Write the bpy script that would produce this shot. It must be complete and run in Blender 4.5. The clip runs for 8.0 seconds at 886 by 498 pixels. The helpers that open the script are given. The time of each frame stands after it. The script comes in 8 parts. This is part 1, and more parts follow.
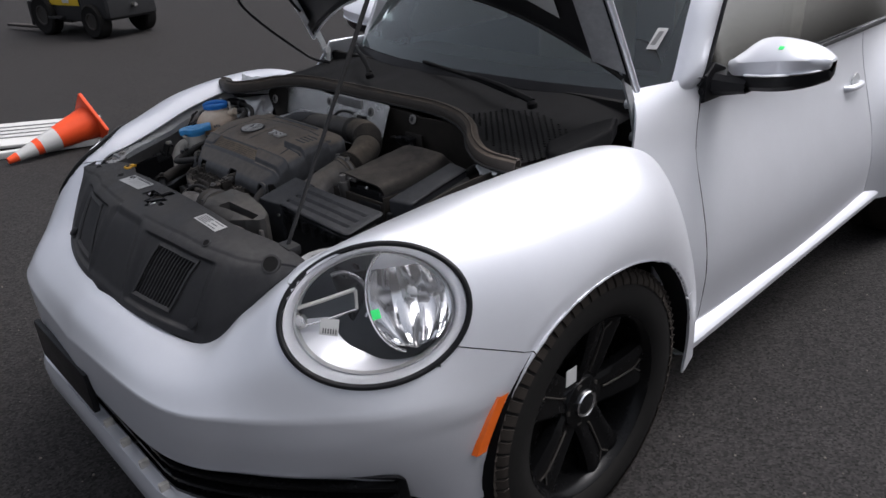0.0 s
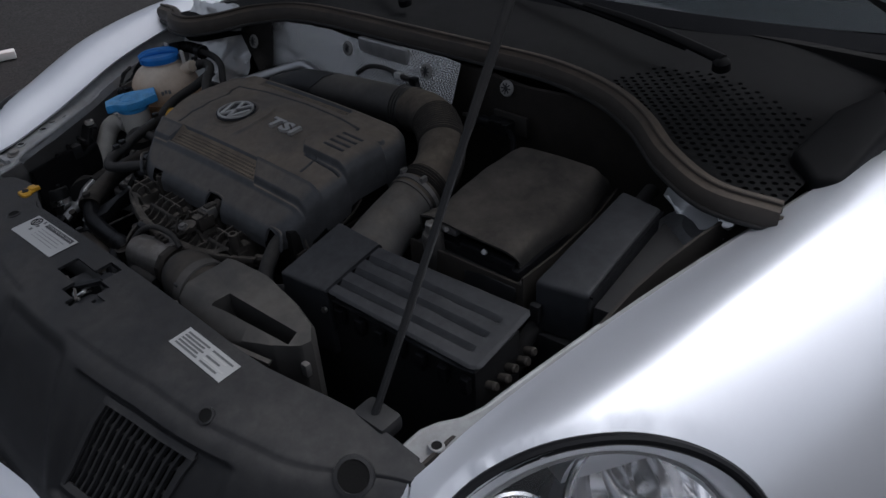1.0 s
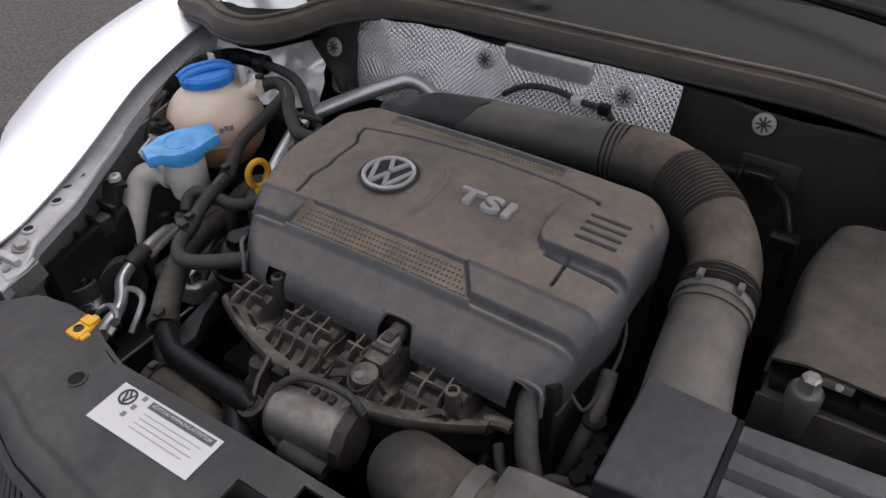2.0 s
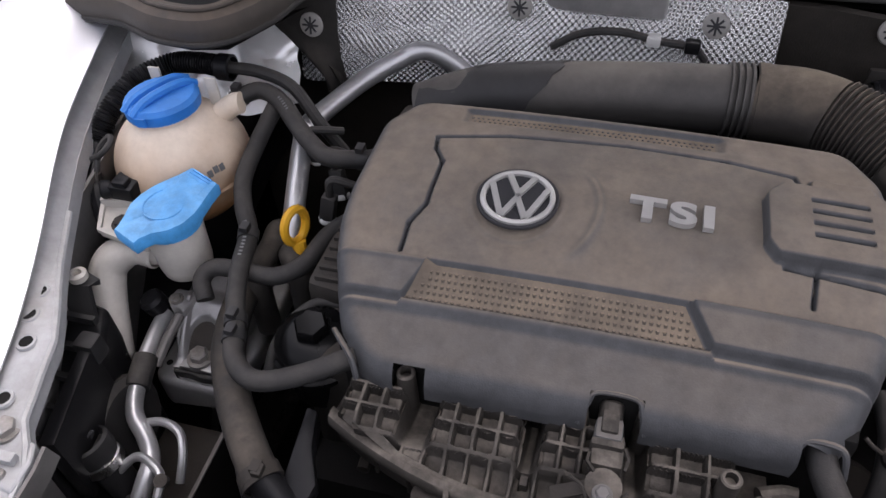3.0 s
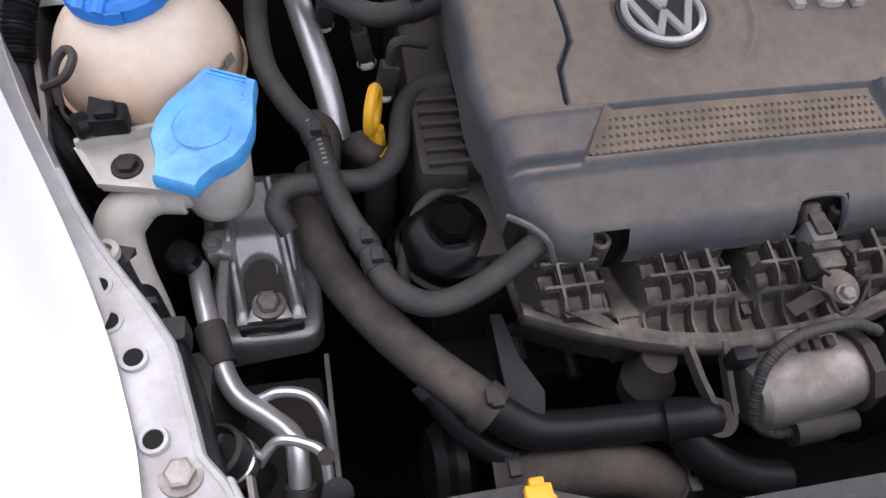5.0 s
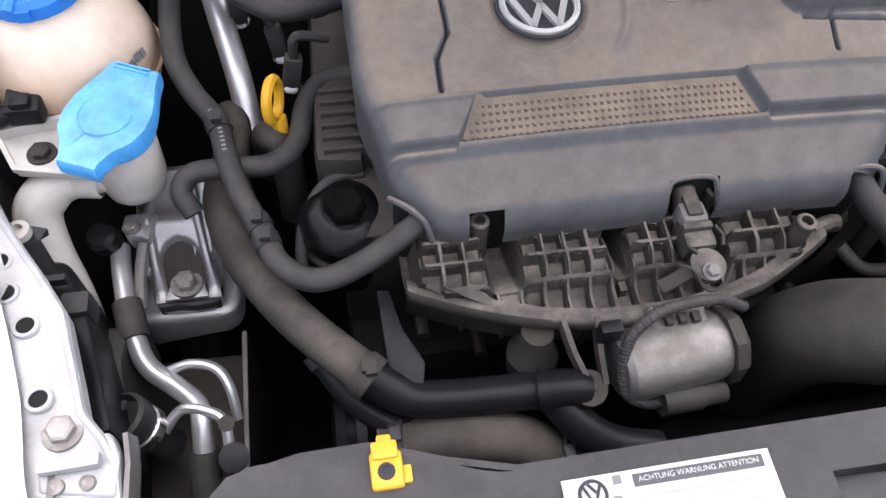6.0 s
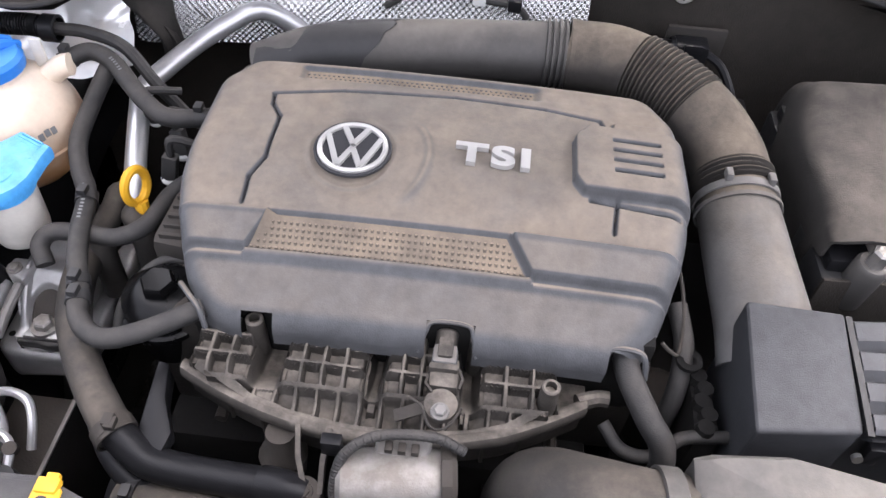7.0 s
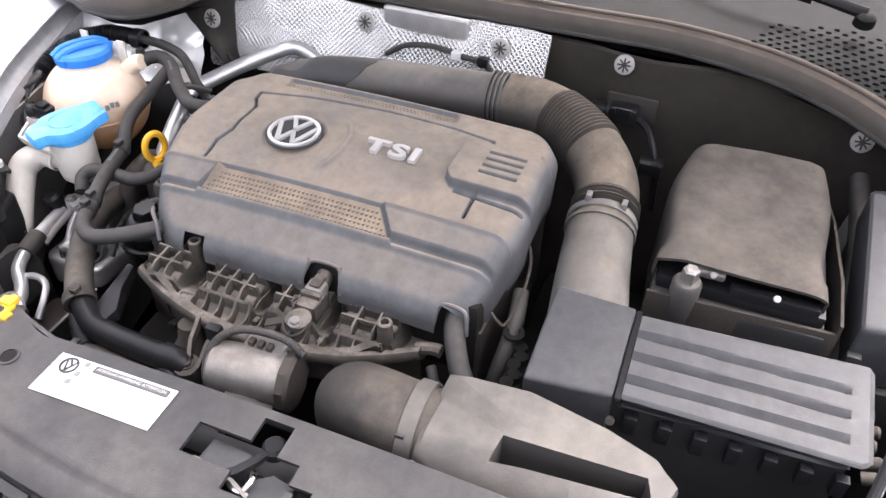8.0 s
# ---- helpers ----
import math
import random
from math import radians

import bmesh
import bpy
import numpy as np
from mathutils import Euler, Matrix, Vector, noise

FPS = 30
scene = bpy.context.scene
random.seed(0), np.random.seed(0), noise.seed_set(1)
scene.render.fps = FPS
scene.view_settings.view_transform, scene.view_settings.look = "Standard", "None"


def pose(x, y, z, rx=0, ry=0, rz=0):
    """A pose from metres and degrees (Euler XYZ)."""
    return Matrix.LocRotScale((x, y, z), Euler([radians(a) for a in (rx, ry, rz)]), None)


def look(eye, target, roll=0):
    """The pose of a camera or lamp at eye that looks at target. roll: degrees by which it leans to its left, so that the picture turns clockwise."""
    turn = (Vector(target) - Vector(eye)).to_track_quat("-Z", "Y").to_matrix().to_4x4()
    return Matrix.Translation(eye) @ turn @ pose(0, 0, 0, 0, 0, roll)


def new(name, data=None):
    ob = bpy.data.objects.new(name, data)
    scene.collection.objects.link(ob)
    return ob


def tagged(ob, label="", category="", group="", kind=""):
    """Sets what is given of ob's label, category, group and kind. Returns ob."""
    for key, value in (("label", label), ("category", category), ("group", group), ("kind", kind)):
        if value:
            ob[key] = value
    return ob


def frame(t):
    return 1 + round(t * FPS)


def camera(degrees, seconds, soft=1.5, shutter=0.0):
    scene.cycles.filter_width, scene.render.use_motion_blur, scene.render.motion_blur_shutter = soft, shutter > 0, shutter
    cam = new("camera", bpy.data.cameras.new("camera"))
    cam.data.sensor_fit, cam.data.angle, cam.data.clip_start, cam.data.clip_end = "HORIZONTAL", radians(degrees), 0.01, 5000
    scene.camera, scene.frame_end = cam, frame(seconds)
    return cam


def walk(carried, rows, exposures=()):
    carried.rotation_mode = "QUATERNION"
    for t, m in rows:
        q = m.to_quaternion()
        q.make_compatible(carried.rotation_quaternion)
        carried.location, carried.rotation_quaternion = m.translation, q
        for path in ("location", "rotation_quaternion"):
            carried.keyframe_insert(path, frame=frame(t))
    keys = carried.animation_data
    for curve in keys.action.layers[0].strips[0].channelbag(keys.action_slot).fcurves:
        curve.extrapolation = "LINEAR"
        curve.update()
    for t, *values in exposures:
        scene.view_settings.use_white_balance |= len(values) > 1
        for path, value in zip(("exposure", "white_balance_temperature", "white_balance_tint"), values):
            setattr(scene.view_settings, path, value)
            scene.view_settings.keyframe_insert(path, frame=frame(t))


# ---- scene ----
cam = camera(61.4, 8.0)
EXPOSURES = [(0, 0.3, 6150, 13), (1, -0.45, 5850, 11), (1.5, 0.85, 6250, 14), (2, 1.5, 6450, 16), (3.5, 1.92, 6450, 19), (5.5, 2.42, 6300, 18), (6.5, 2.9, 6300, 17), (8, 3.2, 6550, 17)]
PATH = [
    (0, (1.6739, -0.2915, 1.4178), (0.3261, 0.9090, 0.5562), -3.25),
    (0.5, (1.2357, -0.1086, 1.3564), (-0.0062, 1.0949, 0.3518), -3.16),
    (1, (0.8609, 0.0586, 1.3599), (-0.2598, 1.2506, 0.2096), -3.35),
    (1.5, (0.5189, 0.0970, 1.3264), (-0.4947, 1.3285, 0.1198), -2.08),
    (2, (0.2759, 0.1288, 1.3077), (-0.5759, 1.4244, 0.0445), -0.48),
    (2.2, (0.1844, 0.1557, 1.3000), (-0.5910, 1.4720, 0.0091), -0.80),
    (3.3, (-0.1660, 0.2363, 1.2526), (-0.3868, 1.5309, -0.2558), -1.41),
    (3.5, (-0.2380, 0.2436, 1.2452), (-0.3259, 1.5072, -0.3026), 0.88),
    (4, (-0.3527, 0.2806, 1.2184), (-0.1808, 1.4780, -0.3744), 6.26),
    (4.2, (-0.3705, 0.2894, 1.2118), (-0.1457, 1.4428, -0.4066), 6.91),
    (5.3, (-0.3829, 0.2780, 1.1969), (-0.0657, 1.2883, -0.4997), 8.35),
    (5.5, (-0.3670, 0.2697, 1.2029), (-0.0588, 1.2740, -0.4990), 8.02),
    (6, (-0.2948, 0.2413, 1.2256), (-0.0410, 1.2776, -0.4661), 5.41),
    (6.5, (-0.1699, 0.2180, 1.2496), (-0.0226, 1.3791, -0.3722), 5.19),
    (7, (-0.0383, 0.1890, 1.2801), (-0.0921, 1.5182, -0.2134), 4.71),
    (7.5, (0.0718, 0.1206, 1.2890), (-0.1713, 1.5754, -0.0618), 3.60),
    (8, (0.2608, 0.0437, 1.3117), (-0.2513, 1.4774, 0.0148), 2.36),
]
walk(cam, [(t, look(eye, target, roll)) for t, eye, target, roll in PATH], EXPOSURES)

# ---- world and sun: a bright, thinly clouded sky ----
world = bpy.data.worlds.new("sky")
scene.world = world
world.use_nodes = True
wn, wl = world.node_tree.nodes, world.node_tree.links
wn.clear()
sky = wn.new("ShaderNodeTexSky")
sky.sky_type, sky.sun_disc = "NISHITA", False
sky.sun_elevation, sky.sun_rotation = radians(61), radians(26)
sky.air_density, sky.dust_density, sky.ozone_density = 1.0, 9.0, 1.0
soft_sky = wn.new("ShaderNodeHueSaturation")
soft_sky.inputs["Saturation"].default_value = 0.3
background = wn.new("ShaderNodeBackground")
background.inputs["Strength"].default_value = 0.15
world_out = wn.new("ShaderNodeOutputWorld")
wl.new(sky.outputs[0], soft_sky.inputs["Color"])
wl.new(soft_sky.outputs[0], background.inputs["Color"])
wl.new(background.outputs[0], world_out.inputs["Surface"])

sun_data = bpy.data.lights.new("sun", "SUN")
sun_data.energy, sun_data.angle, sun_data.color = 0.6, radians(26), (1.0, 0.98, 0.95)
sun = new("sun", sun_data)
sun.matrix_world = look((1.10, 2.50, 5.20), (0, 0.3, 0.8))


# ---- materials ----
def material(name, colour, rough=0.5, metal=0.0, coat=0.0, coat_rough=0.05, vary=0.15, scale=30.0, bump=0.1,
             bump_scale=400.0, dust=0.0, dust_colour=(0.26, 0.21, 0.16), dust_scale=14.0, rough_vary=0.1, dust_from=0.1, gloss=0.3, dust_low=0.35, grime=0.1, dust_edge=0.11):
    """A surface with two scales of colour change, fine relief and, where asked, dry dust that settles on what faces up."""
    m = bpy.data.materials.new(name)
    m.use_nodes = True
    n, l = m.node_tree.nodes, m.node_tree.links
    b = n["Principled BSDF"]
    b.inputs["Metallic"].default_value = metal
    b.inputs["Specular IOR Level"].default_value = 0.5 if metal or coat else gloss
    b.inputs["Coat Weight"].default_value = coat
    b.inputs["Coat Roughness"].default_value = coat_rough
    co = n.new("ShaderNodeTexCoord")
    big = n.new("ShaderNodeTexNoise")
    big.inputs["Scale"].default_value, big.inputs["Detail"].default_value, big.inputs["Roughness"].default_value = scale, 10, 0.68
    fine = n.new("ShaderNodeTexNoise")
    fine.inputs["Scale"].default_value, fine.inputs["Detail"].default_value = bump_scale, 3
    for node in (big, fine):
        l.new(co.outputs["Object"], node.inputs["Vector"])
    mix = n.new("ShaderNodeMix")
    mix.data_type = "RGBA"
    mix.inputs["A"].default_value = (*[c * (1 - vary) for c in colour], 1)
    mix.inputs["B"].default_value = (*[min(1, c * (1 + vary)) for c in colour], 1)
    l.new(big.outputs["Fac"], mix.inputs["Factor"])
    out = mix.outputs["Result"]
    spread = n.new("ShaderNodeMapRange")
    spread.inputs["To Min"].default_value, spread.inputs["To Max"].default_value = max(0.02, rough - rough_vary), min(1, rough + rough_vary)
    l.new(big.outputs["Fac"], spread.inputs["Value"])
    rough_out = spread.outputs["Result"]
    if dust:
        geo = n.new("ShaderNodeNewGeometry")
        split = n.new("ShaderNodeSeparateXYZ")
        l.new(geo.outputs["Normal"], split.inputs["Vector"])
        up = n.new("ShaderNodeMapRange")
        up.inputs["From Min"].default_value, up.inputs["From Max"].default_value = dust_from, 0.97
        l.new(split.outputs["Z"], up.inputs["Value"])
        cloud = n.new("ShaderNodeTexNoise")
        cloud.inputs["Scale"].default_value, cloud.inputs["Detail"].default_value, cloud.inputs["Roughness"].default_value = dust_scale, 10, 0.7
        l.new(co.outputs["Object"], cloud.inputs["Vector"])
        ramp = n.new("ShaderNodeMapRange")
        ramp.inputs["From Min"].default_value, ramp.inputs["From Max"].default_value = 0.49 - dust_edge, 0.49 + dust_edge
        ramp.inputs["To Min"].default_value = dust_low
        l.new(cloud.outputs["Fac"], ramp.inputs["Value"])
        amount = n.new("ShaderNodeMath")
        amount.operation = "MULTIPLY"
        l.new(up.outputs["Result"], amount.inputs[0])
        l.new(ramp.outputs["Result"], amount.inputs[1])
        total = n.new("ShaderNodeMath")
        total.operation, total.use_clamp = "MULTIPLY", True
        total.inputs[1].default_value = dust
        l.new(amount.outputs[0], total.inputs[0])
        dusty = n.new("ShaderNodeMix")
        dusty.data_type = "RGBA"
        dusty.inputs["B"].default_value = (*dust_colour, 1)
        l.new(out, dusty.inputs["A"])
        l.new(total.outputs[0], dusty.inputs["Factor"])
        out = dusty.outputs["Result"]
        dull = n.new("ShaderNodeMix")
        l.new(rough_out, dull.inputs["A"])
        dull.inputs["B"].default_value = 0.95
        l.new(total.outputs[0], dull.inputs["Factor"])
        rough_out = dull.outputs["Result"]
    if dust and grime:
        # hand-wiped and spattered dirt: a middle scale between the clouds and the grain
        spatter = n.new("ShaderNodeTexNoise")
        spatter.inputs["Scale"].default_value, spatter.inputs["Detail"].default_value, spatter.inputs["Roughness"].default_value = 48.0, 9, 0.7
        l.new(co.outputs["Object"], spatter.inputs["Vector"])
        swing = n.new("ShaderNodeMapRange")
        swing.inputs["From Min"].default_value, swing.inputs["From Max"].default_value = 0.34, 0.66
        swing.inputs["To Min"].default_value, swing.inputs["To Max"].default_value = 1 - grime, 1 + grime
        l.new(spatter.outputs["Fac"], swing.inputs["Value"])
        dirt = n.new("ShaderNodeMix")
        dirt.data_type, dirt.blend_type = "RGBA", "MULTIPLY"
        dirt.inputs["Factor"].default_value = 1.0
        l.new(out, dirt.inputs["A"])
        l.new(swing.outputs["Result"], dirt.inputs["B"])
        out = dirt.outputs["Result"]
    l.new(out, b.inputs["Base Color"])
    l.new(rough_out, b.inputs["Roughness"])
    if bump:
        relief = n.new("ShaderNodeBump")
        relief.inputs["Strength"].default_value, relief.inputs["Distance"].default_value = bump, 0.002
        l.new(fine.outputs["Fac"], relief.inputs["Height"])
        l.new(relief.outputs["Normal"], b.inputs["Normal"])
    return m


def clear_glass(name, tint=(0.9, 0.95, 0.93), rough=0.0, ior=1.45):
    m = bpy.data.materials.new(name)
    m.use_nodes = True
    b = m.node_tree.nodes["Principled BSDF"]
    b.inputs["Base Color"].default_value = (*tint, 1)
    b.inputs["Transmission Weight"].default_value, b.inputs["Roughness"].default_value, b.inputs["IOR"].default_value = 1.0, rough, ior
    return m


SILVER = material("silver_paint", (0.69, 0.70, 0.735), 0.42, 0.55, coat=0.3, coat_rough=0.08, vary=0.05, scale=9, bump=0.03, bump_scale=2500, rough_vary=0.03)
SILVER_RAW = material("dull_silver_paint", (0.42, 0.43, 0.44), 0.5, 0.45, vary=0.14, scale=26, bump=0.05, dust=0.5, dust_colour=(0.27, 0.245, 0.21))
BLACK = material("black_plastic", (0.010, 0.010, 0.011), 0.34, vary=0.3, scale=18, bump=0.12, bump_scale=900, gloss=0.15)
SATIN = material("satin_black_plastic", (0.02, 0.02, 0.021), 0.42, vary=0.25, scale=22, bump=0.12, bump_scale=900, dust=0.35, dust_colour=(0.06, 0.057, 0.053))
TRIM = material("dusty_trim_plastic", (0.020, 0.020, 0.0215), 0.48, vary=0.35, scale=14, bump=0.25, bump_scale=1100, dust=0.8, dust_colour=(0.066, 0.063, 0.060), dust_scale=9, dust_low=0.12, dust_from=0.4, gloss=0.28, grime=0.15)
TRAY = material("matt_tray_plastic", (0.007, 0.007, 0.0075), 0.6, vary=0.35, scale=18, bump=0.2, bump_scale=900, dust=0.4, dust_colour=(0.017, 0.0165, 0.016), gloss=0.05)
COVER = material("dusty_cover_plastic", (0.056, 0.057, 0.060), 0.48, vary=0.4, scale=24, bump=0.14, bump_scale=700, dust=1.0, dust_colour=(0.192, 0.158, 0.124), dust_scale=10, dust_from=0.62, dust_low=0.55, grime=0.14, gloss=0.4, dust_edge=0.12)
MANIFOLD = material("dirty_manifold_plastic", (0.034, 0.030, 0.026), 0.65, vary=0.45, scale=40, bump=0.2, bump_scale=700, dust=1.0, dust_colour=(0.140, 0.122, 0.103), dust_scale=30, dust_low=0.12, dust_from=0.45, grime=0.3)
RUBBER = material("dusty_rubber", (0.021, 0.0205, 0.0205), 0.6, vary=0.3, scale=45, bump=0.2, bump_scale=800, dust=0.6, dust_colour=(0.08, 0.072, 0.064), dust_scale=22, dust_low=0.15)
RUBBER_BROWN = material("brown_dusted_rubber", (0.030, 0.027, 0.024), 0.7, vary=0.3, scale=25, bump=0.2, bump_scale=700, dust=1.0, dust_colour=(0.150, 0.122, 0.092), dust_scale=13, dust_low=0.3, grime=0.15)
HOSE = material("dusty_hose_rubber", (0.022, 0.0205, 0.019), 0.6, vary=0.35, scale=30, bump=0.2, bump_scale=700, dust=1.0, dust_colour=(0.078, 0.066, 0.054), dust_scale=17, dust_low=0.15, grime=0.2)
DUCT = material("grey_dusted_duct", (0.036, 0.034, 0.032), 0.55, vary=0.2, scale=18, bump=0.12, bump_scale=800, dust=0.9, dust_colour=(0.120, 0.109, 0.096), dust_scale=10, dust_low=0.3, grime=0.12, gloss=0.45)
AIRBOX = material("airbox_plastic", (0.028, 0.029, 0.032), 0.5, vary=0.2, scale=16, bump=0.2, bump_scale=1000, dust=0.55, dust_colour=(0.066, 0.0655, 0.066), dust_scale=9, grime=0.2)
OUTLET = material("worn_grey_outlet", (0.075, 0.071, 0.066), 0.6, vary=0.5, scale=22, bump=0.15, bump_scale=700, dust=0.8, dust_colour=(0.150, 0.127, 0.102), dust_scale=16, grime=0.2)
SEAL_RUBBER = material("weathered_seal_rubber", (0.050, 0.043, 0.037), 0.6, vary=0.35, scale=18, bump=0.2, bump_scale=700, dust=0.9, dust_colour=(0.128, 0.100, 0.076), dust_scale=10, dust_low=0.2, gloss=0.4)
FABRIC = material("dusty_felt", (0.024, 0.022, 0.020), 0.9, vary=0.3, scale=30, bump=0.5, bump_scale=900, dust=1.0, dust_colour=(0.100, 0.086, 0.072), dust_scale=9, dust_from=0.3, grime=0.12)
FELT = material("firewall_felt", (0.024, 0.0205, 0.0170), 0.95, vary=0.65, scale=13, bump=0.6, bump_scale=600, dust=0.5, dust_colour=(0.07, 0.06, 0.05))
TANK = material("stained_tank_plastic", (0.62, 0.54, 0.44), 0.4, vary=0.12, scale=11, bump=0.04, dust=0.25, dust_colour=(0.66, 0.61, 0.54), dust_scale=8)
def stain(m, low, high, colour, scale, strength):
    """Dried brown streaks that gather towards a level inside a translucent vessel."""
    n, l = m.node_tree.nodes, m.node_tree.links
    b = n["Principled BSDF"]
    old = b.inputs["Base Color"].links[0].from_socket
    co = n.new("ShaderNodeTexCoord")
    split = n.new("ShaderNodeSeparateXYZ")
    l.new(co.outputs["Object"], split.inputs["Vector"])
    band = n.new("ShaderNodeMapRange")
    band.inputs["From Min"].default_value, band.inputs["From Max"].default_value = high, low
    l.new(split.outputs["Z"], band.inputs["Value"])
    cloud = n.new("ShaderNodeTexNoise")
    cloud.inputs["Scale"].default_value, cloud.inputs["Detail"].default_value = scale, 4
    l.new(co.outputs["Object"], cloud.inputs["Vector"])
    spread = n.new("ShaderNodeMapRange")
    spread.inputs["From Min"].default_value, spread.inputs["From Max"].default_value = 0.22, 0.58
    l.new(cloud.outputs["Fac"], spread.inputs["Value"])
    amount = n.new("ShaderNodeMath")
    amount.operation = "MULTIPLY"
    l.new(band.outputs["Result"], amount.inputs[0])
    l.new(spread.outputs["Result"], amount.inputs[1])
    total = n.new("ShaderNodeMath")
    total.operation = "MULTIPLY"
    total.inputs[1].default_value = strength
    l.new(amount.outputs[0], total.inputs[0])
    mix = n.new("ShaderNodeMix")
    mix.data_type = "RGBA"
    mix.inputs["B"].default_value = (*colour, 1)
    l.new(old, mix.inputs["A"])
    l.new(total.outputs[0], mix.inputs["Factor"])
    l.new(mix.outputs["Result"], b.inputs["Base Color"])


stain(TANK, 0.750, 0.862, (0.40, 0.19, 0.065), 16, 1.0)
stain(OUTLET, 0.70, 0.86, (0.20, 0.20, 0.205), 26, 0.7)
FILLER = material("milky_plastic", (0.50, 0.475, 0.43), 0.38, vary=0.12, scale=16, bump=0.04, dust=0.3, dust_colour=(0.36, 0.33, 0.29))
BLUE = material("blue_cap_plastic", (0.02, 0.17, 0.55), 0.45, vary=0.1, scale=30, bump=0.1, dust=0.25, dust_colour=(0.16, 0.36, 0.62))
SKYBLUE = material("light_blue_cap_plastic", (0.06, 0.30, 0.64), 0.5, vary=0.12, scale=30, bump=0.1, dust=0.5, dust_colour=(0.26, 0.45, 0.63), dust_scale=20, grime=0.2)
YELLOW = material("yellow_plastic", (0.58, 0.31, 0.02), 0.4, vary=0.1, scale=60, bump=0.05)
YELLOW_PAINT = material("worn_yellow_paint", (0.62, 0.42, 0.03), 0.5, vary=0.25, scale=5, bump=0.1)
ORANGE = material("orange_lens", (0.75, 0.13, 0.01), 0.2, coat=0.6, vary=0.12, scale=60, bump=0.2, bump_scale=300)
CONE = material("orange_cone_rubber", (0.7, 0.07, 0.015), 0.55, vary=0.18, scale=9, bump=0.05)
WHITE = material("white_paper", (0.45, 0.45, 0.44), 0.6, vary=0.05, scale=60, bump=0.02)
BOARD = material("grey_white_board", (0.5, 0.5, 0.48), 0.7, vary=0.15, scale=8, bump=0.05)
GREY = material("grey_print", (0.15, 0.15, 0.15), 0.7, vary=0.1)
BAND_PRINT = material("dark_grey_band_print", (0.075, 0.075, 0.076), 0.7, vary=0.1)
LIGHT_PRINT = material("pale_grey_print", (0.3, 0.3, 0.3), 0.7, vary=0.1)
INK = material("dark_print", (0.03, 0.03, 0.033), 0.7, vary=0.1)
GREEN = material("green_sticker", (0.05, 0.75, 0.18), 0.5, vary=0.05)
ALLOY = material("cast_alloy", (0.33, 0.32, 0.31), 0.42, 0.85, vary=0.4, scale=45, bump=0.12, bump_scale=600, dust=0.7, dust_colour=(0.2, 0.17, 0.14), dust_scale=30)
STEEL = material("bright_steel", (0.62, 0.61, 0.6), 0.28, 1.0, vary=0.15, scale=50, bump=0.05)
CHROME = material("chrome", (0.85, 0.85, 0.86), 0.12, 1.0, vary=0.04, bump=0.0)
CLIP = material("dull_clip_metal", (0.26, 0.25, 0.235), 0.5, 0.2, vary=0.3, scale=70, bump=0.1)
EMBLEM = material("satin_silver_emblem", (0.42, 0.41, 0.395), 0.38, 0.35, vary=0.12, scale=60, bump=0.05)
PIPE = material("satin_aluminium_pipe", (0.46, 0.46, 0.465), 0.38, 0.75, vary=0.25, scale=30, bump=0.03)
INSERT = material("tan_dusted_insert", (0.10, 0.085, 0.07), 0.85, vary=0.25, scale=25, bump=0.2, dust=1.0, dust_colour=(0.235, 0.185, 0.135), dust_scale=20, dust_from=0.3)
LAMP_GREY = material("lamp_housing_grey", (0.10, 0.11, 0.12), 0.4, vary=0.1, scale=20, bump=0.05)
GLOSS = material("gloss_black", (0.004, 0.004, 0.0043), 0.26, vary=0.2, scale=20, bump=0.02, gloss=0.16)
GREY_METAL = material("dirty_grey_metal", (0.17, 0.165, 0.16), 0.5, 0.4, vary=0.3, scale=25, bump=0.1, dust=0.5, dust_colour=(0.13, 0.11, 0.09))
CAST = material("dull_cast_alloy", (0.42, 0.415, 0.41), 0.36, 0.7, vary=0.2, scale=40, bump=0.2, bump_scale=600, dust=0.25, dust_colour=(0.16, 0.145, 0.125))
TREAD = material("dusty_tread_rubber", (0.030, 0.0255, 0.022), 0.9, vary=0.4, scale=40, bump=0.3, bump_scale=300, gloss=0.1)
TYRE = material("tyre_rubber", (0.011, 0.0105, 0.010), 0.75, vary=0.3, scale=25, bump=0.2, bump_scale=500, dust=0.3, dust_colour=(0.04, 0.035, 0.03), gloss=0.12)
# near-black with the deep bay's shade put into the colour
DARK = material("shade_toned_black", (0.012, 0.0115, 0.011), 0.8, vary=0.4, scale=20, bump=0.2, gloss=0.1)
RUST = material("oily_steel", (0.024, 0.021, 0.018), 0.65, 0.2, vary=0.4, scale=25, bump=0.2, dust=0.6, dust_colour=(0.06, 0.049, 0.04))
CLOTH = material("seat_cloth", (0.3, 0.27, 0.23), 0.9, vary=0.15, bump=0.2)
GLASS = clear_glass("window_glass", (0.5, 0.6, 0.6), ior=1.6)
SIDE_GLASS = clear_glass("tinted_side_glass", (0.42, 0.46, 0.45), ior=4.6)
LENS = clear_glass("headlight_lens", (0.98, 0.98, 0.98))


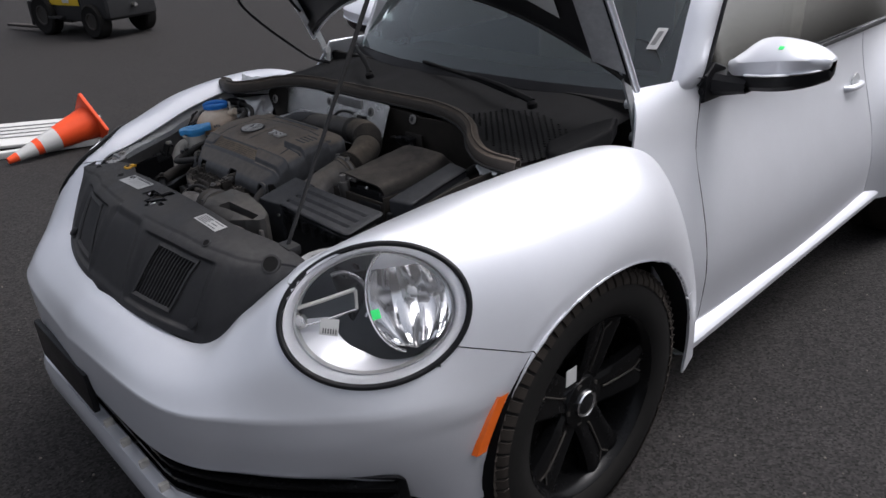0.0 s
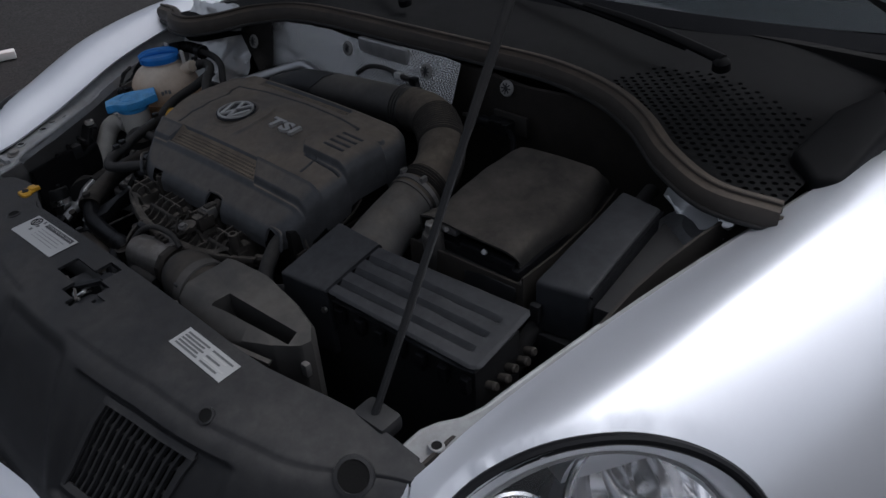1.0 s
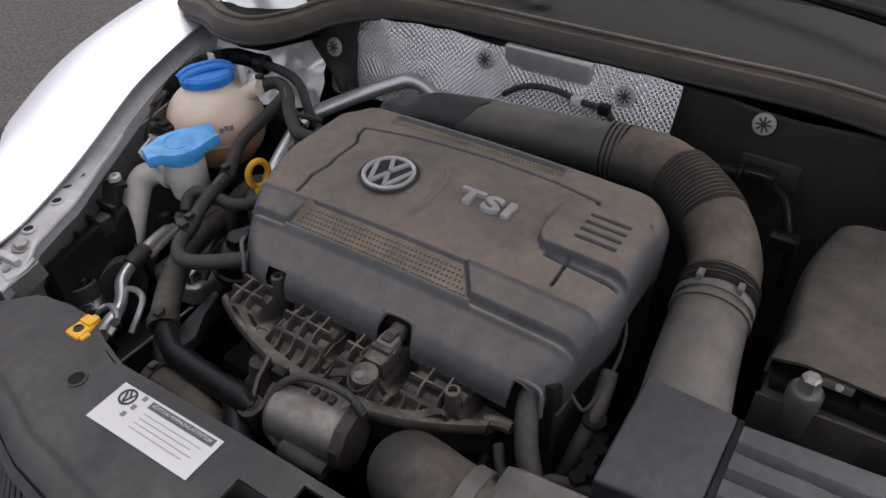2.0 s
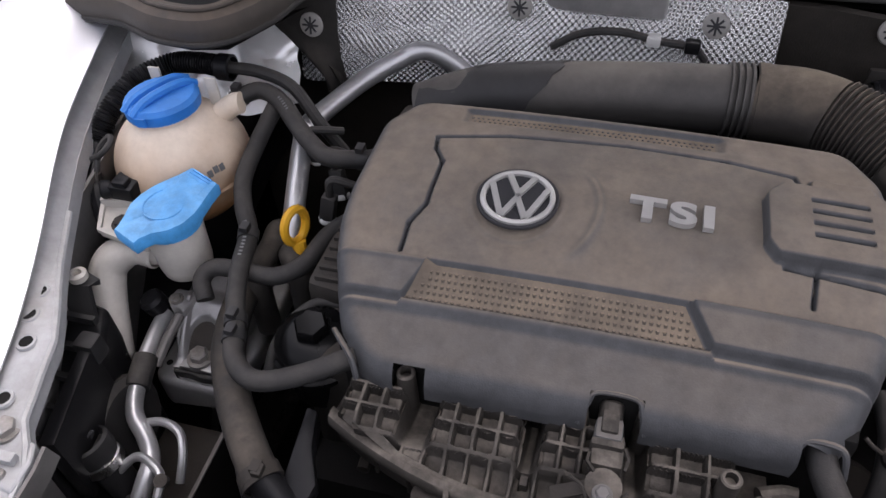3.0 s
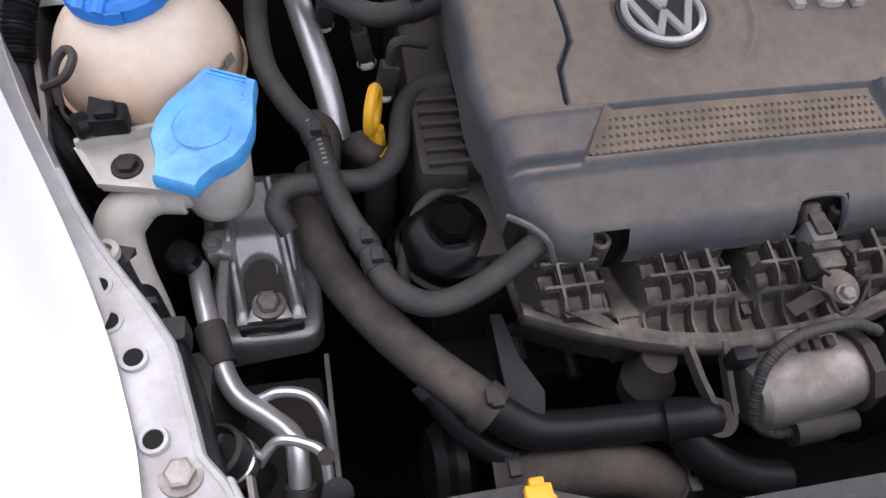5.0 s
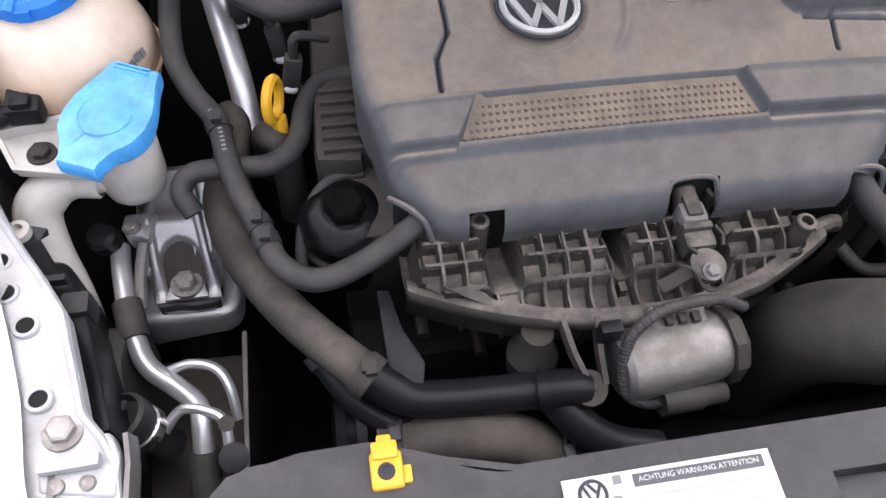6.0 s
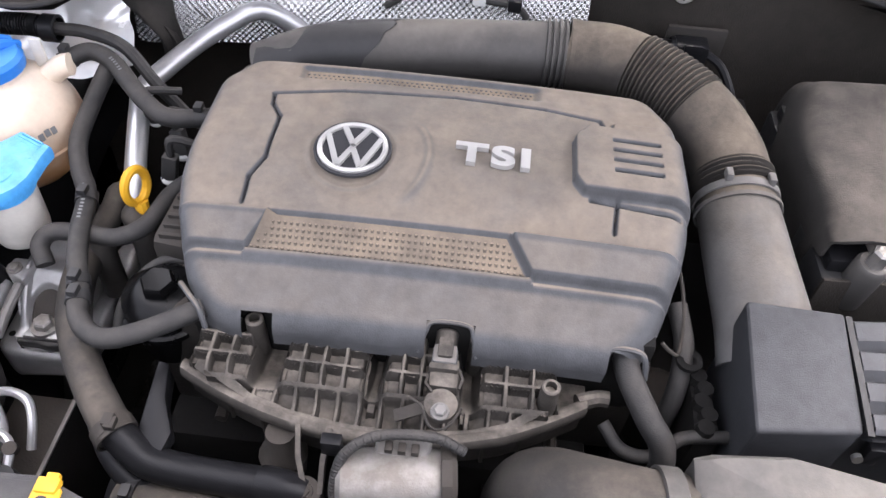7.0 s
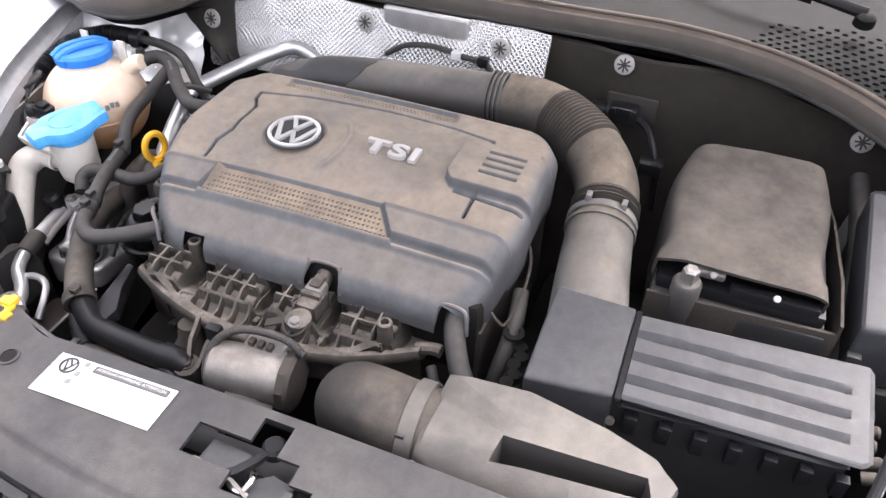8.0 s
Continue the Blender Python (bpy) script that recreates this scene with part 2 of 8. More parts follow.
def foil_material():
    """Embossed aluminium heat foil: a small diamond relief."""
    m = material("embossed_foil", (0.95, 0.945, 0.935), 0.24, 0.75, vary=0.06, scale=14, bump=0.0)
    n, l = m.node_tree.nodes, m.node_tree.links
    b = n["Principled BSDF"]
    co = n.new("ShaderNodeTexCoord")
    heights = []
    for turn in (45, -45):
        place = n.new("ShaderNodeMapping")
        place.inputs["Rotation"].default_value = (0, radians(turn), 0)
        wave = n.new("ShaderNodeTexWave")
        wave.inputs["Scale"].default_value = 62.0
        l.new(co.outputs["Object"], place.inputs["Vector"])
        l.new(place.outputs["Vector"], wave.inputs["Vector"])
        heights.append(wave)
    add = n.new("ShaderNodeMath")
    l.new(heights[0].outputs["Fac"], add.inputs[0])
    l.new(heights[1].outputs["Fac"], add.inputs[1])
    relief = n.new("ShaderNodeBump")
    relief.inputs["Strength"].default_value, relief.inputs["Distance"].default_value = 1.0, 0.0019
    l.new(add.outputs[0], relief.inputs["Height"])
    l.new(relief.outputs["Normal"], b.inputs["Normal"])
    return m


FOIL = foil_material()
CRUMPLED = material("crumpled_foil", (0.93, 0.925, 0.915), 0.25, 0.4, vary=0.06, scale=20, bump=0.3, bump_scale=35)


def asphalt_material():
    m = material("asphalt", (0.0235, 0.0218, 0.0212), 0.85, vary=0.42, scale=3.5, bump=0.9, bump_scale=110, gloss=0.12)
    n, l = m.node_tree.nodes, m.node_tree.links
    b = n["Principled BSDF"]
    old = b.inputs["Base Color"].links[0].from_socket
    co = n.new("ShaderNodeTexCoord")
    chips = n.new("ShaderNodeTexVoronoi")
    chips.inputs["Scale"].default_value = 150
    l.new(co.outputs["Object"], chips.inputs["Vector"])
    lift = n.new("ShaderNodeMapRange")
    lift.inputs["To Min"].default_value, lift.inputs["To Max"].default_value = 0.35, 1.85
    l.new(chips.outputs["Color"], lift.inputs["Value"])
    mul = n.new("ShaderNodeMix")
    mul.data_type, mul.blend_type = "RGBA", "MULTIPLY"
    mul.inputs["Factor"].default_value = 1.0
    l.new(old, mul.inputs["A"])
    l.new(lift.outputs["Result"], mul.inputs["B"])
    l.new(mul.outputs["Result"], b.inputs["Base Color"])
    return m


ASPHALT = asphalt_material()
GRIT = material("pale_grit", (0.13, 0.115, 0.10), 0.9, vary=0.6, scale=14, bump=0.3, bump_scale=300)


# ---- building helpers ----
def thing(name, label, category, at, group="", kind=""):
    """A top-level Empty at the base of a thing."""
    ob = new(name)
    ob.empty_display_size = 0.05
    ob.location = at
    return tagged(ob, label, category, group, kind)


def mesh_object(name, bm, mat, sharp=35):
    me = bpy.data.meshes.new(name)
    bm.normal_update()
    bm.to_mesh(me)
    bm.free()
    for p in me.polygons:
        p.use_smooth = True
    me.set_sharp_from_angle(angle=radians(sharp))
    me.materials.append(mat)
    return new(name, me)


def part(name, bm, mat, parent, label="", sharp=35):
    """Links a bmesh, built in world metres, as one mesh under a thing or a part."""
    ob = mesh_object(name, bm, mat, sharp)
    ob.parent = parent
    if parent.type == "EMPTY":
        ob.matrix_parent_inverse = Matrix.Translation(-parent.location)
    if label:
        tagged(ob, label)
    return ob


def single(name, bm, mat, label, category, group="", kind="", sharp=35):
    return tagged(mesh_object(name, bm, mat, sharp), label, category, group, kind)


def joined(*bms):
    first = bms[0]
    for other in bms[1:]:
        me = bpy.data.meshes.new("join")
        other.to_mesh(me)
        other.free()
        first.from_mesh(me)
        bpy.data.meshes.remove(me)
    return first


def moved(bm, m):
    bmesh.ops.transform(bm, matrix=m, verts=bm.verts)
    return bm


def box(x0, x1, y0, y1, z0, z1, bevel=0.004, segments=2, taper=0.0):
    """A bevelled box; taper draws its top in."""
    bm = bmesh.new()
    bmesh.ops.create_cube(bm, size=1.0)
    for v in bm.verts:
        k = 1 - taper if v.co.z > 0 else 1
        v.co = Vector(((x0 + x1) / 2 + v.co.x * (x1 - x0) * k, (y0 + y1) / 2 + v.co.y * (y1 - y0) * k, (z0 + z1) / 2 + v.co.z * (z1 - z0)))
    if bevel:
        bmesh.ops.bevel(bm, geom=bm.edges[:], offset=bevel, segments=segments, profile=0.6, affect="EDGES")
    return bm


def prism(points, low, high, bevel=0.003, segments=2):
    """A solid over a plan outline; low and high are heights or functions of (x, y)."""
    bm = bmesh.new()
    f_low = low if callable(low) else (lambda x, y: low)
    f_high = high if callable(high) else (lambda x, y: high)
    a = [bm.verts.new((x, y, f_low(x, y))) for x, y in points]
    b = [bm.verts.new((x, y, f_high(x, y))) for x, y in points]
    n = len(points)
    bm.faces.new(a[::-1])
    bm.faces.new(b)
    for i in range(n):
        bm.faces.new((a[i], a[(i + 1) % n], b[(i + 1) % n], b[i]))
    bmesh.ops.recalc_face_normals(bm, faces=bm.faces)
    if bevel:
        bmesh.ops.bevel(bm, geom=[e for e in bm.edges], offset=bevel, segments=segments, profile=0.6, affect="EDGES")
    return bm


def spline(points, steps=8):
    """Points on a Catmull-Rom curve through the given ones."""
    p = [Vector(q) for q in points]
    p = [2 * p[0] - p[1]] + p + [2 * p[-1] - p[-2]]
    out = []
    for i in range(1, len(p) - 2):
        for k in range(steps):
            t = k / steps
            a, b, c, d = p[i - 1], p[i], p[i + 1], p[i + 2]
            out.append(0.5 * (2 * b + (c - a) * t + (2 * a - 5 * b + 4 * c - d) * t * t + (3 * b - a - 3 * c + d) * t ** 3))
    return out + [p[-2]]


def tube(points, radius, sides=14, steps=8, caps=True, squash=1.0):
    """A round hose through the points; radius is a number or a function of the way along, 0 to 1."""
    line = spline(points, steps) if steps > 1 else [Vector(q) for q in points]
    bm = bmesh.new()
    rings, n = [], len(line)
    ahead = (line[1] - line[0]).normalized()
    side = ahead.orthogonal().normalized()
    for i, p in enumerate(line):
        ahead = (line[min(i + 1, n - 1)] - line[max(i - 1, 0)]).normalized()
        side = (side - ahead * side.dot(ahead)).normalized()
        above = ahead.cross(side)
        r = radius(i / (n - 1)) if callable(radius) else radius
        rings.append([bm.verts.new(p + r * (math.cos(a) * side + squash * math.sin(a) * above)) for a in [2 * math.pi * k / sides for k in range(sides)]])
    for a, b in zip(rings, rings[1:]):
        for k in range(sides):
            bm.faces.new((a[k], a[(k + 1) % sides], b[(k + 1) % sides], b[k]))
    if caps:
        bm.faces.new(rings[0][::-1])
        bm.faces.new(rings[-1])
    bmesh.ops.recalc_face_normals(bm, faces=bm.faces)
    return bm


def lathe(profile, at=(0, 0, 0), axis=(0, 0, 1), sides=28, wave=None, caps=True):
    """A turned solid: profile of (radius, height) along an axis from a point. wave(angle) scales the radius."""
    bm = bmesh.new()
    turn = Vector((0, 0, 1)).rotation_difference(Vector(axis).normalized()).to_matrix().to_4x4()
    m = Matrix.Translation(at) @ turn
    rings = []
    for r, h in profile:
        ring = []
        for k in range(sides):
            a = 2 * math.pi * k / sides
            s = r * (wave(a) if wave else 1)
            ring.append(bm.verts.new(m @ Vector((s * math.cos(a), s * math.sin(a), h))))
        rings.append(ring)
    for a, b in zip(rings, rings[1:]):
        for k in range(sides):
            bm.faces.new((a[k], a[(k + 1) % sides], b[(k + 1) % sides], b[k]))
    for ring in (rings[0], rings[-1]) if caps else ():
        if (ring[0].co - ring[sides // 2].co).length > 1e-4:
            bm.faces.new(ring)
    bmesh.ops.remove_doubles(bm, verts=bm.verts, dist=1e-6)
    bmesh.ops.recalc_face_normals(bm, faces=bm.faces)
    return bm


def bolt(at, axis=(0, 0, 1), size=0.008, height=0.006):
    """A flanged hexagon bolt head."""
    return joined(lathe([(0, 0), (size * 1.45, 0), (size * 1.4, height * 0.3), (0, height * 0.32)], at, axis, 18),
                  lathe([(0, 0), (size, 0), (size, height), (size * 0.8, height * 1.15), (0, height * 1.15)], at, axis, 6))


def grid_mesh(points, closed=False):
    """A sheet from rows of points."""
    bm = bmesh.new()
    rows = [[bm.verts.new(p) for p in row] for row in points]
    for a, b in zip(rows, rows[1:]):
        for k in range(len(a) - (0 if closed else 1)):
            j = (k + 1) % len(a)
            bm.faces.new((a[k], a[j], b[j], b[k]))
    return bm


def backed(bm, depth, out=(0, 0, 1)):
    """Gives a sheet a back on the side away from out."""
    out = Vector(out)
    bmesh.ops.recalc_face_normals(bm, faces=bm.faces)
    if sum(f.normal.dot(out) * f.calc_area() for f in bm.faces) < 0:
        bmesh.ops.reverse_faces(bm, faces=bm.faces)
    bm.normal_update()
    back = {v: bm.verts.new(v.co - v.normal * depth) for v in bm.verts[:]}
    for f in bm.faces[:]:
        bm.faces.new([back[v] for v in reversed(f.verts)])
    for e in [e for e in bm.edges if len(e.link_faces) == 1 and e.verts[0] in back and e.verts[1] in back]:
        a, b = e.verts
        bm.faces.new((b, a, back[a], back[b]))
    bmesh.ops.recalc_face_normals(bm, faces=bm.faces)
    return bm


def thicken(bm, depth):
    """Gives a sheet a back and edges."""
    bmesh.ops.recalc_face_normals(bm, faces=bm.faces)
    bmesh.ops.solidify(bm, geom=bm.faces[:] + bm.edges[:] + bm.verts[:], thickness=depth)
    bmesh.ops.recalc_face_normals(bm, faces=bm.faces)
    return bm


def strip(points, width, height, up=(0, 0, 1)):
    """A flat bar that follows a line of points."""
    line = [Vector(p) for p in points]
    rows = []
    for i, p in enumerate(line):
        d = (line[min(i + 1, len(line) - 1)] - line[max(i - 1, 0)]).normalized()
        s = d.cross(Vector(up)).normalized()
        u = s.cross(d)
        rows.append([p - s * width / 2, p + s * width / 2, p + s * width / 2 + u * height, p - s * width / 2 + u * height])
    bm = grid_mesh(rows, closed=True)
    bm.faces.new(bm.verts[:4])
    bm.verts.ensure_lookup_table()
    bm.faces.new(bm.verts[-4:])
    bmesh.ops.recalc_face_normals(bm, faces=bm.faces)
    return bm


def lettering(text, size, depth, m, fat=0.0, spread=1.0):
    """A word in the built-in font as a mesh."""
    cu = bpy.data.curves.new("word", "FONT")
    cu.offset, cu.space_character = fat, spread
    cu.body, cu.size, cu.extrude, cu.align_x, cu.align_y = text, size, depth, "CENTER", "CENTER"
    ob = bpy.data.objects.new("word", cu)
    scene.collection.objects.link(ob)
    bpy.context.view_layer.update()
    me = bpy.data.meshes.new_from_object(ob.evaluated_get(bpy.context.evaluated_depsgraph_get()))
    bm = bmesh.new()
    bm.from_mesh(me)
    bpy.data.objects.remove(ob)
    bpy.data.meshes.remove(me)
    bpy.data.curves.remove(cu)
    return moved(bm, m)


def ease(x, a, b):
    t = min(1.0, max(0.0, (x - a) / (b - a)))
    return t * t * (3 - 2 * t)


# ---- ground ----
bm = bmesh.new()
bmesh.ops.create_grid(bm, x_segments=60, y_segments=60, size=1.0)
for v in bm.verts:
    r = max(abs(v.co.x), abs(v.co.y))
    k = 8 + 700 * r ** 6
    v.co = Vector((v.co.x * k, v.co.y * k, 0.006 * noise.noise((v.co.x * k * 0.4, v.co.y * k * 0.4, 0)) - 0.004))
single("ground", bm, ASPHALT, "worn dark grey asphalt yard with pale grit", "ground", kind="structure")

# loose grit: small split stones trodden into the asphalt beside the car
chance = random.Random(5)
grit_points, grit_faces = [], []
for k in range(1500):
    if k % 3:
        x, y = chance.uniform(0.8, 4.2), chance.uniform(-1.2, 4.0)
    else:
        x, y = chance.uniform(-3.6, 0.8), chance.uniform(-2.2, 0.2)
    size = 0.0022 + 0.0052 * chance.random() ** 4
    first = len(grit_points)
    turn = chance.uniform(0, 6.28)
    for j in range(5):
        a = turn + 1.2566 * j
        grit_points.append((x + size * chance.uniform(0.6, 1.3) * math.cos(a), y + size * chance.uniform(0.6, 1.3) * math.sin(a), -0.012))
    for j in range(5):
        px, py = grit_points[first + j][:2]
        grit_points.append((x + 0.6 * (px - x), y + 0.6 * (py - y), 0.006 * noise.noise((x * 0.4, y * 0.4, 0)) - 0.004 + size * chance.uniform(0.3, 0.8)))
    for j in range(5):
        grit_faces.append((first + j, first + (j + 1) % 5, first + 5 + (j + 1) % 5, first + 5 + j))
    grit_faces.append(tuple(first + 5 + j for j in range(5)))
grit_mesh = bpy.data.meshes.new("grit")
grit_mesh.from_pydata(grit_points, [], grit_faces)
grit_mesh.materials.append(GRIT)
tagged(new("grit", grit_mesh), "pale loose grit strewn over the dark asphalt", "grit", kind="stuff")

# ---- the car's outer body ----
MID = 0.0225          # the car's centre line
ARCH_Y, ARCH_Z, ARCH_R = 0.885, 0.335, 0.362
LAMP_C, LAMP_N = Vector((0.690, 0.408, 0.719)), Vector((0.722, -0.49, 0.488)).normalized()
LAMP_U = Vector((0.53, 0.846, 0.064))
LAMP_U = (LAMP_U - LAMP_N * LAMP_U.dot(LAMP_N)).normalized()
LAMP_V = LAMP_N.cross(LAMP_U)
LAMP_A, LAMP_B = 0.176, 0.130

car = thing("car", "silver two-door hatchback with its bonnet propped wide, dusty engine bay bare", "car", (MID, 1.8, 0.0))

# Sections of the front quarter, from the bay's edge down to the lower lip, nose first.
QUARTER = []
QUARTER.append([(MID, y, z) for y, z in ((0.125, 0.645), (0.092, 0.636), (0.058, 0.608), (0.034, 0.56), (0.034, 0.49), (0.046, 0.42), (0.08, 0.41))])
QUARTER.append([(0.384, 0.182, 0.63), (0.395, 0.142, 0.622), (0.405, 0.095, 0.597), (0.41, 0.062, 0.56), (0.405, 0.062, 0.49), (0.39, 0.066, 0.42), (0.385, 0.10, 0.41)])
QUARTER.append([(0.466, 0.27, 0.71), (0.504, 0.22, 0.692), (0.545, 0.178, 0.64), (0.575, 0.145, 0.56), (0.575, 0.148, 0.49), (0.57, 0.163, 0.42), (0.555, 0.19, 0.41)])
QUARTER.append([(0.523, 0.355, 0.783), (0.574, 0.31, 0.778), (0.635, 0.262, 0.69), (0.70, 0.257, 0.56), (0.706, 0.258, 0.49), (0.70, 0.273, 0.42), (0.685, 0.29, 0.405)])
QUARTER.append([(0.538, 0.44, 0.803), (0.618, 0.435, 0.828), (0.712, 0.398, 0.735), (0.795, 0.382, 0.56), (0.80, 0.385, 0.49), (0.795, 0.39, 0.42), (0.785, 0.41, 0.33)])
QUARTER.append([(0.566, 0.56, 0.826), (0.658, 0.555, 0.852), (0.775, 0.54, 0.765), (0.85, 0.545, 0.57), (0.858, 0.545, 0.50), (0.855, 0.53, 0.43), (0.85, 0.52, 0.30)])
QUARTER.append([(0.604, 0.70, 0.85), (0.69, 0.70, 0.88), (0.81, 0.70, 0.81), (0.874, 0.70, 0.68), (0.89, 0.70, 0.57), (0.89, 0.70, 0.43), (0.885, 0.70, 0.28)])
QUARTER.append([(0.65, 0.88, 0.868), (0.718, 0.88, 0.893), (0.825, 0.88, 0.845), (0.885, 0.88, 0.75), (0.90, 0.88, 0.64), (0.90, 0.88, 0.43), (0.895, 0.88, 0.27)])
QUARTER.append([(0.685, 1.06, 0.868), (0.737, 1.06, 0.884), (0.827, 1.06, 0.835), (0.882, 1.06, 0.74), (0.90, 1.06, 0.62), (0.90, 1.06, 0.43), (0.89, 1.06, 0.26)])
QUARTER.append([(0.70, 1.22, 0.815), (0.735, 1.22, 0.825), (0.80, 1.21, 0.775), (0.85, 1.21, 0.68), (0.875, 1.21, 0.57), (0.885, 1.21, 0.43), (0.88, 1.21, 0.25)])
QUARTER.append([(0.705, 1.30, 0.74), (0.73, 1.31, 0.745), (0.765, 1.315, 0.69), (0.80, 1.32, 0.61), (0.83, 1.32, 0.52), (0.85, 1.32, 0.41), (0.855, 1.32, 0.25)])


def section_line(s, crease):
    """A smooth line down a section, or one with an edge at its fourth point, or a blend of both."""
    smooth, sharp = spline(s, 11), spline(s[:4], 11)[:-1] + spline(s[3:], 11)
    return [a.lerp(b, crease) for a, b in zip(smooth, sharp)]


LAMP_EDGE = []


def lamp_edge(angle):
    """How far the body skin stands off the lamp's plane at an angle round it."""
    near = [(w, n) for w, n in ((math.exp(-((math.remainder(angle - g, 2 * math.pi)) / 0.12) ** 2), n) for g, n in LAMP_EDGE) if w > 1e-4]
    return sum(w * n for w, n in near) / sum(w for w, n in near) if near else 0.0


def far_out(y):
    """The far wing stands slightly further out than the near one."""
    return 0.026 * ease(y, 0.46, 0.72)


def quarter_panel(side):
    """The curved skin of one front quarter with its wheel arch and lamp opening cut out. side: 1 or -1."""
    down = [section_line(s, (1, 1, 1, 0.9, 0.6)[k] if k < 5 else 0.0) for k, s in enumerate(QUARTER)]
    rows = [spline(line, 14) for line in zip(*down)]          # rows run from the nose to the door
    nv, nu = len(rows), len(rows[0])
    pts = [[Vector(rows[j][i]) for j in range(nv)] for i in range(nu)]
    drop = set()
    for i in range(nu):
        for j in range(nv):
            p = pts[i][j]
            # the wheel arch: a circle seen from the side
            d = Vector((p.y - ARCH_Y, p.z - ARCH_Z))
            if p.x > 0.6 and p.y > 0.45 and d.length < ARCH_R + 0.012:
                if d.length > ARCH_R - 0.012:
                    d = d.normalized() * ARCH_R
                    p.y, p.z = ARCH_Y + d.x, ARCH_Z + d.y
                else:
                    drop.add((i, j))
            # the lamp: an ellipse seen along its own axis
            q = p - LAMP_C
            a, b, n = q.dot(LAMP_U), q.dot(LAMP_V), q.dot(LAMP_N)
            r = math.hypot(a / LAMP_A, b / LAMP_B)
            if n > -0.12 and r < 1.07:
                if side > 0 and 0.9 < r < 1.1 and n > -0.06:
                    LAMP_EDGE.append((math.atan2(b / LAMP_B, a / LAMP_A), n))
                if r > 0.93:
                    pts[i][j] = LAMP_C + LAMP_U * (a / r) + LAMP_V * (b / r) + LAMP_N * n
                else:
                    drop.add((i, j))
    bm = bmesh.new()
    made = {(i, j): bm.verts.new((pts[i][j].x if side > 0 else 2 * MID - pts[i][j].x - far_out(pts[i][j].y), pts[i][j].y, pts[i][j].z))
            for i in range(nu) for j in range(nv) if (i, j) not in drop}
    for i in range(nu - 1):
        for j in range(nv - 1):
            keys = [(i, j), (i + 1, j), (i + 1, j + 1), (i, j + 1)]
            if all(k in made for k in keys):
                bm.faces.new([made[k] for k in (keys if side < 0 else keys[::-1])])
    bmesh.ops.recalc_face_normals(bm, faces=bm.faces)
    bm.faces.ensure_lookup_table()
    near = max(bm.faces, key=lambda f: f.calc_center_median().z)
    if near.normal.z < 0:
        bmesh.ops.reverse_faces(bm, faces=bm.faces)
    return bm


SEAM_A, SEAM_B, SEAM_C = Vector((0.519, 0.359, 0.783)), Vector((0.796, 0.518, 0.655)), Vector((0.858, 0.69, 0.60))


def halves(bm, side):
    """Splits a quarter's skin at the shut line between bumper and wing."""
    a, b, c = [Vector((p.x if side > 0 else 2 * MID - p.x, p.y, p.z)) for p in (SEAM_A, SEAM_B, SEAM_C)]
    n = (b - a).cross(c - a).normalized()
    if n.z < 0:
        n = -n
    other = bm.copy()
    for each, away, gap in ((bm, n, -0.0012), (other, -n, -0.0012)):
        bmesh.ops.bisect_plane(each, geom=each.verts[:] + each.edges[:] + each.faces[:], plane_co=a + away * gap, plane_no=away, clear_outer=True)
    return bm, other


def skinned(bm, depth=0.004):
    bmesh.ops.solidify(bm, geom=bm.faces[:] + bm.edges[:] + bm.verts[:], thickness=depth)
    bmesh.ops.recalc_face_normals(bm, faces=bm.faces)
    return bm


lower_l, wing_l = halves(quarter_panel(1), 1)
lower_r, wing_r = halves(quarter_panel(-1), -1)
bumper = joined(lower_l, lower_r)
bmesh.ops.remove_doubles(bumper, verts=bumper.verts, dist=0.0008)
part("bumper_cover", skinned(bumper), SILVER, car, sharp=50)
part("front_wing", skinned(wing_l), SILVER, car, sharp=50)
part("front_wing", skinned(wing_r), SILVER, car, sharp=50)


def flip(side, p):
    """A place on the car's left side, or its twin on the right."""
    return Vector(p) if side > 0 else Vector((2 * MID - p[0], p[1], p[2]))


def flipped(bm, side):
    if side < 0:
        for v in bm.verts:
            v.co.x = 2 * MID - v.co.x
        bmesh.ops.reverse_faces(bm, faces=bm.faces)
    return bm


# Lower mouth and chin.
def nose_line(z, inset, n=41, reach=0.76):
    out = []
    for k in range(n):
        x = -reach + 2 * reach * k / (n - 1)
        out.append((MID + x, 0.045 + inset + 1.05 * max(0.0, abs(x) - 0.36) ** 1.45, z))
    return out


part("lower_grille", thicken(grid_mesh([nose_line(0.42, 0.03), nose_line(0.40, 0.05), nose_line(0.33, 0.06), nose_line(0.25, 0.05)]), 0.006), BLACK, car, "black slatted lower grille")
for k in range(3):
    part("grille_bar", strip(nose_line(0.395 - 0.03 * k, 0.03), 0.02, 0.008), GLOSS, car)
part("chin", thicken(grid_mesh([nose_line(0.335, 0.02, reach=0.7), nose_line(0.335, -0.006, reach=0.7), nose_line(0.31, -0.014, reach=0.71), nose_line(0.25, -0.008, reach=0.72), nose_line(0.19, 0.03, reach=0.72)]), 0.005), SILVER, car)
part("number_plate_holder", box(MID - 0.30, MID + 0.06, 0.029, 0.045, 0.38, 0.485, 0.005), BLACK, car, "empty black number plate holder")
for k in range(4):
    x = 0.06 + 0.1 * k
    y = 0.072 + 1.05 * max(0.0, x - 0.36) ** 1.45
    part("clip", box(MID + x - 0.006, MID + x + 0.006, y - 0.03, y - 0.01, 0.334, 0.352, 0.002), FILLER, car)


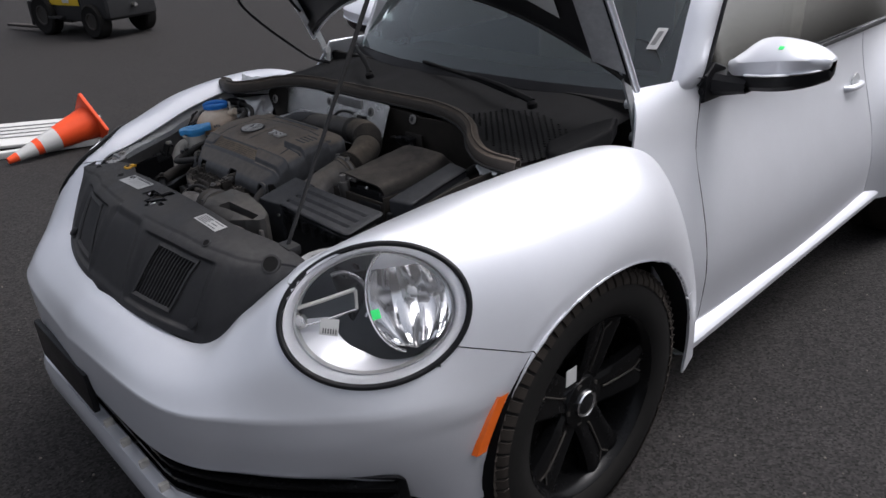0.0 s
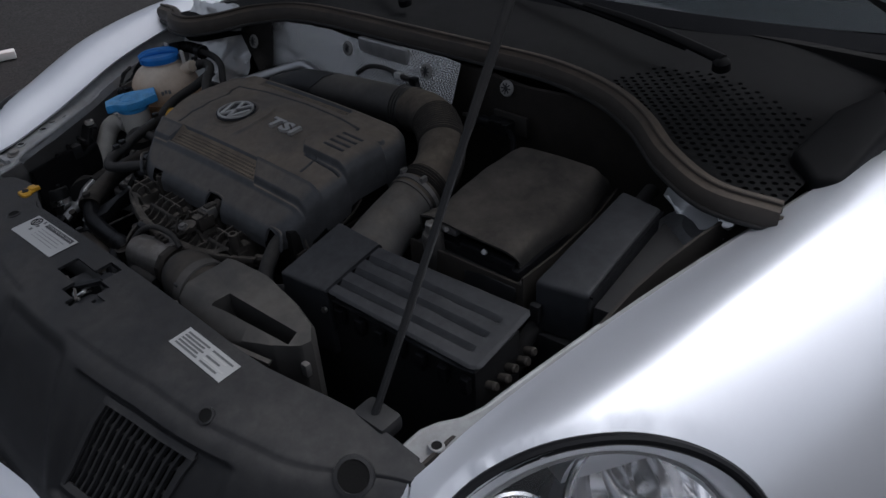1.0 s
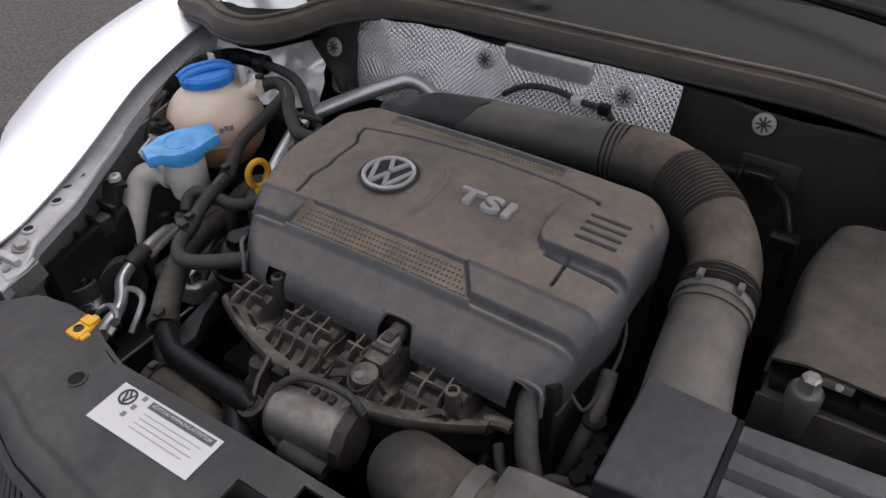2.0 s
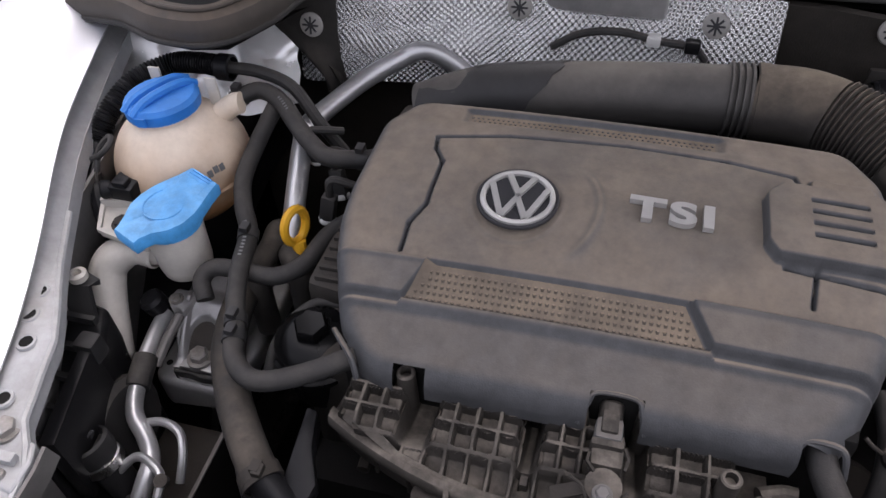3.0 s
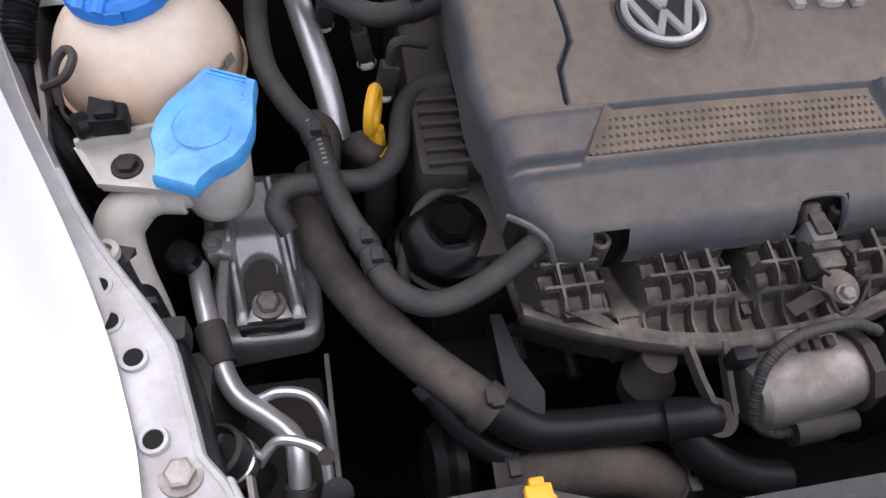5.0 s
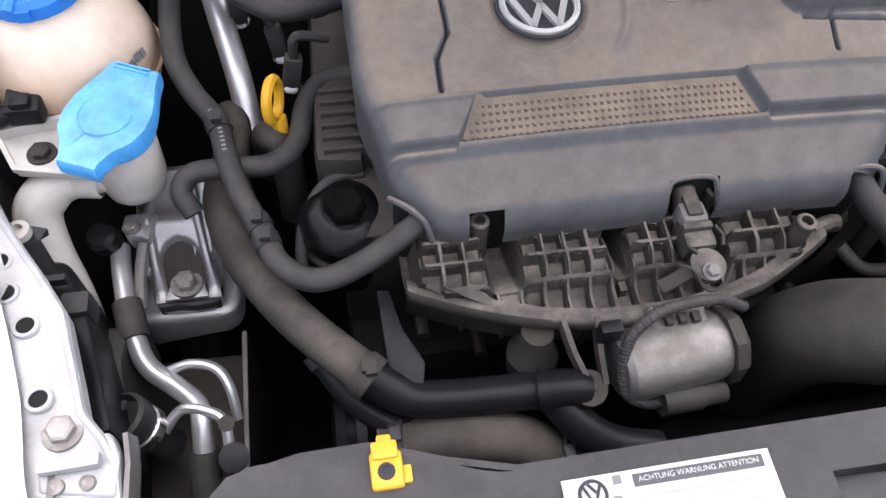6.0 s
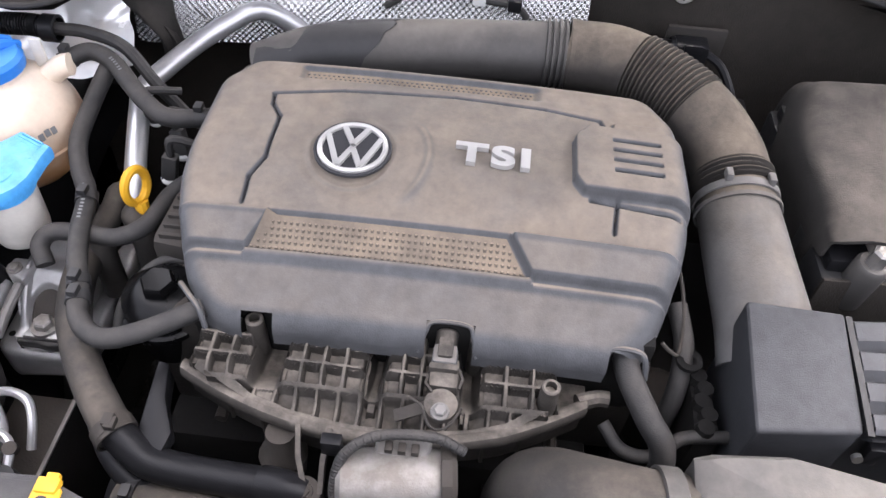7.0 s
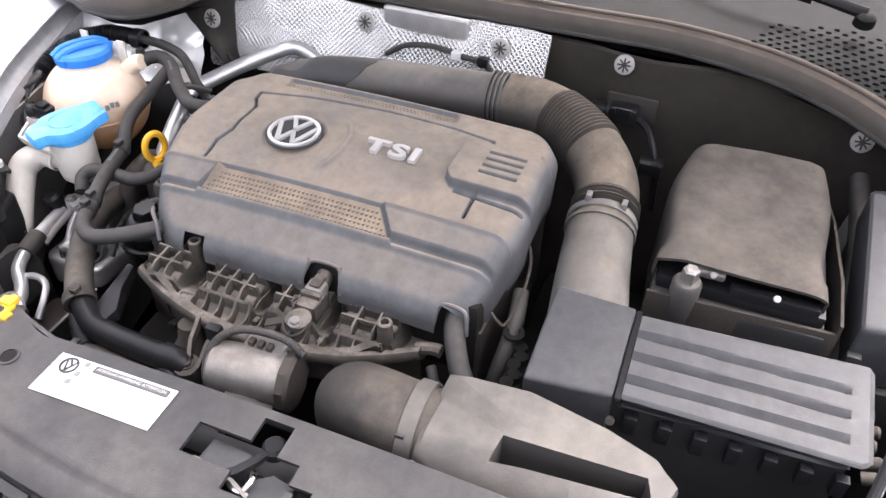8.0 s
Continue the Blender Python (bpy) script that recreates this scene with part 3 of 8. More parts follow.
def lamp(side):
    """A round headlamp in its opening: housing, bezel, reflectors, side bulb and clear lens."""
    def at(a, b, n):
        return flip(side, LAMP_C + LAMP_U * a + LAMP_V * b + LAMP_N * n)

    def oval(k, n, shift=0.0):
        return [at(LAMP_A * k * math.cos(t) + shift, LAMP_B * k * math.sin(t), n) for t in [2 * math.pi * i / 64 for i in range(64)]]

    bowl = part("headlamp", skinned(grid_mesh([oval(1.0, -0.004), oval(0.98, -0.05), oval(0.9, -0.085), oval(0.6, -0.1), oval(0.02, -0.1)], True), 0.003), LAMP_GREY, car, "large oval headlamp with a clear lens, grey and chrome inside")
    turn = [2 * math.pi * i / 96 for i in range(97)]
    lips = [lamp_edge(t) for t in turn]

    def rim(k, share, lift):
        return [at(LAMP_A * k * math.cos(t), LAMP_B * k * math.sin(t), n * share + lift) for t, n in zip(turn[:-1], lips)]
    part("seal_ring", tube([at(LAMP_A * math.cos(t), LAMP_B * math.sin(t), n) for t, n in zip(turn, lips)], 0.0062, 10, 1), BLACK, bowl)
    part("bezel", grid_mesh([rim(0.99, 1.0, -0.004), rim(0.96, 0.9, -0.001), rim(0.91, 0.6, -0.005), rim(0.87, 0.3, -0.016), rim(0.85, 0.0, -0.03)], True), SILVER, bowl, "bright bezel ring")
    part("inner_ring", grid_mesh([oval(0.86, -0.028), oval(0.83, -0.022), oval(0.79, -0.05), oval(0.77, -0.085)], True), SILVER_RAW, bowl)
    # main reflector: a scalloped bowl under a smooth shelf
    rows = []
    for j in range(13):
        v = -1 + 1.62 * j / 12
        row = []
        for i in range(29):
            u = i / 28
            half = math.sqrt(max(0.0, 1 - v * v))
            a = 0.064 - 0.074 * half + (0.158 * half) * u
            d2 = ((a - 0.064) / 0.07) ** 2 + v * v * 0.8
            row.append(at(a, 0.018 + 0.092 * v, -0.098 + 0.058 * min(1.0, d2) + 0.008 * abs(math.sin(u * math.pi * 3.5 + 0.5 * v))))
        rows.append(row)
    part("reflector", grid_mesh(rows), CHROME, bowl, "scalloped chrome reflector", sharp=12)
    shelf = []
    for j in range(9):
        v = 0.60 + 0.40 * j / 8
        half = math.sqrt(max(0.0, 1 - v * v))
        shelf.append([at(0.064 - 0.074 * half + 0.158 * half * i / 12, 0.018 + 0.092 * v, -0.052 + 0.020 * (j / 8) ** 2) for i in range(13)])
    shelf.insert(0, [p + (at(0, 0, -0.04) - at(0, 0, 0)) for p in shelf[0]])
    part("reflector_shelf", grid_mesh(shelf), SILVER, bowl, "smooth bright shelf above the bulb", sharp=40)
    part("bulb", lathe([(0, 0), (0.011, 0), (0.011, 0.02), (0.006, 0.03), (0, 0.032)], at(0.068, 0.018, -0.095), flip(side, LAMP_C + LAMP_N) - flip(side, LAMP_C), 16), STEEL, bowl)
    # crescent that divides the lamp
    arc = [at(0.068 - 0.074 * math.sin(t) * 1.0 - 0.004, 0.018 + 0.098 * math.cos(t), -0.03) for t in [0.25 + 2.6 * i / 20 for i in range(21)]]
    part("crescent", tube(arc, 0.006, 8, 1, squash=0.6), CHROME, bowl, "chrome crescent divider")
    # inner light bar with its little bulb
    bar_low = [at(-0.150, 0.000, -0.040), at(-0.09, 0.006, -0.038), at(-0.030, 0.014, -0.040)]
    bar_top = [at(-0.150, 0.034, -0.038), at(-0.09, 0.040, -0.036), at(-0.026, 0.048, -0.038)]
    part("light_bar", grid_mesh([bar_low, [p + (at(0, 0, -0.03) - at(0, 0, 0)) for p in bar_low], [p + (at(0, 0, -0.03) - at(0, 0, 0)) for p in bar_top], bar_top]), LAMP_GREY, bowl, sharp=30)
    part("bar_edge", tube(bar_low, 0.0024, 8, 4), CHROME, bowl)
    part("bar_edge", tube(bar_top, 0.0036, 8, 4), EMBLEM, bowl)
    part("bar_edge", tube([bar_low[0], bar_top[0]], 0.0036, 8, 1), EMBLEM, bowl)
    part("bar_edge", tube([bar_low[2], bar_top[2]], 0.0030, 8, 1), EMBLEM, bowl)
    part("marker_bulb", lathe([(0, 0), (0.013, 0.0), (0.015, 0.006), (0.009, 0.016), (0, 0.017)], at(-0.136, 0.012, -0.044), flip(side, LAMP_C + LAMP_N) - flip(side, LAMP_C), 18), STEEL, bowl)
    hook = [at(-0.05 + 0.045 * math.cos(t), 0.03 + 0.05 * math.sin(t), -0.05) for t in [1.9 - 2.6 * i / 14 for i in range(15)]]
    part("hook_trim", tube(hook, 0.004, 8, 1), CHROME, bowl)
    low = [at(LAMP_A * 0.84 * math.cos(t), LAMP_B * 0.84 * math.sin(t), -0.05) for t in [3.0 + 2.5 * i / 24 for i in range(25)]]
    low2 = [at(LAMP_A * (0.42 + 0.38 * ease(i, 12, 24)) * math.cos(3.0 + 2.5 * i / 24), LAMP_B * (0.50 + 0.3 * ease(i, 10, 24)) * math.sin(3.0 + 2.5 * i / 24), -0.07) for i in range(25)]
    part("lower_reflector", grid_mesh([low, low2]), SILVER, bowl)
    part("bulb_shield", lathe([(0, 0.026), (0.010, 0.026), (0.0125, 0.040), (0.010, 0.047), (0, 0.049)], at(0.074, 0.026, -0.095), flip(side, LAMP_C + LAMP_N) - flip(side, LAMP_C), 18), STEEL, bowl)
    dome = []
    for i in range(9):
        r = 0.97 * (1 - i / 8 * 0.98)
        dome.append(rim(r, r ** 4, 0.034 * (1 - r * r) + 0.002))
    glass = part("lens", grid_mesh(dome, True), LENS, bowl, "clear domed lens")
    glass.visible_shadow = False
    if side > 0:
        def patch(a0, b0, w, h, turn, lift, name, mat, label):
            c, s = math.cos(turn), math.sin(turn)
            rows = []
            for v in range(3):
                row = []
                for u in range(4):
                    p, q = (u / 3 - 0.5) * w, (v / 2 - 0.5) * h
                    a, b = a0 + c * p - s * q, b0 + s * p + c * q
                    r2 = (a / LAMP_A) ** 2 + (b / LAMP_B) ** 2
                    row.append(at(a, b, lamp_edge(math.atan2(b / LAMP_B, a / LAMP_A)) * r2 * r2 + 0.034 * (1 - r2) + lift))
                rows.append(row)
            return part(name, thicken(grid_mesh(rows), 0.0004), mat, bowl, label)
        patch(0.0, 0.0, 0.016, 0.018, 0.1, 0.004, "green_sticker", GREEN, "small bright green square sticker")
        patch(-0.086, -0.006, 0.034, 0.030, -0.30, 0.004, "barcode_label", WHITE, "white barcode label")
        for k in range(6):
            patch(-0.098 + 0.0044 * k, -0.010 - 0.0014 * k, 0.0018, 0.009, -0.30, 0.0048, "barcode_bar", INK, "")
    return bowl


lamp(1)
lamp(-1)


def side_marker(side):
    rows = []
    for k in range(9):
        t = k / 8
        y, z = 0.507 + 0.064 * t - 0.006 * math.sin(t * 2), 0.425 + 0.115 * t
        x = 0.852 + 0.009 * t
        rows.append([flip(side, (x - 0.008, y - 0.016, z)), flip(side, (x + 0.004, y - 0.013, z)), flip(side, (x + 0.007, y + 0.010, z)), flip(side, (x - 0.006, y + 0.014, z))])
    part("side_marker", flipped(grid_mesh(rows), 1), ORANGE, car, "orange side marker lens")


side_marker(1)
side_marker(-1)


def wheel(x, y, side, label="black five-spoke alloy wheel on a worn tyre"):
    """A tyre on a five-spoke rim; side: 1 when its face looks to +x."""
    m = Matrix.Translation((x, y, 0.332)) @ Matrix.Rotation(radians(90) * side, 4, "Y")
    profile = [(0.225, -0.20), (0.26, -0.215), (0.305, -0.212), (0.325, -0.2), (0.331, -0.17), (0.332, -0.105), (0.331, -0.04), (0.325, -0.012), (0.307, 0.0), (0.27, 0.006), (0.235, 0.0), (0.222, -0.012)]
    hub = part("wheel", moved(lathe([(0.0, -0.10), (0.19, -0.11), (0.2, -0.19), (0.226, -0.2), (0.218, -0.19), (0.212, -0.03), (0.222, -0.008), (0.228, -0.004), (0.23, -0.012), (0.226, -0.02), (0.226, -0.195)], sides=64, caps=False), m), GLOSS, car, label)
    part("tyre", moved(lathe(profile, sides=72, caps=False), m), TYRE, hub)
    for k in range(90):
        a = 2 * math.pi * k / 90
        for s in (-1, 1):
            b = box(-0.0085, 0.0085, -0.040, 0.040, -0.003, 0.0045, 0)
            place = m @ Matrix.Rotation(a + (0.035 if s > 0 else 0), 4, "Z") @ Matrix.Translation((0.331, 0, -0.105 + s * 0.058)) @ Matrix.Rotation(radians(90), 4, "Y") @ Matrix.Rotation(radians(90), 4, "Z") @ Matrix.Rotation(radians(18 * s), 4, "Z")
            moved(b, place)
            blocks = b if k == 0 and s == -1 else joined(blocks, b)
    for k in range(66):
        a = 2 * math.pi * k / 66
        rows = []
        for r, h in ((0.333, -0.075), (0.3345, -0.040), (0.3295, -0.012), (0.316, 0.0005), (0.304, 0.0035)):
            rows.append([(r * math.cos(a + d), r * math.sin(a + d), h) for d in (-0.039, -0.034, 0.034, 0.039)])
        for row in rows:
            for q in (0, 3):
                x0, y0, z0 = row[q]
                row[q] = (x0 * 0.985, y0 * 0.985, z0 - 0.004)
        blocks = joined(blocks, moved(grid_mesh(rows), m))
    bmesh.ops.recalc_face_normals(blocks, faces=blocks.faces)
    tagged(part("tread", blocks, TREAD, hub), kind="stuff")
    for k in range(5):
        a = 2 * math.pi * k / 5 + 0.35
        rows = []
        for i in range(9):
            t = i / 8
            r = 0.045 + 0.172 * t
            w = 0.044 + 0.022 * t * t
            h = -0.018 - 0.024 * (1 - t) ** 1.4
            rows.append([(r, -w, h - 0.03), (r, -w, h - 0.006), (r, -w * 0.72, h), (r, -w * 0.5, h - 0.002), (r, 0, h - 0.009), (r, w * 0.5, h - 0.002), (r, w * 0.72, h), (r, w, h - 0.006), (r, w, h - 0.03)])
        b = grid_mesh(rows)
        bmesh.ops.recalc_face_normals(b, faces=b.faces)
        spoke = part("spoke", moved(b, m @ Matrix.Rotation(a, 4, "Z")), GLOSS, hub)
        ridge = joined(tube([(0.078, 0, -0.0405), (0.12, 0, -0.0335), (0.165, 0, -0.0285), (0.186, 0, -0.0275)], 0.0026, 6, 3),
                       tube([(0.186, 0, -0.0275), (0.200, 0.013, -0.0235), (0.206, 0.017, -0.0225)], 0.0022, 6, 2), tube([(0.186, 0, -0.0275), (0.200, -0.013, -0.0235), (0.206, -0.017, -0.0225)], 0.0022, 6, 2))
        part("spoke_ridge", moved(ridge, m @ Matrix.Rotation(a, 4, "Z")), RUST, spoke)
        part("wheel_bolt", moved(lathe([(0.011, -0.05), (0.011, -0.038), (0.008, -0.036), (0, -0.036)], (0.052 * math.cos(a + 0.63), 0.052 * math.sin(a + 0.63), 0), sides=6), m), RUST, hub)
    part("hub_disc", moved(lathe([(0, -0.05), (0.07, -0.05), (0.064, -0.038), (0.04, -0.034), (0, -0.034)], sides=32), m), GLOSS, hub)
    part("centre_cap", moved(lathe([(0.034, -0.036), (0.034, -0.029), (0.031, -0.026), (0.027, -0.029), (0, -0.030)], sides=32), m), CHROME, hub, "chrome-rimmed centre cap")
    part("cap_face", moved(lathe([(0.0265, -0.0292), (0.02, -0.0275), (0, -0.027)], sides=32), m), BLACK, hub)
    part("brake_disc", moved(lathe([(0.06, -0.13), (0.15, -0.13), (0.15, -0.12), (0.06, -0.12), (0.06, -0.13)], sides=48), m), RUST, hub)
    return hub


front = wheel(0.866, 0.872, 1)
sticker = box(0.858, 0.8595, 0.765, 0.80, 0.445, 0.485, 0)
part("wheel_sticker", sticker, WHITE, front, "small pale sticker")
wheel(2 * MID - 0.866, 0.872, -1)
wheel(0.846, 3.15, 1)
wheel(2 * MID - 0.846, 3.15, -1)


def arch_liner(side, y0, reach=0.86):
    rows = []
    for i in range(25):
        a = -0.10 + (math.pi + 0.2) * i / 24
        c, s = math.cos(a), math.sin(a)
        rows.append([flip(side, (x, y0 + r * c, ARCH_Z + r * s)) for x, r in ((0.52, 0.34), (0.6, 0.375), (0.75, 0.378), (reach - 0.02, 0.372), (reach + 0.012, 0.364))])
    part("arch_liner", skinned(grid_mesh(rows), 0.003), BLACK, car)


arch_liner(1, ARCH_Y)
arch_liner(-1, ARCH_Y)


# Doors, sills, screen pillars, roof and tail.
def body_side(side):
    def sheet(ys, zs, f, name, mat, label="", depth=0.006):
        rows = [[flip(side, (f(y, z), y, z)) for z in zs] for y in ys]
        return part(name, thicken(grid_mesh(rows), depth), mat, car, label, sharp=50)

    def steps(a, b, n):
        return [a + (b - a) * k / n for k in range(n + 1)]

    def side_x(y, z):
        return 0.695 + 0.105 * ease(z, 0.92, 0.40) + 0.012 * math.sin((z - 0.3) * 5) + 0.012 * math.sin((y - 1.3) * 2.2)

    def shut(z):           # the door's front edge, slightly slanted
        return 1.42 + 0.075 * (z - 0.3) + 0.045 * ease(z, 0.74, 0.93)

    # scuttle corner between wing and door, rolling in under the screen pillar
    cor = []
    for k in range(9):
        t = k / 8
        row = []
        for z in steps(0.3, 0.78, 7) + steps(0.80, 0.962 - 0.012 * t, 8):
            y0 = 1.19 + 0.065 * ease(z, 0.80, 0.965)
            y = y0 + (shut(z) - 0.004 - y0) * t
            roll = max(0.0, (z - 0.84) / 0.117)
            row.append(flip(side, (side_x(y, min(z, 0.93)) + 0.004 - 0.040 * roll ** 2.2 * (1 - 0.55 * t), y + 0.012 * roll ** 2 * t, z)))
        cor.append(row)
    part("wing_corner", thicken(grid_mesh(cor), 0.006), SILVER, car, sharp=50)
    # cut the door's front edge slightly slanted
    door_rows = []
    for k in range(15):
        row = []
        for j in range(15):
            z = 0.30 + 0.615 * j / 14
            y0 = shut(z)
            y = y0 + (2.60 - y0) * k / 14
            row.append(flip(side, (side_x(y, z), y, z)))
        door_rows.append(row)
    door = part("door", thicken(grid_mesh(door_rows), 0.006), SILVER, car, "plain silver door panel", sharp=50)
    part("shut_line", tube([flip(side, (side_x(shut(z), z) + 0.0018, shut(z) - 0.002, z)) for z in steps(0.31, 0.905, 14)], 0.0026, 6, 2), INK, door)
    hx = side_x(2.45, 0.73)
    part("door_handle", tube([flip(side, p) for p in ((hx - 0.006, 2.41, 0.742), (hx + 0.012, 2.425, 0.745), (hx + 0.017, 2.47, 0.745), (hx + 0.012, 2.515, 0.745), (hx - 0.006, 2.53, 0.742))], 0.011, 10, 6), SILVER, door)
    part("handle_cup", lathe([(0, 0), (0.038, 0), (0.036, 0.003), (0, 0.004)], flip(side, (hx - 0.004, 2.50, 0.745)), (side, 0, 0.1), 20), SILVER_RAW, door)
    # rear wing with its swelling
    rows = []
    for k in range(19):
        y = 2.605 + 1.2 * k / 18
        swell = ease(y, 2.60, 2.84) * (1 - 0.75 * ease(y, 3.37, 3.79))
        row = []
        for j in range(17):
            z = 0.28 + 0.64 * j / 16
            x = side_x(y, z) + 0.085 * swell * (1 - ease(z, 0.62, 0.93)) - 0.12 * ease(y, 3.42, 3.82)
            row.append([x, y, z])
        rows.append(row)
    bmr = bmesh.new()
    grid = {}
    for i, row in enumerate(rows):
        for j, (x, y, z) in enumerate(row):
            d = Vector((y - 3.15, z - ARCH_Z))
            if d.length > 0.33:
                if d.length < 0.385:
                    d = d.normalized() * 0.362
                    y, z = 3.15 + d.x, ARCH_Z + d.y
                grid[i, j] = bmr.verts.new(flip(side, (x, y, z)))
    for i in range(18):
        for j in range(16):
            keys = [(i, j), (i + 1, j), (i + 1, j + 1), (i, j + 1)]
            if all(k in grid for k in keys):
                bmr.faces.new([grid[k] for k in keys])
    part("rear_wing", thicken(bmr, 0.006), SILVER, car, sharp=50)
    # sill with its ledge
    prof = [(0.74, 0.235), (0.80, 0.225), (0.828, 0.238), (0.830, 0.256), (0.824, 0.266), (0.806, 0.282), (0.800, 0.2835), (0.788, 0.296), (0.776, 0.314), (0.745, 0.32)]
    rows = [[flip(side, (x, y, z + 0.035 * (y - 1.35))) for x, z in prof] for y in (1.33, 1.36, 1.8, 2.2, 2.6, 2.76, 2.80)]
    part("sill", thicken(grid_mesh(rows), 0.005), SILVER, car)
    # screen pillar and roof rail
    inner = spline([(0.640, 1.39, 0.90), (0.662, 1.421, 0.948), (0.655, 1.468, 1.042), (0.645, 1.519, 1.14), (0.622, 1.625, 1.262), (0.595, 1.80, 1.372), (0.575, 2.2, 1.435), (0.57, 2.6, 1.40), (0.58, 2.95, 1.25), (0.61, 3.25, 1.0), (0.62, 3.4, 0.9)], 6)
    outer = spline([(0.672, 1.48, 0.90), (0.702, 1.507, 0.948), (0.697, 1.553, 1.036), (0.688, 1.606, 1.134), (0.664, 1.705, 1.245), (0.638, 1.875, 1.345), (0.622, 2.2, 1.395), (0.622, 2.6, 1.35), (0.635, 2.9, 1.19), (0.67, 3.12, 0.97), (0.675, 3.25, 0.9)], 6)
    rows = []
    for a, b in zip(inner, outer):
        row = []
        for q in range(9):
            w = q / 8
            v = a.lerp(b, w)
            swell = math.sin(math.pi * w) ** 0.7
            row.append(flip(side, (v.x + 0.018 * swell, v.y - 0.006 * swell, v.z + 0.010 * swell)))
        rows.append(row)
    part("pillar", thicken(grid_mesh(rows), 0.006), SILVER, car, sharp=60)
    part("pillar_joint", tube([flip(side, p) for p in ((0.664, 1.423, 0.951), (0.682, 1.446, 0.957), (0.701, 1.470, 0.956), (0.707, 1.503, 0.951))], 0.0022, 6, 5), INK, car)
    part("window_seal", tube([flip(side, (p.x + 0.001, p.y + 0.004, p.z - 0.002)) for p in outer[4:-6:3]], 0.0075, 8, 2), BLACK, car)
    # side window
    top = spline([(0.700, 1.512, 0.93), (0.694, 1.56, 1.036), (0.685, 1.612, 1.134), (0.662, 1.712, 1.243), (0.636, 1.88, 1.34), (0.62, 2.2, 1.388), (0.62, 2.6, 1.342), (0.633, 2.9, 1.18), (0.667, 3.1, 0.96)], 4)
    top = [Vector((p.x - min(0.055, 0.24 * max(0, p.z - 0.93)), p.y, p.z)) for p in top]
    rows = []
    for p in top:
        rows.append([flip(side, (p.x + (side_x(p.y, 0.9) - 0.012 - p.x) * t, p.y, p.z + (0.905 - p.z) * t)) for t in (0, 0.33, 0.66, 1)])
    win = part("side_window", thicken(grid_mesh(rows), 0.004), SIDE_GLASS, car, "tinted side glass reflecting clouds")
    win.visible_shadow = False
    part("window_seal", tube([flip(side, (side_x(y, 0.91) + 0.003, y, 0.914)) for y in steps(1.5, 3.05, 8)], 0.008, 8, 2), BLACK, car)
    # door mirror
    foot_side = [(1.503, 0.884), (1.506, 0.955), (1.545, 0.985), (1.60, 0.965), (1.655, 0.905), (1.65, 0.884)]
    plate = grid_mesh([[flip(side, (side_x(y, 0.9) + o, 1.56 + (y - 1.56) * k, 0.925 + (z - 0.925) * k)) for y, z in foot_side + foot_side[:1]] for o, k in ((-0.03, 1.0), (0.008, 1.0), (0.012, 0.94), (0.0125, 0.02))])
    arm = grid_mesh([[flip(side, (x, 1.583 + a * dy, z + b * dz)) for a, b in ((-1, 0.5), (-0.7, 1), (0.7, 1), (1, 0.5), (1, -0.5), (0.7, -1), (-0.7, -1), (-1, -0.5))] for x, dy, dz, z in ((0.69, 0.058, 0.036, 0.928), (0.715, 0.050, 0.030, 0.927), (0.745, 0.044, 0.026, 0.926), (0.80, 0.040, 0.018, 0.930))], True)
    foot = part("mirror", joined(plate, arm), BLACK, car, "silver-capped door mirror on a black foot")

    def along(t, table):
        knots = spline([(s, v, 0) for s, v in zip((0, 0.1, 0.33, 0.66, 0.9, 1), table)], 6)
        return float(np.interp(t, [k.x for k in knots], [k.y for k in knots]))
    cap_rows, low_rows = [], []
    for k in range(25):
        t = k / 24
        x = 0.733 + 0.245 * t
        top, crease = along(t, (0.985, 1.005, 1.046, 1.048, 1.034, 1.018)), along(t, (0.978, 0.986, 0.998, 1.012, 1.016, 1.010))
        split, bottom = along(t, (0.948, 0.950, 0.961, 0.976, 0.986, 0.989)), along(t, (0.920, 0.914, 0.917, 0.930, 0.946, 0.958))
        yf = along(t, (1.585, 1.560, 1.537, 1.526, 1.542, 1.575))
        cap_rows.append([flip(side, (x, y, z)) for y, z in ((1.636, top - 0.012), (1.625, top - 0.002), (1.605, top), (0.5 * (1.60 + yf), 0.62 * top + 0.38 * crease), (yf + 0.006, crease + 0.006), (yf, crease - 0.001), (yf + 0.001, crease - 0.012), (yf + 0.005, split + 0.002), (yf + 0.012, split))])
        low_rows.append([flip(side, (x, y, z)) for y, z in ((yf + 0.010, split + 0.001), (yf + 0.008, split - 0.003), (yf + 0.014, bottom + 0.014), (yf + 0.028, bottom + 0.002), (1.61, bottom), (1.634, bottom + 0.012), (1.637, split), (1.637, top - 0.012))])
    for rows, at_end in ((cap_rows, 0.5), (low_rows, 0.5)):      # rounded ends
        for end in (0, -1):
            middle = sum(rows[end], Vector()) / len(rows[end])
            out = (rows[end][0] - rows[1 if end == 0 else -2][0]).normalized()
            extra = [[middle + (v - middle) * k + Vector((out.x, 0, 0)) * d for v in rows[end]] for k, d in ((0.9, 0.005), (0.6, 0.009), (0.02, 0.010))]
            if end:
                rows.extend(extra)
            else:
                rows[:0] = extra[::-1]
    part("mirror_cap", thicken(grid_mesh(cap_rows), 0.003), SILVER, foot, sharp=40)
    part("mirror_base", thicken(grid_mesh(low_rows), 0.003), BLACK, foot)
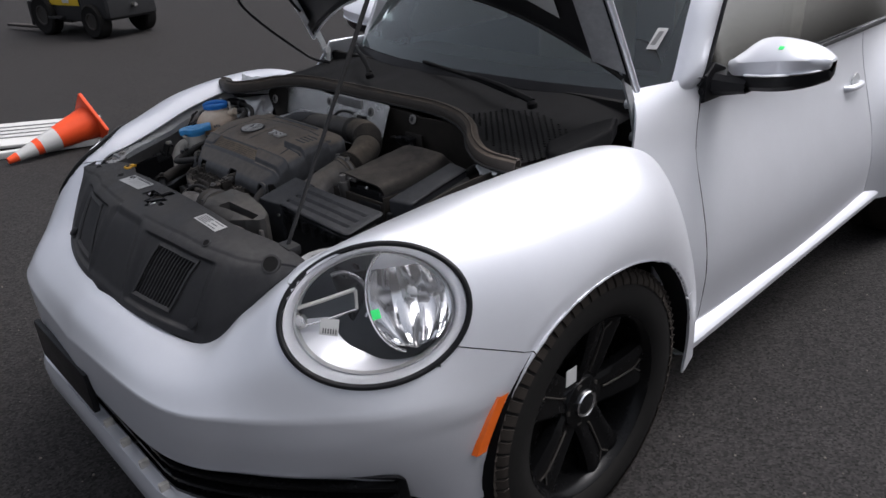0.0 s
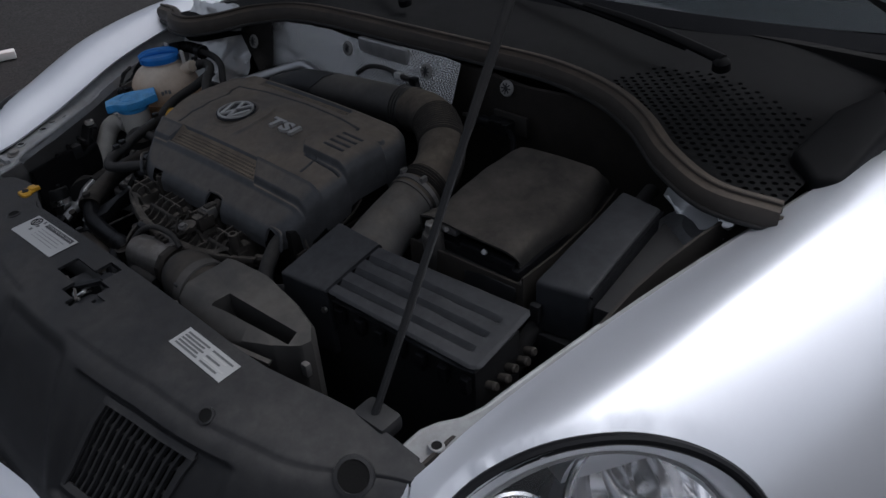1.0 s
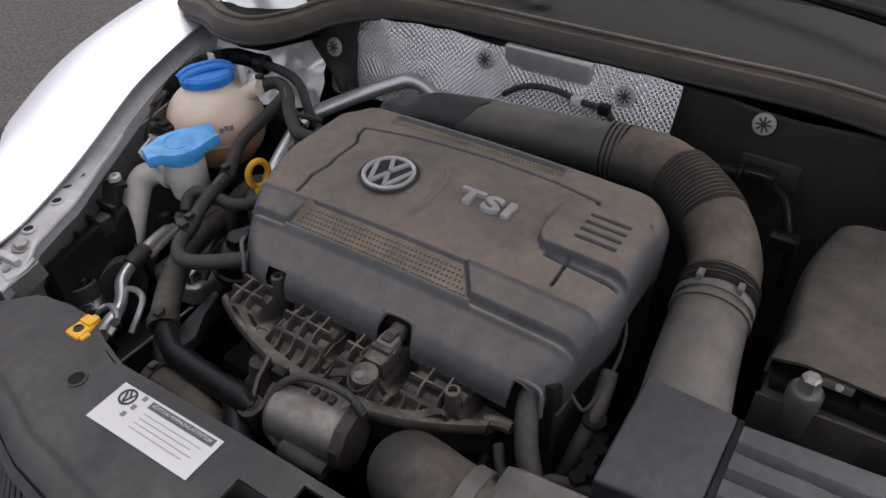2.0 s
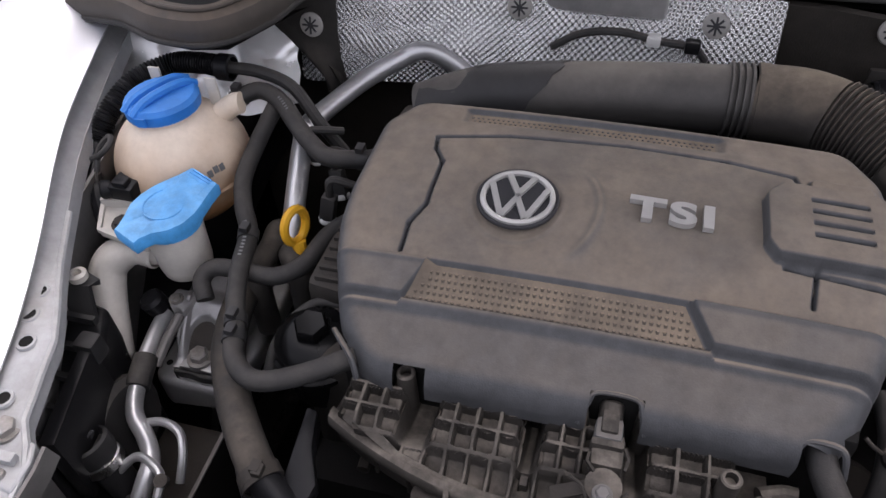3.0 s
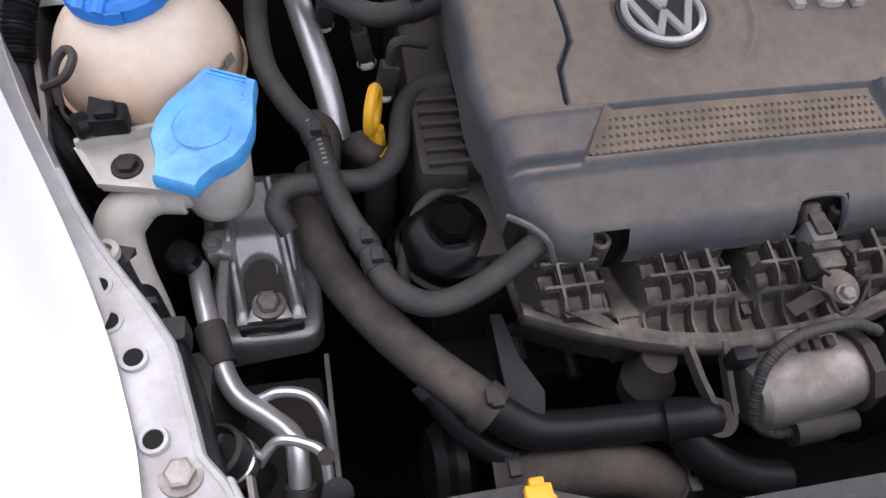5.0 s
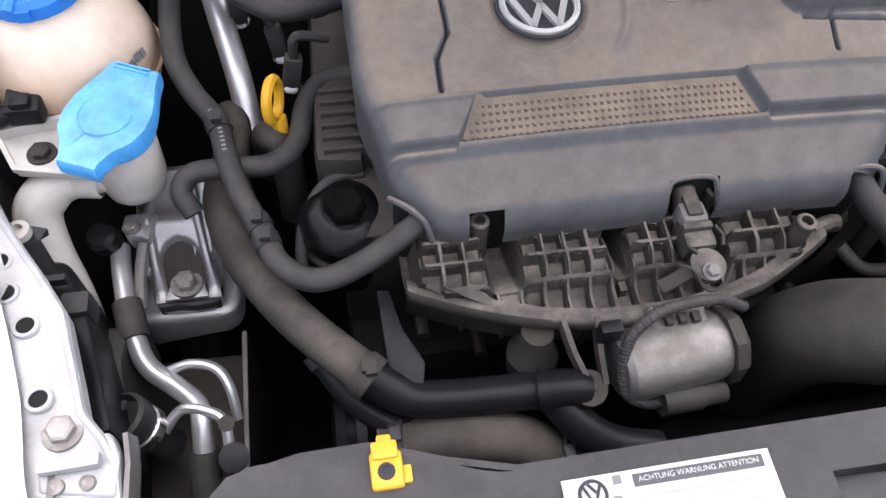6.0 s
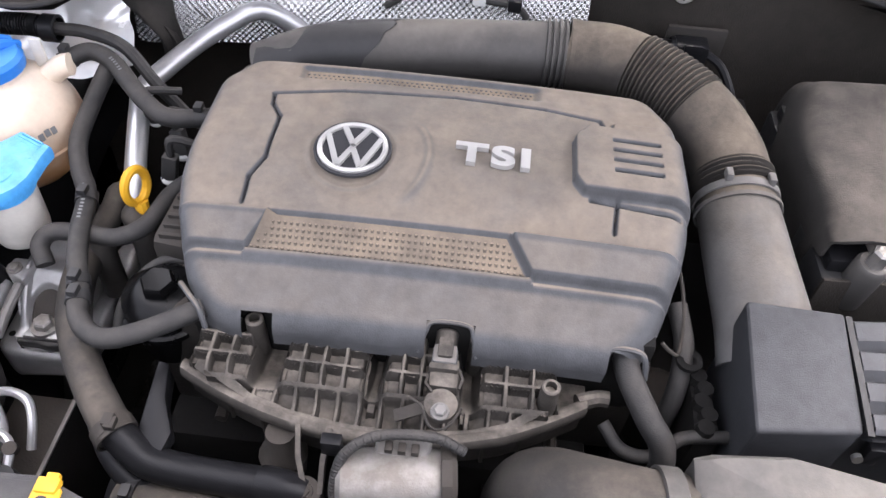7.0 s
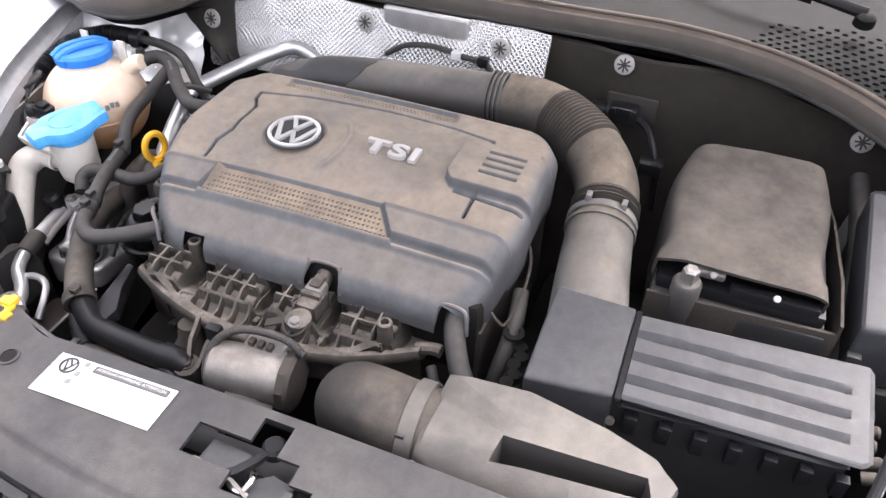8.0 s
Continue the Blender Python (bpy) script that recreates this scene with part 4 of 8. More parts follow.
    part("mirror_trim", tube([flip(side, p) for p in ((0.80, 1.537, 0.963), (0.86, 1.527, 0.971), (0.92, 1.530, 0.981), (0.955, 1.545, 0.987), (0.972, 1.58, 0.990))], 0.0042, 8, 6), CHROME, foot)
    if side > 0:
        part("green_sticker", moved(box(-0.006, 0.006, -0.006, 0.006, 0, 0.0012, 0), Matrix.Translation((0.873, 1.562, 1.0335)) @ Matrix.Rotation(radians(28), 4, 'X')), GREEN, foot, "tiny green sticker")


body_side(1)
body_side(-1)


def screen():
    """The windscreen, its black border and a sticker."""
    def at(u, v):          # u across, v up
        x = u * (0.646 - 0.072 * v)
        y = 1.29 + 0.115 * abs(u) ** 2.2 + 0.47 * v - 0.02 * math.sin(v * 3.1)
        z = 0.925 + 0.475 * v + 0.0 * u
        return Vector((MID + x, y, z))
    rows = [[at(-1 + 2 * i / 24, j / 14) for i in range(25)] for j in range(15)]
    pane = part("windscreen", thicken(grid_mesh(rows), 0.005), GLASS, car, "large raked windscreen reflecting the sky")
    pane.visible_shadow = False
    band = [[at(-1 + 2 * i / 24, t) + Vector((0, 0.008, -0.004)) for i in range(25)] for t in (-0.03, 0.02, 0.075)]
    part("screen_border", grid_mesh(band), BLACK, pane)
    for s in (-1, 1):
        part("screen_border", grid_mesh([[at(s * u, j / 14) + Vector((0, 0.008, -0.004)) for u in (1.0, 0.93)] for j in range(15)]), BLACK, pane)
    tag = [[at(0.862 + 0.042 * i + 0.008 * j, 0.19 + 0.05 * j) + Vector((0, -0.004, 0.004)) for i in range(2)] for j in range(3)]
    tag_part = part("windscreen_label", thicken(grid_mesh(tag), 0.001), WHITE, pane, "small white inspection label")
    part("print_bar", thicken(grid_mesh([[at(0.874 + 0.019 * i + 0.008 * j, 0.208 + 0.032 * j) + Vector((0, -0.0065, 0.006)) for i in range(2)] for j in range(3)]), 0.0006), GREY, tag_part)


screen()
roof_rows = []
for k in range(17):
    t = k / 16
    y = 1.74 + 1.97 * t
    z = 1.40 + 0.06 * math.sin(min(1, t * 2.2) * 1.57) - 0.52 * ease(t, 0.42, 1.0)
    half = 0.61 - 0.02 * math.sin(t * 3.1) + 0.04 * t
    roof_rows.append([Vector((MID + half * (-1 + 2 * i / 12), y, z - 0.05 * abs(-1 + 2 * i / 12) ** 3)) for i in range(13)])
part("roof", thicken(grid_mesh(roof_rows), 0.01), SILVER, car, sharp=50)
tail_rows = []
for k in range(9):
    z = 0.9 - 0.65 * k / 8
    tail_rows.append([Vector((MID + 0.72 * (-1 + 2 * i / 12), 3.72 + 0.10 * math.sin((0.9 - z) * 3) - 0.10 * abs(-1 + 2 * i / 12) ** 4, z)) for i in range(13)])
part("tail", thicken(grid_mesh(tail_rows), 0.01), SILVER, car, sharp=50)
part("floor_pan", box(MID - 0.72, MID + 0.72, 0.95, 3.72, 0.22, 0.26, 0.01), DARK, car)
part("bulkhead", box(MID - 0.66, MID + 0.66, 1.28, 1.30, 0.25, 0.92, 0.004), DARK, car)
part("dashboard", prism([(MID - 0.6, 1.31), (MID + 0.6, 1.31), (MID + 0.62, 1.72), (MID - 0.62, 1.72)], 0.70, lambda x, y: 0.905 - 0.02 * (y - 1.3), 0.03, 3), BLACK, car)
for x in (-0.33, 0.33):
    part("seat_back", box(MID + x - 0.22, MID + x + 0.22, 2.28, 2.42, 0.45, 1.10, 0.05, 3), CLOTH, car)
    part("head_rest", box(MID + x - 0.12, MID + x + 0.12, 2.32, 2.41, 1.12, 1.28, 0.03, 3), CLOTH, car)


# ---- bonnet ----
def bonnet():
    """The raised bonnet: a curved skin, a pressed inner panel and a folded edge."""
    open_angle = radians(55)
    hinge = Vector((MID, 1.225, 0.974))
    ahead = Vector((0, -math.cos(open_angle), math.sin(open_angle)))
    out = Vector((0, math.sin(open_angle), math.cos(open_angle)))

    def at(u, s, lift):
        half = 0.672 - 0.03 * s - 0.27 * ease(s, 0.45, 1.1)
        x = u * half
        start = 0.20 * (1 - abs(u) ** 2.2)
        end = 1.1 - 0.10 * abs(u) ** 2.5
        d = start + (end - start) * s
        crown = 0.10 * (1 - u * u) * (0.6 + 0.4 * s) + 0.05 * math.sin(s * 2.6) - 0.16 * ease(s, 0.72, 1.0)
        return hinge + Vector((x, 0, 0)) + ahead * d + out * (crown + lift)
    us = [-1 + 2 * i / 24 for i in range(25)]
    ss = [j / 20 for j in range(21)]
    skin = part("bonnet", thicken(grid_mesh([[at(u, s, 0.0) for u in us] for s in ss]), 0.004), SILVER, car, "raised silver bonnet seen from below", sharp=50)
    inner = []
    for s in ss:
        row = []
        for u in us:
            edge = min(1.0, (1 - abs(u)) / 0.12) * min(1.0, s / 0.07) * min(1.0, (1 - s) / 0.08)
            rib = 0.02 if (abs(abs(u) - 0.42) < 0.09 or abs(s - 0.5) < 0.05) else 0.0
            row.append(at(u * 0.985, 0.008 + s * 0.984, -0.008 - 0.018 * ease(edge, 0, 1) - rib * ease(edge, 0, 1)))
        inner.append(row)
    part("inner_panel", grid_mesh(inner), SATIN, skin, "black pressed inner bonnet panel")
    for u in (-1, 1):
        part("edge_fold", tube([at(u, s, -0.004) for s in ss[::2]], 0.008, 8, 3), SILVER, skin)
    for side in (-1, 1):
        part("side_flange", thicken(grid_mesh([[at(side * u, s_, -0.036 + 0.022 * (u - 0.88) / 0.105) for u in (0.88, 0.91, 0.94, 0.985)] for s_ in ss[1:-2]]), 0.002), SILVER_RAW, skin, "grey painted inner flange")
    part("rear_seal", tube([at(u * 0.96, 0.02, -0.012) for u in us], 0.006, 8, 2), RUBBER, skin)
    label = [[at(0.62 + 0.16 * i, 0.12 + 0.09 * j, -0.034) for i in range(2)] for j in range(2)]
    part("bonnet_label", thicken(grid_mesh(label), 0.0006), BOARD, skin, "dull printed label inside the bonnet")
    for side in (-1, 1):
        p = flip(side, (0.672, 1.262, 0.845))
        q = flip(side, (0.664, 1.245, 0.93))
        r = flip(side, (0.660, 1.205, 1.02))
        part("hinge", joined(strip([p, q, r], 0.022, 0.006, (side, 0, 0)), lathe([(0.012, 0), (0.012, 0.012), (0, 0.012)], q, (-side, 0, 0), 14), lathe([(0.012, 0), (0.012, 0.012), (0, 0.012)], p, (-side, 0, 0), 14)), SILVER_RAW, car)
    # cable under the far corner
    part("washer_hose", tube([at(-0.9, 0.1, -0.04), at(-0.98, 0.3, -0.06), hinge + Vector((-0.72, -0.25, 0.15)), hinge + Vector((-0.68, -0.05, -0.05)), hinge + Vector((-0.60, 0.0, -0.08))], 0.005, 8, 8), BLACK, skin)


bonnet()
rod_foot, rod_way = Vector((0.447, 0.385, 0.795)), Vector((0.048, 0.47, 0.881))
part("bonnet_prop", tube([rod_foot, rod_foot + rod_way * 0.25, rod_foot + rod_way * 0.9], 0.0042, 10, 2), SATIN, car, "thin black bonnet prop rod")
part("prop_grip", tube([rod_foot + rod_way * 0.30, rod_foot + rod_way * 0.62], 0.0047, 10, 2), RUBBER, car)


# ---- the engine bay's shell ----
INNER = [(0.30, -0.435), (0.400, -0.443), (0.416, -0.460), (0.443, -0.465), (0.489, -0.475), (0.539, -0.507), (0.588, -0.536), (0.62, -0.560), (1.3, -0.75)]


def inner_edge(y):
    """The far flange's inner edge."""
    for (ya, xa), (yb, xb) in zip(INNER, INNER[1:]):
        if y <= yb:
            return xa + (xb - xa) * (y - ya) / (yb - ya)
    return -0.75


def shell():
    tub = thing("bay_shell", "dark engine bay shell of painted and felted sheet metal", "car body", (MID, 0.7, 0.3))
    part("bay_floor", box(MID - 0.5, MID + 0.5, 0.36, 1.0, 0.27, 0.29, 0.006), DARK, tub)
    # firewall with a felt mat
    rows = []
    for j in range(9):
        z = 0.3 + 0.582 * j / 8
        rows.append([Vector((MID - 0.56 + 1.12 * i / 24, 0.985 + 0.006 * math.sin(i * 1.1) - 0.05 * ease(abs(i - 12) / 12, 0.75, 1.0) + 0.01 * noise.noise((i * 0.4, j * 0.5, 3)), z)) for i in range(25)])
    part("firewall", thicken(grid_mesh(rows), 0.01), FELT, tub, "brown-black felted firewall")
    for side in (-1, 1):
        # inner wing panel, tower and its flange with holes
        rows = []
        for j in range(7):
            t = j / 6
            rows.append([flip(side, (0.522 + (0.045 if side > 0 else 0.078) * ease(y, 0.40, 0.62) + 0.065 * ease(y, 0.60, 1.0) + 0.012 * (1 - t) - 0.05 * ease(t, 0.5, 0.0) * (side > 0), y, 0.30 + (0.485 + (0.080 if side > 0 else 0.03) * ease(y, 0.4, 0.86)) * t)) for y in [0.36 + 0.62 * i / 12 for i in range(13)]])
        # the near side takes a much darker metal than the far side
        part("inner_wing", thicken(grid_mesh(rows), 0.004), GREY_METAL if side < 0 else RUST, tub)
        edge = spline([(0.519, 0.362, 0.782), (0.532, 0.44, 0.800), (0.562, 0.56, 0.823), (0.60, 0.70, 0.847), (0.648, 0.88, 0.865), (0.683, 1.06, 0.866), (0.70, 1.2, 0.82)], 5)
        rows = []
        for k, p in enumerate(edge):
            if side > 0:
                w, sink = 0.036 - 0.026 * ease(p.y, 0.405, 0.455), 0.010
            else:
                p = p + Vector((far_out(p.y), 0, 0))
                sink = 0.004 + 0.018 * ease(p.y, 0.46, 0.6)
                w = max(0.004, p.x - (2 * MID - inner_edge(p.y)))
            rows.append([flip(side, (p.x + 0.014, p.y, p.z - 0.004)), flip(side, (p.x - 0.003, p.y, p.z - sink)), flip(side, (p.x - w, p.y, p.z - sink)), flip(side, (p.x - w - 0.003, p.y, p.z - sink - 0.016))])
        if side < 0:
            far_rows = rows
        part("flange_lip", tube([r[2] + Vector((0, 0, -0.003)) for r in rows if r[0].y < 0.62], 0.0036, 8, 1), SILVER_RAW, tub)
        part("wing_flange", thicken(grid_mesh(rows), 0.002), SILVER_RAW, tub, "bare silver bolted wing flange")
    part("strut_tower", lathe([(0.0, 0.0), (0.05, 0.0), (0.06, -0.01), (0.085, -0.02), (0.095, -0.05), (0.11, -0.2)], flip(1, (0.575, 0.90, 0.80)), (0, 0, 1), 28), SILVER_RAW, tub)
    # wrinkled foil behind the tank
    rows = []
    for j in range(25):
        t = j / 24
        row = []
        for i in range(49):
            s = i / 48
            p = Vector((-0.635 + 0.205 * s, 0.825 + 0.085 * t + 0.04 * s * s, 0.765 + 0.135 * t))
            p += 0.012 * noise.noise_vector(p * 13) + 0.006 * noise.noise_vector(p * 42) - Vector((0, 0.010, 0)) * abs(noise.noise(p * 26))
            row.append(p)
        rows.append(row)
    part("foil_wrap", thicken(grid_mesh(rows), 0.001), CRUMPLED, tub, "wrinkled bright foil behind the coolant tank", sharp=25)
    def flange_z(x, y):
        if x > 0:
            return None
        row = min(far_rows, key=lambda r: abs(r[1].y - y))
        return row[1].z
    for at_, r in (((-0.47, 0.413, 0.797), 0.0085), ((0.640, 0.845, 0.864), 0.007)):
        part("flange_bolt", bolt((at_[0], at_[1], flange_z(at_[0], at_[1]) or at_[2]), (0, 0, 1), r, 0.007), ALLOY, tub)
    for at_ in ((-0.483, 0.432, 0.7915), (-0.493, 0.478, 0.7965), (-0.507, 0.502, 0.800), (-0.514, 0.526, 0.804), (0.516, 0.400, 0.7850)):
        x, y, z = at_
        z = flange_z(x, y) or z
        rim = part("flange_hole", lathe([(0.0085, -0.001), (0.0078, 0.0012), (0.0058, 0.0014), (0.0052, 0.0)], (x, y, z), (0, 0, 1), 18, caps=False), SILVER_RAW, tub)
        # no hole is cut: a near-black disc paints the shade inside it
        part("hole_shade_disc", lathe([(0.0056, 0.0), (0.0056, 0.0008), (0, 0.0008)], (x, y, z), (0, 0, 1), 18), DARK, rim)
    return tub


shell()


def heat_shield():
    """Embossed foil on the firewall with a pressed plate and push clips."""
    shield = thing("heat_shield", "embossed aluminium heat shield on the firewall", "heat shield", (-0.16, 0.955, 0.80))
    rows = []
    for j in range(33):
        t = j / 32
        row = []
        for i in range(101):
            s = i / 100
            x = -0.442 + 0.513 * s
            z = 0.770 + (0.121 + 0.003 * math.sin(s * 9)) * t
            y = 0.976 - 0.03 * (1 - s) ** 3 + 0.010 * math.sin(s * 21) * (1 - s) * t + 0.006 * noise.noise((x * 22, 0, z * 22)) - 0.004 * t + (0.016 * abs(noise.noise((x * 14, 3, z * 20))) + 0.005 * noise.noise((x * 38, 5, z * 46)) - 0.008) * ease(s, 0.62, 0.2)
            # the sheet leans back, more so beyond the heater pipe
            y -= 0.002 + (0.054 - 0.030 * ease(s, 0.55, 0.40)) * (1 - t)
            row.append(Vector((x, y, z)))
        rows.append(row)
    part("foil_sheet", thicken(grid_mesh(rows), 0.0015), FOIL, shield, sharp=45)
    plate = box(-0.168, -0.042, 0.954, 0.966, 0.866, 0.896, 0.006, 3)
    part("pressed_plate", plate, CAST, shield, "flat stamped plate")
    for x in (-0.193, 0.007):
        clip((x, 0.952, 0.869), shield)
    return shield


def clip(at, parent):
    """A round push clip with a slotted star."""
    at = Vector(at)
    c = part("push_clip", lathe([(0, 0), (0.0125, 0), (0.0135, 0.001), (0.0125, 0.003), (0.0085, 0.004), (0, 0.0035)], at, (0, -1, 0.25), 24), CLIP, parent)
    for k in range(4):
        a = math.pi * k / 4
        d = Vector((math.cos(a), 0.25 * math.sin(a), math.sin(a))) * 0.009
        part("slot", tube([at + d + Vector((0, -0.0042, 0.001)), at - d + Vector((0, -0.0042, 0.001))], 0.0011, 6, 1), INK, c)
    return c


heat_shield()
rows = []
for k in range(15):
    t = k / 14
    z = 0.778 + 0.116 * t
    left = -0.400 - 0.092 * ease(t, 0.0, 0.72) + 0.034 * ease(t, 0.75, 1.0)
    right = -0.386 - 0.008 * math.sin(math.pi * t)
    rows.append([Vector((left + (right - left) * i / 10, 0.925 - 0.030 * math.sin(math.pi * i / 10) - 0.012 * ease(t, 0.6, 0.0) + 0.003 * noise.noise((i * 0.5, k * 0.4, 2)), z)) for i in range(11)])
single("felt_pad", backed(grid_mesh(rows), 0.012, (0, -1, 0)), FABRIC, "black felt pad beside the foil", "felt pad")
for p in ((-0.409, 0.893, 0.857),):
    pad_clip = thing("clip_washer", "silver push clip on the felt pad", "clip", p)
    clip(p, pad_clip)
for p in ((0.171, 0.966, 0.873), (0.466, 0.938, 0.848)):
    wall_clip = thing("clip_washer", "silver push clip on the dark firewall", "clip", p, "firewall clips")
    clip(p, wall_clip)


# ---- scuttle: seal, plastic tray with its perforated field, wipers ----
SEAL = [(-0.66, 0.845, 0.885), (-0.58, 0.822, 0.898), (-0.515, 0.790, 0.905), (-0.462, 0.790, 0.907), (-0.430, 0.832, 0.908), (-0.412, 0.900, 0.908), (-0.355, 0.960, 0.908), (-0.25, 0.982, 0.908), (-0.083, 0.988, 0.908), (0.10, 0.994, 0.908),
        (0.23, 0.996, 0.908), (0.345, 0.970, 0.906), (0.43, 0.922, 0.903), (0.50, 0.862, 0.897), (0.58, 0.822, 0.890), (0.66, 0.835, 0.882)]
seal = thing("scuttle_seal", "grey rubber bonnet seal along the scuttle", "rubber seal", (MID, 0.96, 0.88))
line = spline(SEAL, 6)
rail = []
for i, p in enumerate(line):
    ahead = line[min(i + 1, len(line) - 1)] - line[max(i - 1, 0)]
    fore = Vector((ahead.y, -ahead.x, 0)).normalized()
    rail.append([p + fore * a + Vector((0, 0, h)) for a, h in ((0.006, -0.015), (0.011, -0.013), (0.012, -0.005), (0.011, 0.003), (0.008, 0.010), (-0.002, 0.015), (-0.013, 0.015), (-0.018, 0.009), (-0.018, -0.004))])
part("rail", backed(grid_mesh(rail), 0.003, (0, -0.5, 1)), SEAL_RUBBER, seal, "brown dusted broad sealing rail")
part("lip", tube([r[1] + Vector((0, -0.001, -0.001)) for r in rail], 0.0032, 8, 1), RUBBER, seal, "thin dark lower lip")
part("ridge", tube([r[5] + Vector((0, 0, 0.001)) for r in rail], 0.0026, 8, 1), SEAL_RUBBER, seal)
part("foot", strip([p + Vector((0, 0.010, -0.020)) for p in line], 0.008, 0.014), FELT, seal)


def seal_y(x):
    pts = [p for p in line]
    best = min(pts, key=lambda p: abs(p.x - x))
    return best.y


def tray():
    body = thing("scuttle_tray", "black plastic scuttle tray with a perforated field", "scuttle panel", (MID, 1.1, 0.86))

    def at(x, t):
        y0 = seal_y(x) + 0.006
        y1 = 1.30 + 0.10 * (abs(x - MID) / 0.66) ** 2.2
        dip = -0.022 * math.sin(math.pi * min(1, t * 1.1)) * (0.45 + 0.55 * ease(abs(x - MID), 0.15, 0.3))
        return Vector((x, y0 + (y1 - y0) * t, 0.903 + 0.02 * t + dip - 0.02 * ease(abs(x - MID), 0.45, 0.66)))

    field = [(0.300, 1.020), (0.345, 1.140), (0.420, 1.160), (0.600, 1.108), (0.612, 0.985), (0.672, 0.925), (0.665, 0.875), (0.60, 0.858), (0.515, 0.895), (0.45, 0.945), (0.40, 0.985)]

    def perforated(p):
        inside = False
        for (ax, ay), (bx, by) in zip(field, field[1:] + field[:1]):
            if (ay > p.y) != (by > p.y) and p.x < ax + (p.y - ay) / (by - ay) * (bx - ax):
                inside = not inside
        return inside and p.y > seal_y(p.x) + 0.016

    bms = bmesh.new()
    made = {}

    def vert(p):
        key = (round(p.x, 5), round(p.y, 5), round(p.z, 5))
        if key not in made:
            made[key] = bms.verts.new(p)
        return made[key]

    def at_xy(x, y):
        y0 = seal_y(x) + 0.006
        y1 = 1.30 + 0.10 * (abs(x - MID) / 0.66) ** 2.2
        return at(x, min(1.0, max(0.0, (y - y0) / (y1 - y0))))
    step = 0.0105
    for i in range(123):
        for j in range(56):
            xa, ya = -0.64 + step * i, 0.80 + step * j
            quad = [at_xy(xa, ya), at_xy(xa + step, ya), at_xy(xa + step, ya + step), at_xy(xa, ya + step)]
            if quad[3].y - quad[0].y < 1e-5 and quad[2].y - quad[1].y < 1e-5:
                continue
            c = sum(quad, Vector()) / 4
            if (i + j) % 2 == 0 and perforated(c) and min(quad[3].y - quad[0].y, quad[2].y - quad[1].y) > 0.008:
                inner = []
                for k in range(8):
                    g = 2 * math.pi * (k - 3) / 8
                    inner.append(c + Vector((0.0042 * math.cos(g), 0.0042 * math.sin(g), 0)))
                o = []
                for k in range(4):
                    o += [vert(quad[k]), vert((quad[k] + quad[(k + 1) % 4]) / 2)]
                n = [bms.verts.new(p) for p in inner]
                low = [bms.verts.new(p + Vector((0, 0, -0.004))) for p in inner]
                for k in range(8):
                    bms.faces.new((o[k], o[(k + 1) % 8], n[(k + 1) % 8], n[k]))
                    bms.faces.new((n[k], n[(k + 1) % 8], low[(k + 1) % 8], low[k]))
            else:
                vs = []
                for p in quad:
                    v = vert(p)
                    if v not in vs:
                        vs.append(v)
                if len(vs) > 2 and bms.faces.get(vs) is None:
                    bms.faces.new(vs)
    bmesh.ops.remove_doubles(bms, verts=bms.verts, dist=0.0002)
    part("tray", bms, TRAY, body)
    # dark sheet below the perforations, coloured as the shade seen through them
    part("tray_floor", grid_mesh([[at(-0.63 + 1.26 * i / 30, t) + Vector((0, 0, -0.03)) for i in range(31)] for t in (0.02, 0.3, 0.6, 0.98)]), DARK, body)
    cap = prism([(0.615, 0.985), (0.66, 0.935), (0.69, 0.95), (0.70, 1.12), (0.66, 1.20), (0.625, 1.11)], 0.86, lambda x, y: 0.888 + 0.10 * (y - 0.95), 0.012, 4)
    part("corner_cover", cap, TRAY, body, "smooth black corner cover")
    rise = [[Vector((x, 1.245 + 0.10 * (abs(x - MID) / 0.66) ** 2.2 + 0.02 * t, 0.912 + 0.022 * t)) for x in [-0.60 + 1.24 * i / 20 for i in range(21)]] for t in (0, 0.5, 1)]
    part("screen_strip", thicken(grid_mesh(rise), 0.004), BLACK, body)
    return body


tray()


def wiper(pivot, tip, name_label):
    w = thing("wiper", name_label, "wiper", pivot, "wipers")
    a, b = Vector(pivot), Vector(tip)
    part("pivot_cap", lathe([(0, 0.0), (0.014, 0.0), (0.013, 0.012), (0.008, 0.016), (0, 0.017)], a, (0, -0.25, 1), 18), TRAY, w)
    mid = a.lerp(b, 0.5) + Vector((0, -0.004, 0.02))
    part("arm", tube([a + Vector((0, 0, 0.014)), a.lerp(b, 0.25) + Vector((0, 0, 0.022)), mid], lambda t: 0.009 - 0.004 * t, 8, 6, squash=0.6), TRAY, w)
    part("blade", tube([a.lerp(b, 0.12) + Vector((0, 0.004, 0.010)), mid + Vector((0, 0.0, -0.006)), b], 0.006, 8, 6, squash=0.8), TRAY, w)


wiper((0.45, 1.13, 0.915), (-0.12, 1.27, 0.94), "black wiper arm parked low on the screen")
wiper((-0.18, 1.10, 0.915), (-0.56, 1.33, 0.945), "black wiper arm parked by the far pillar")


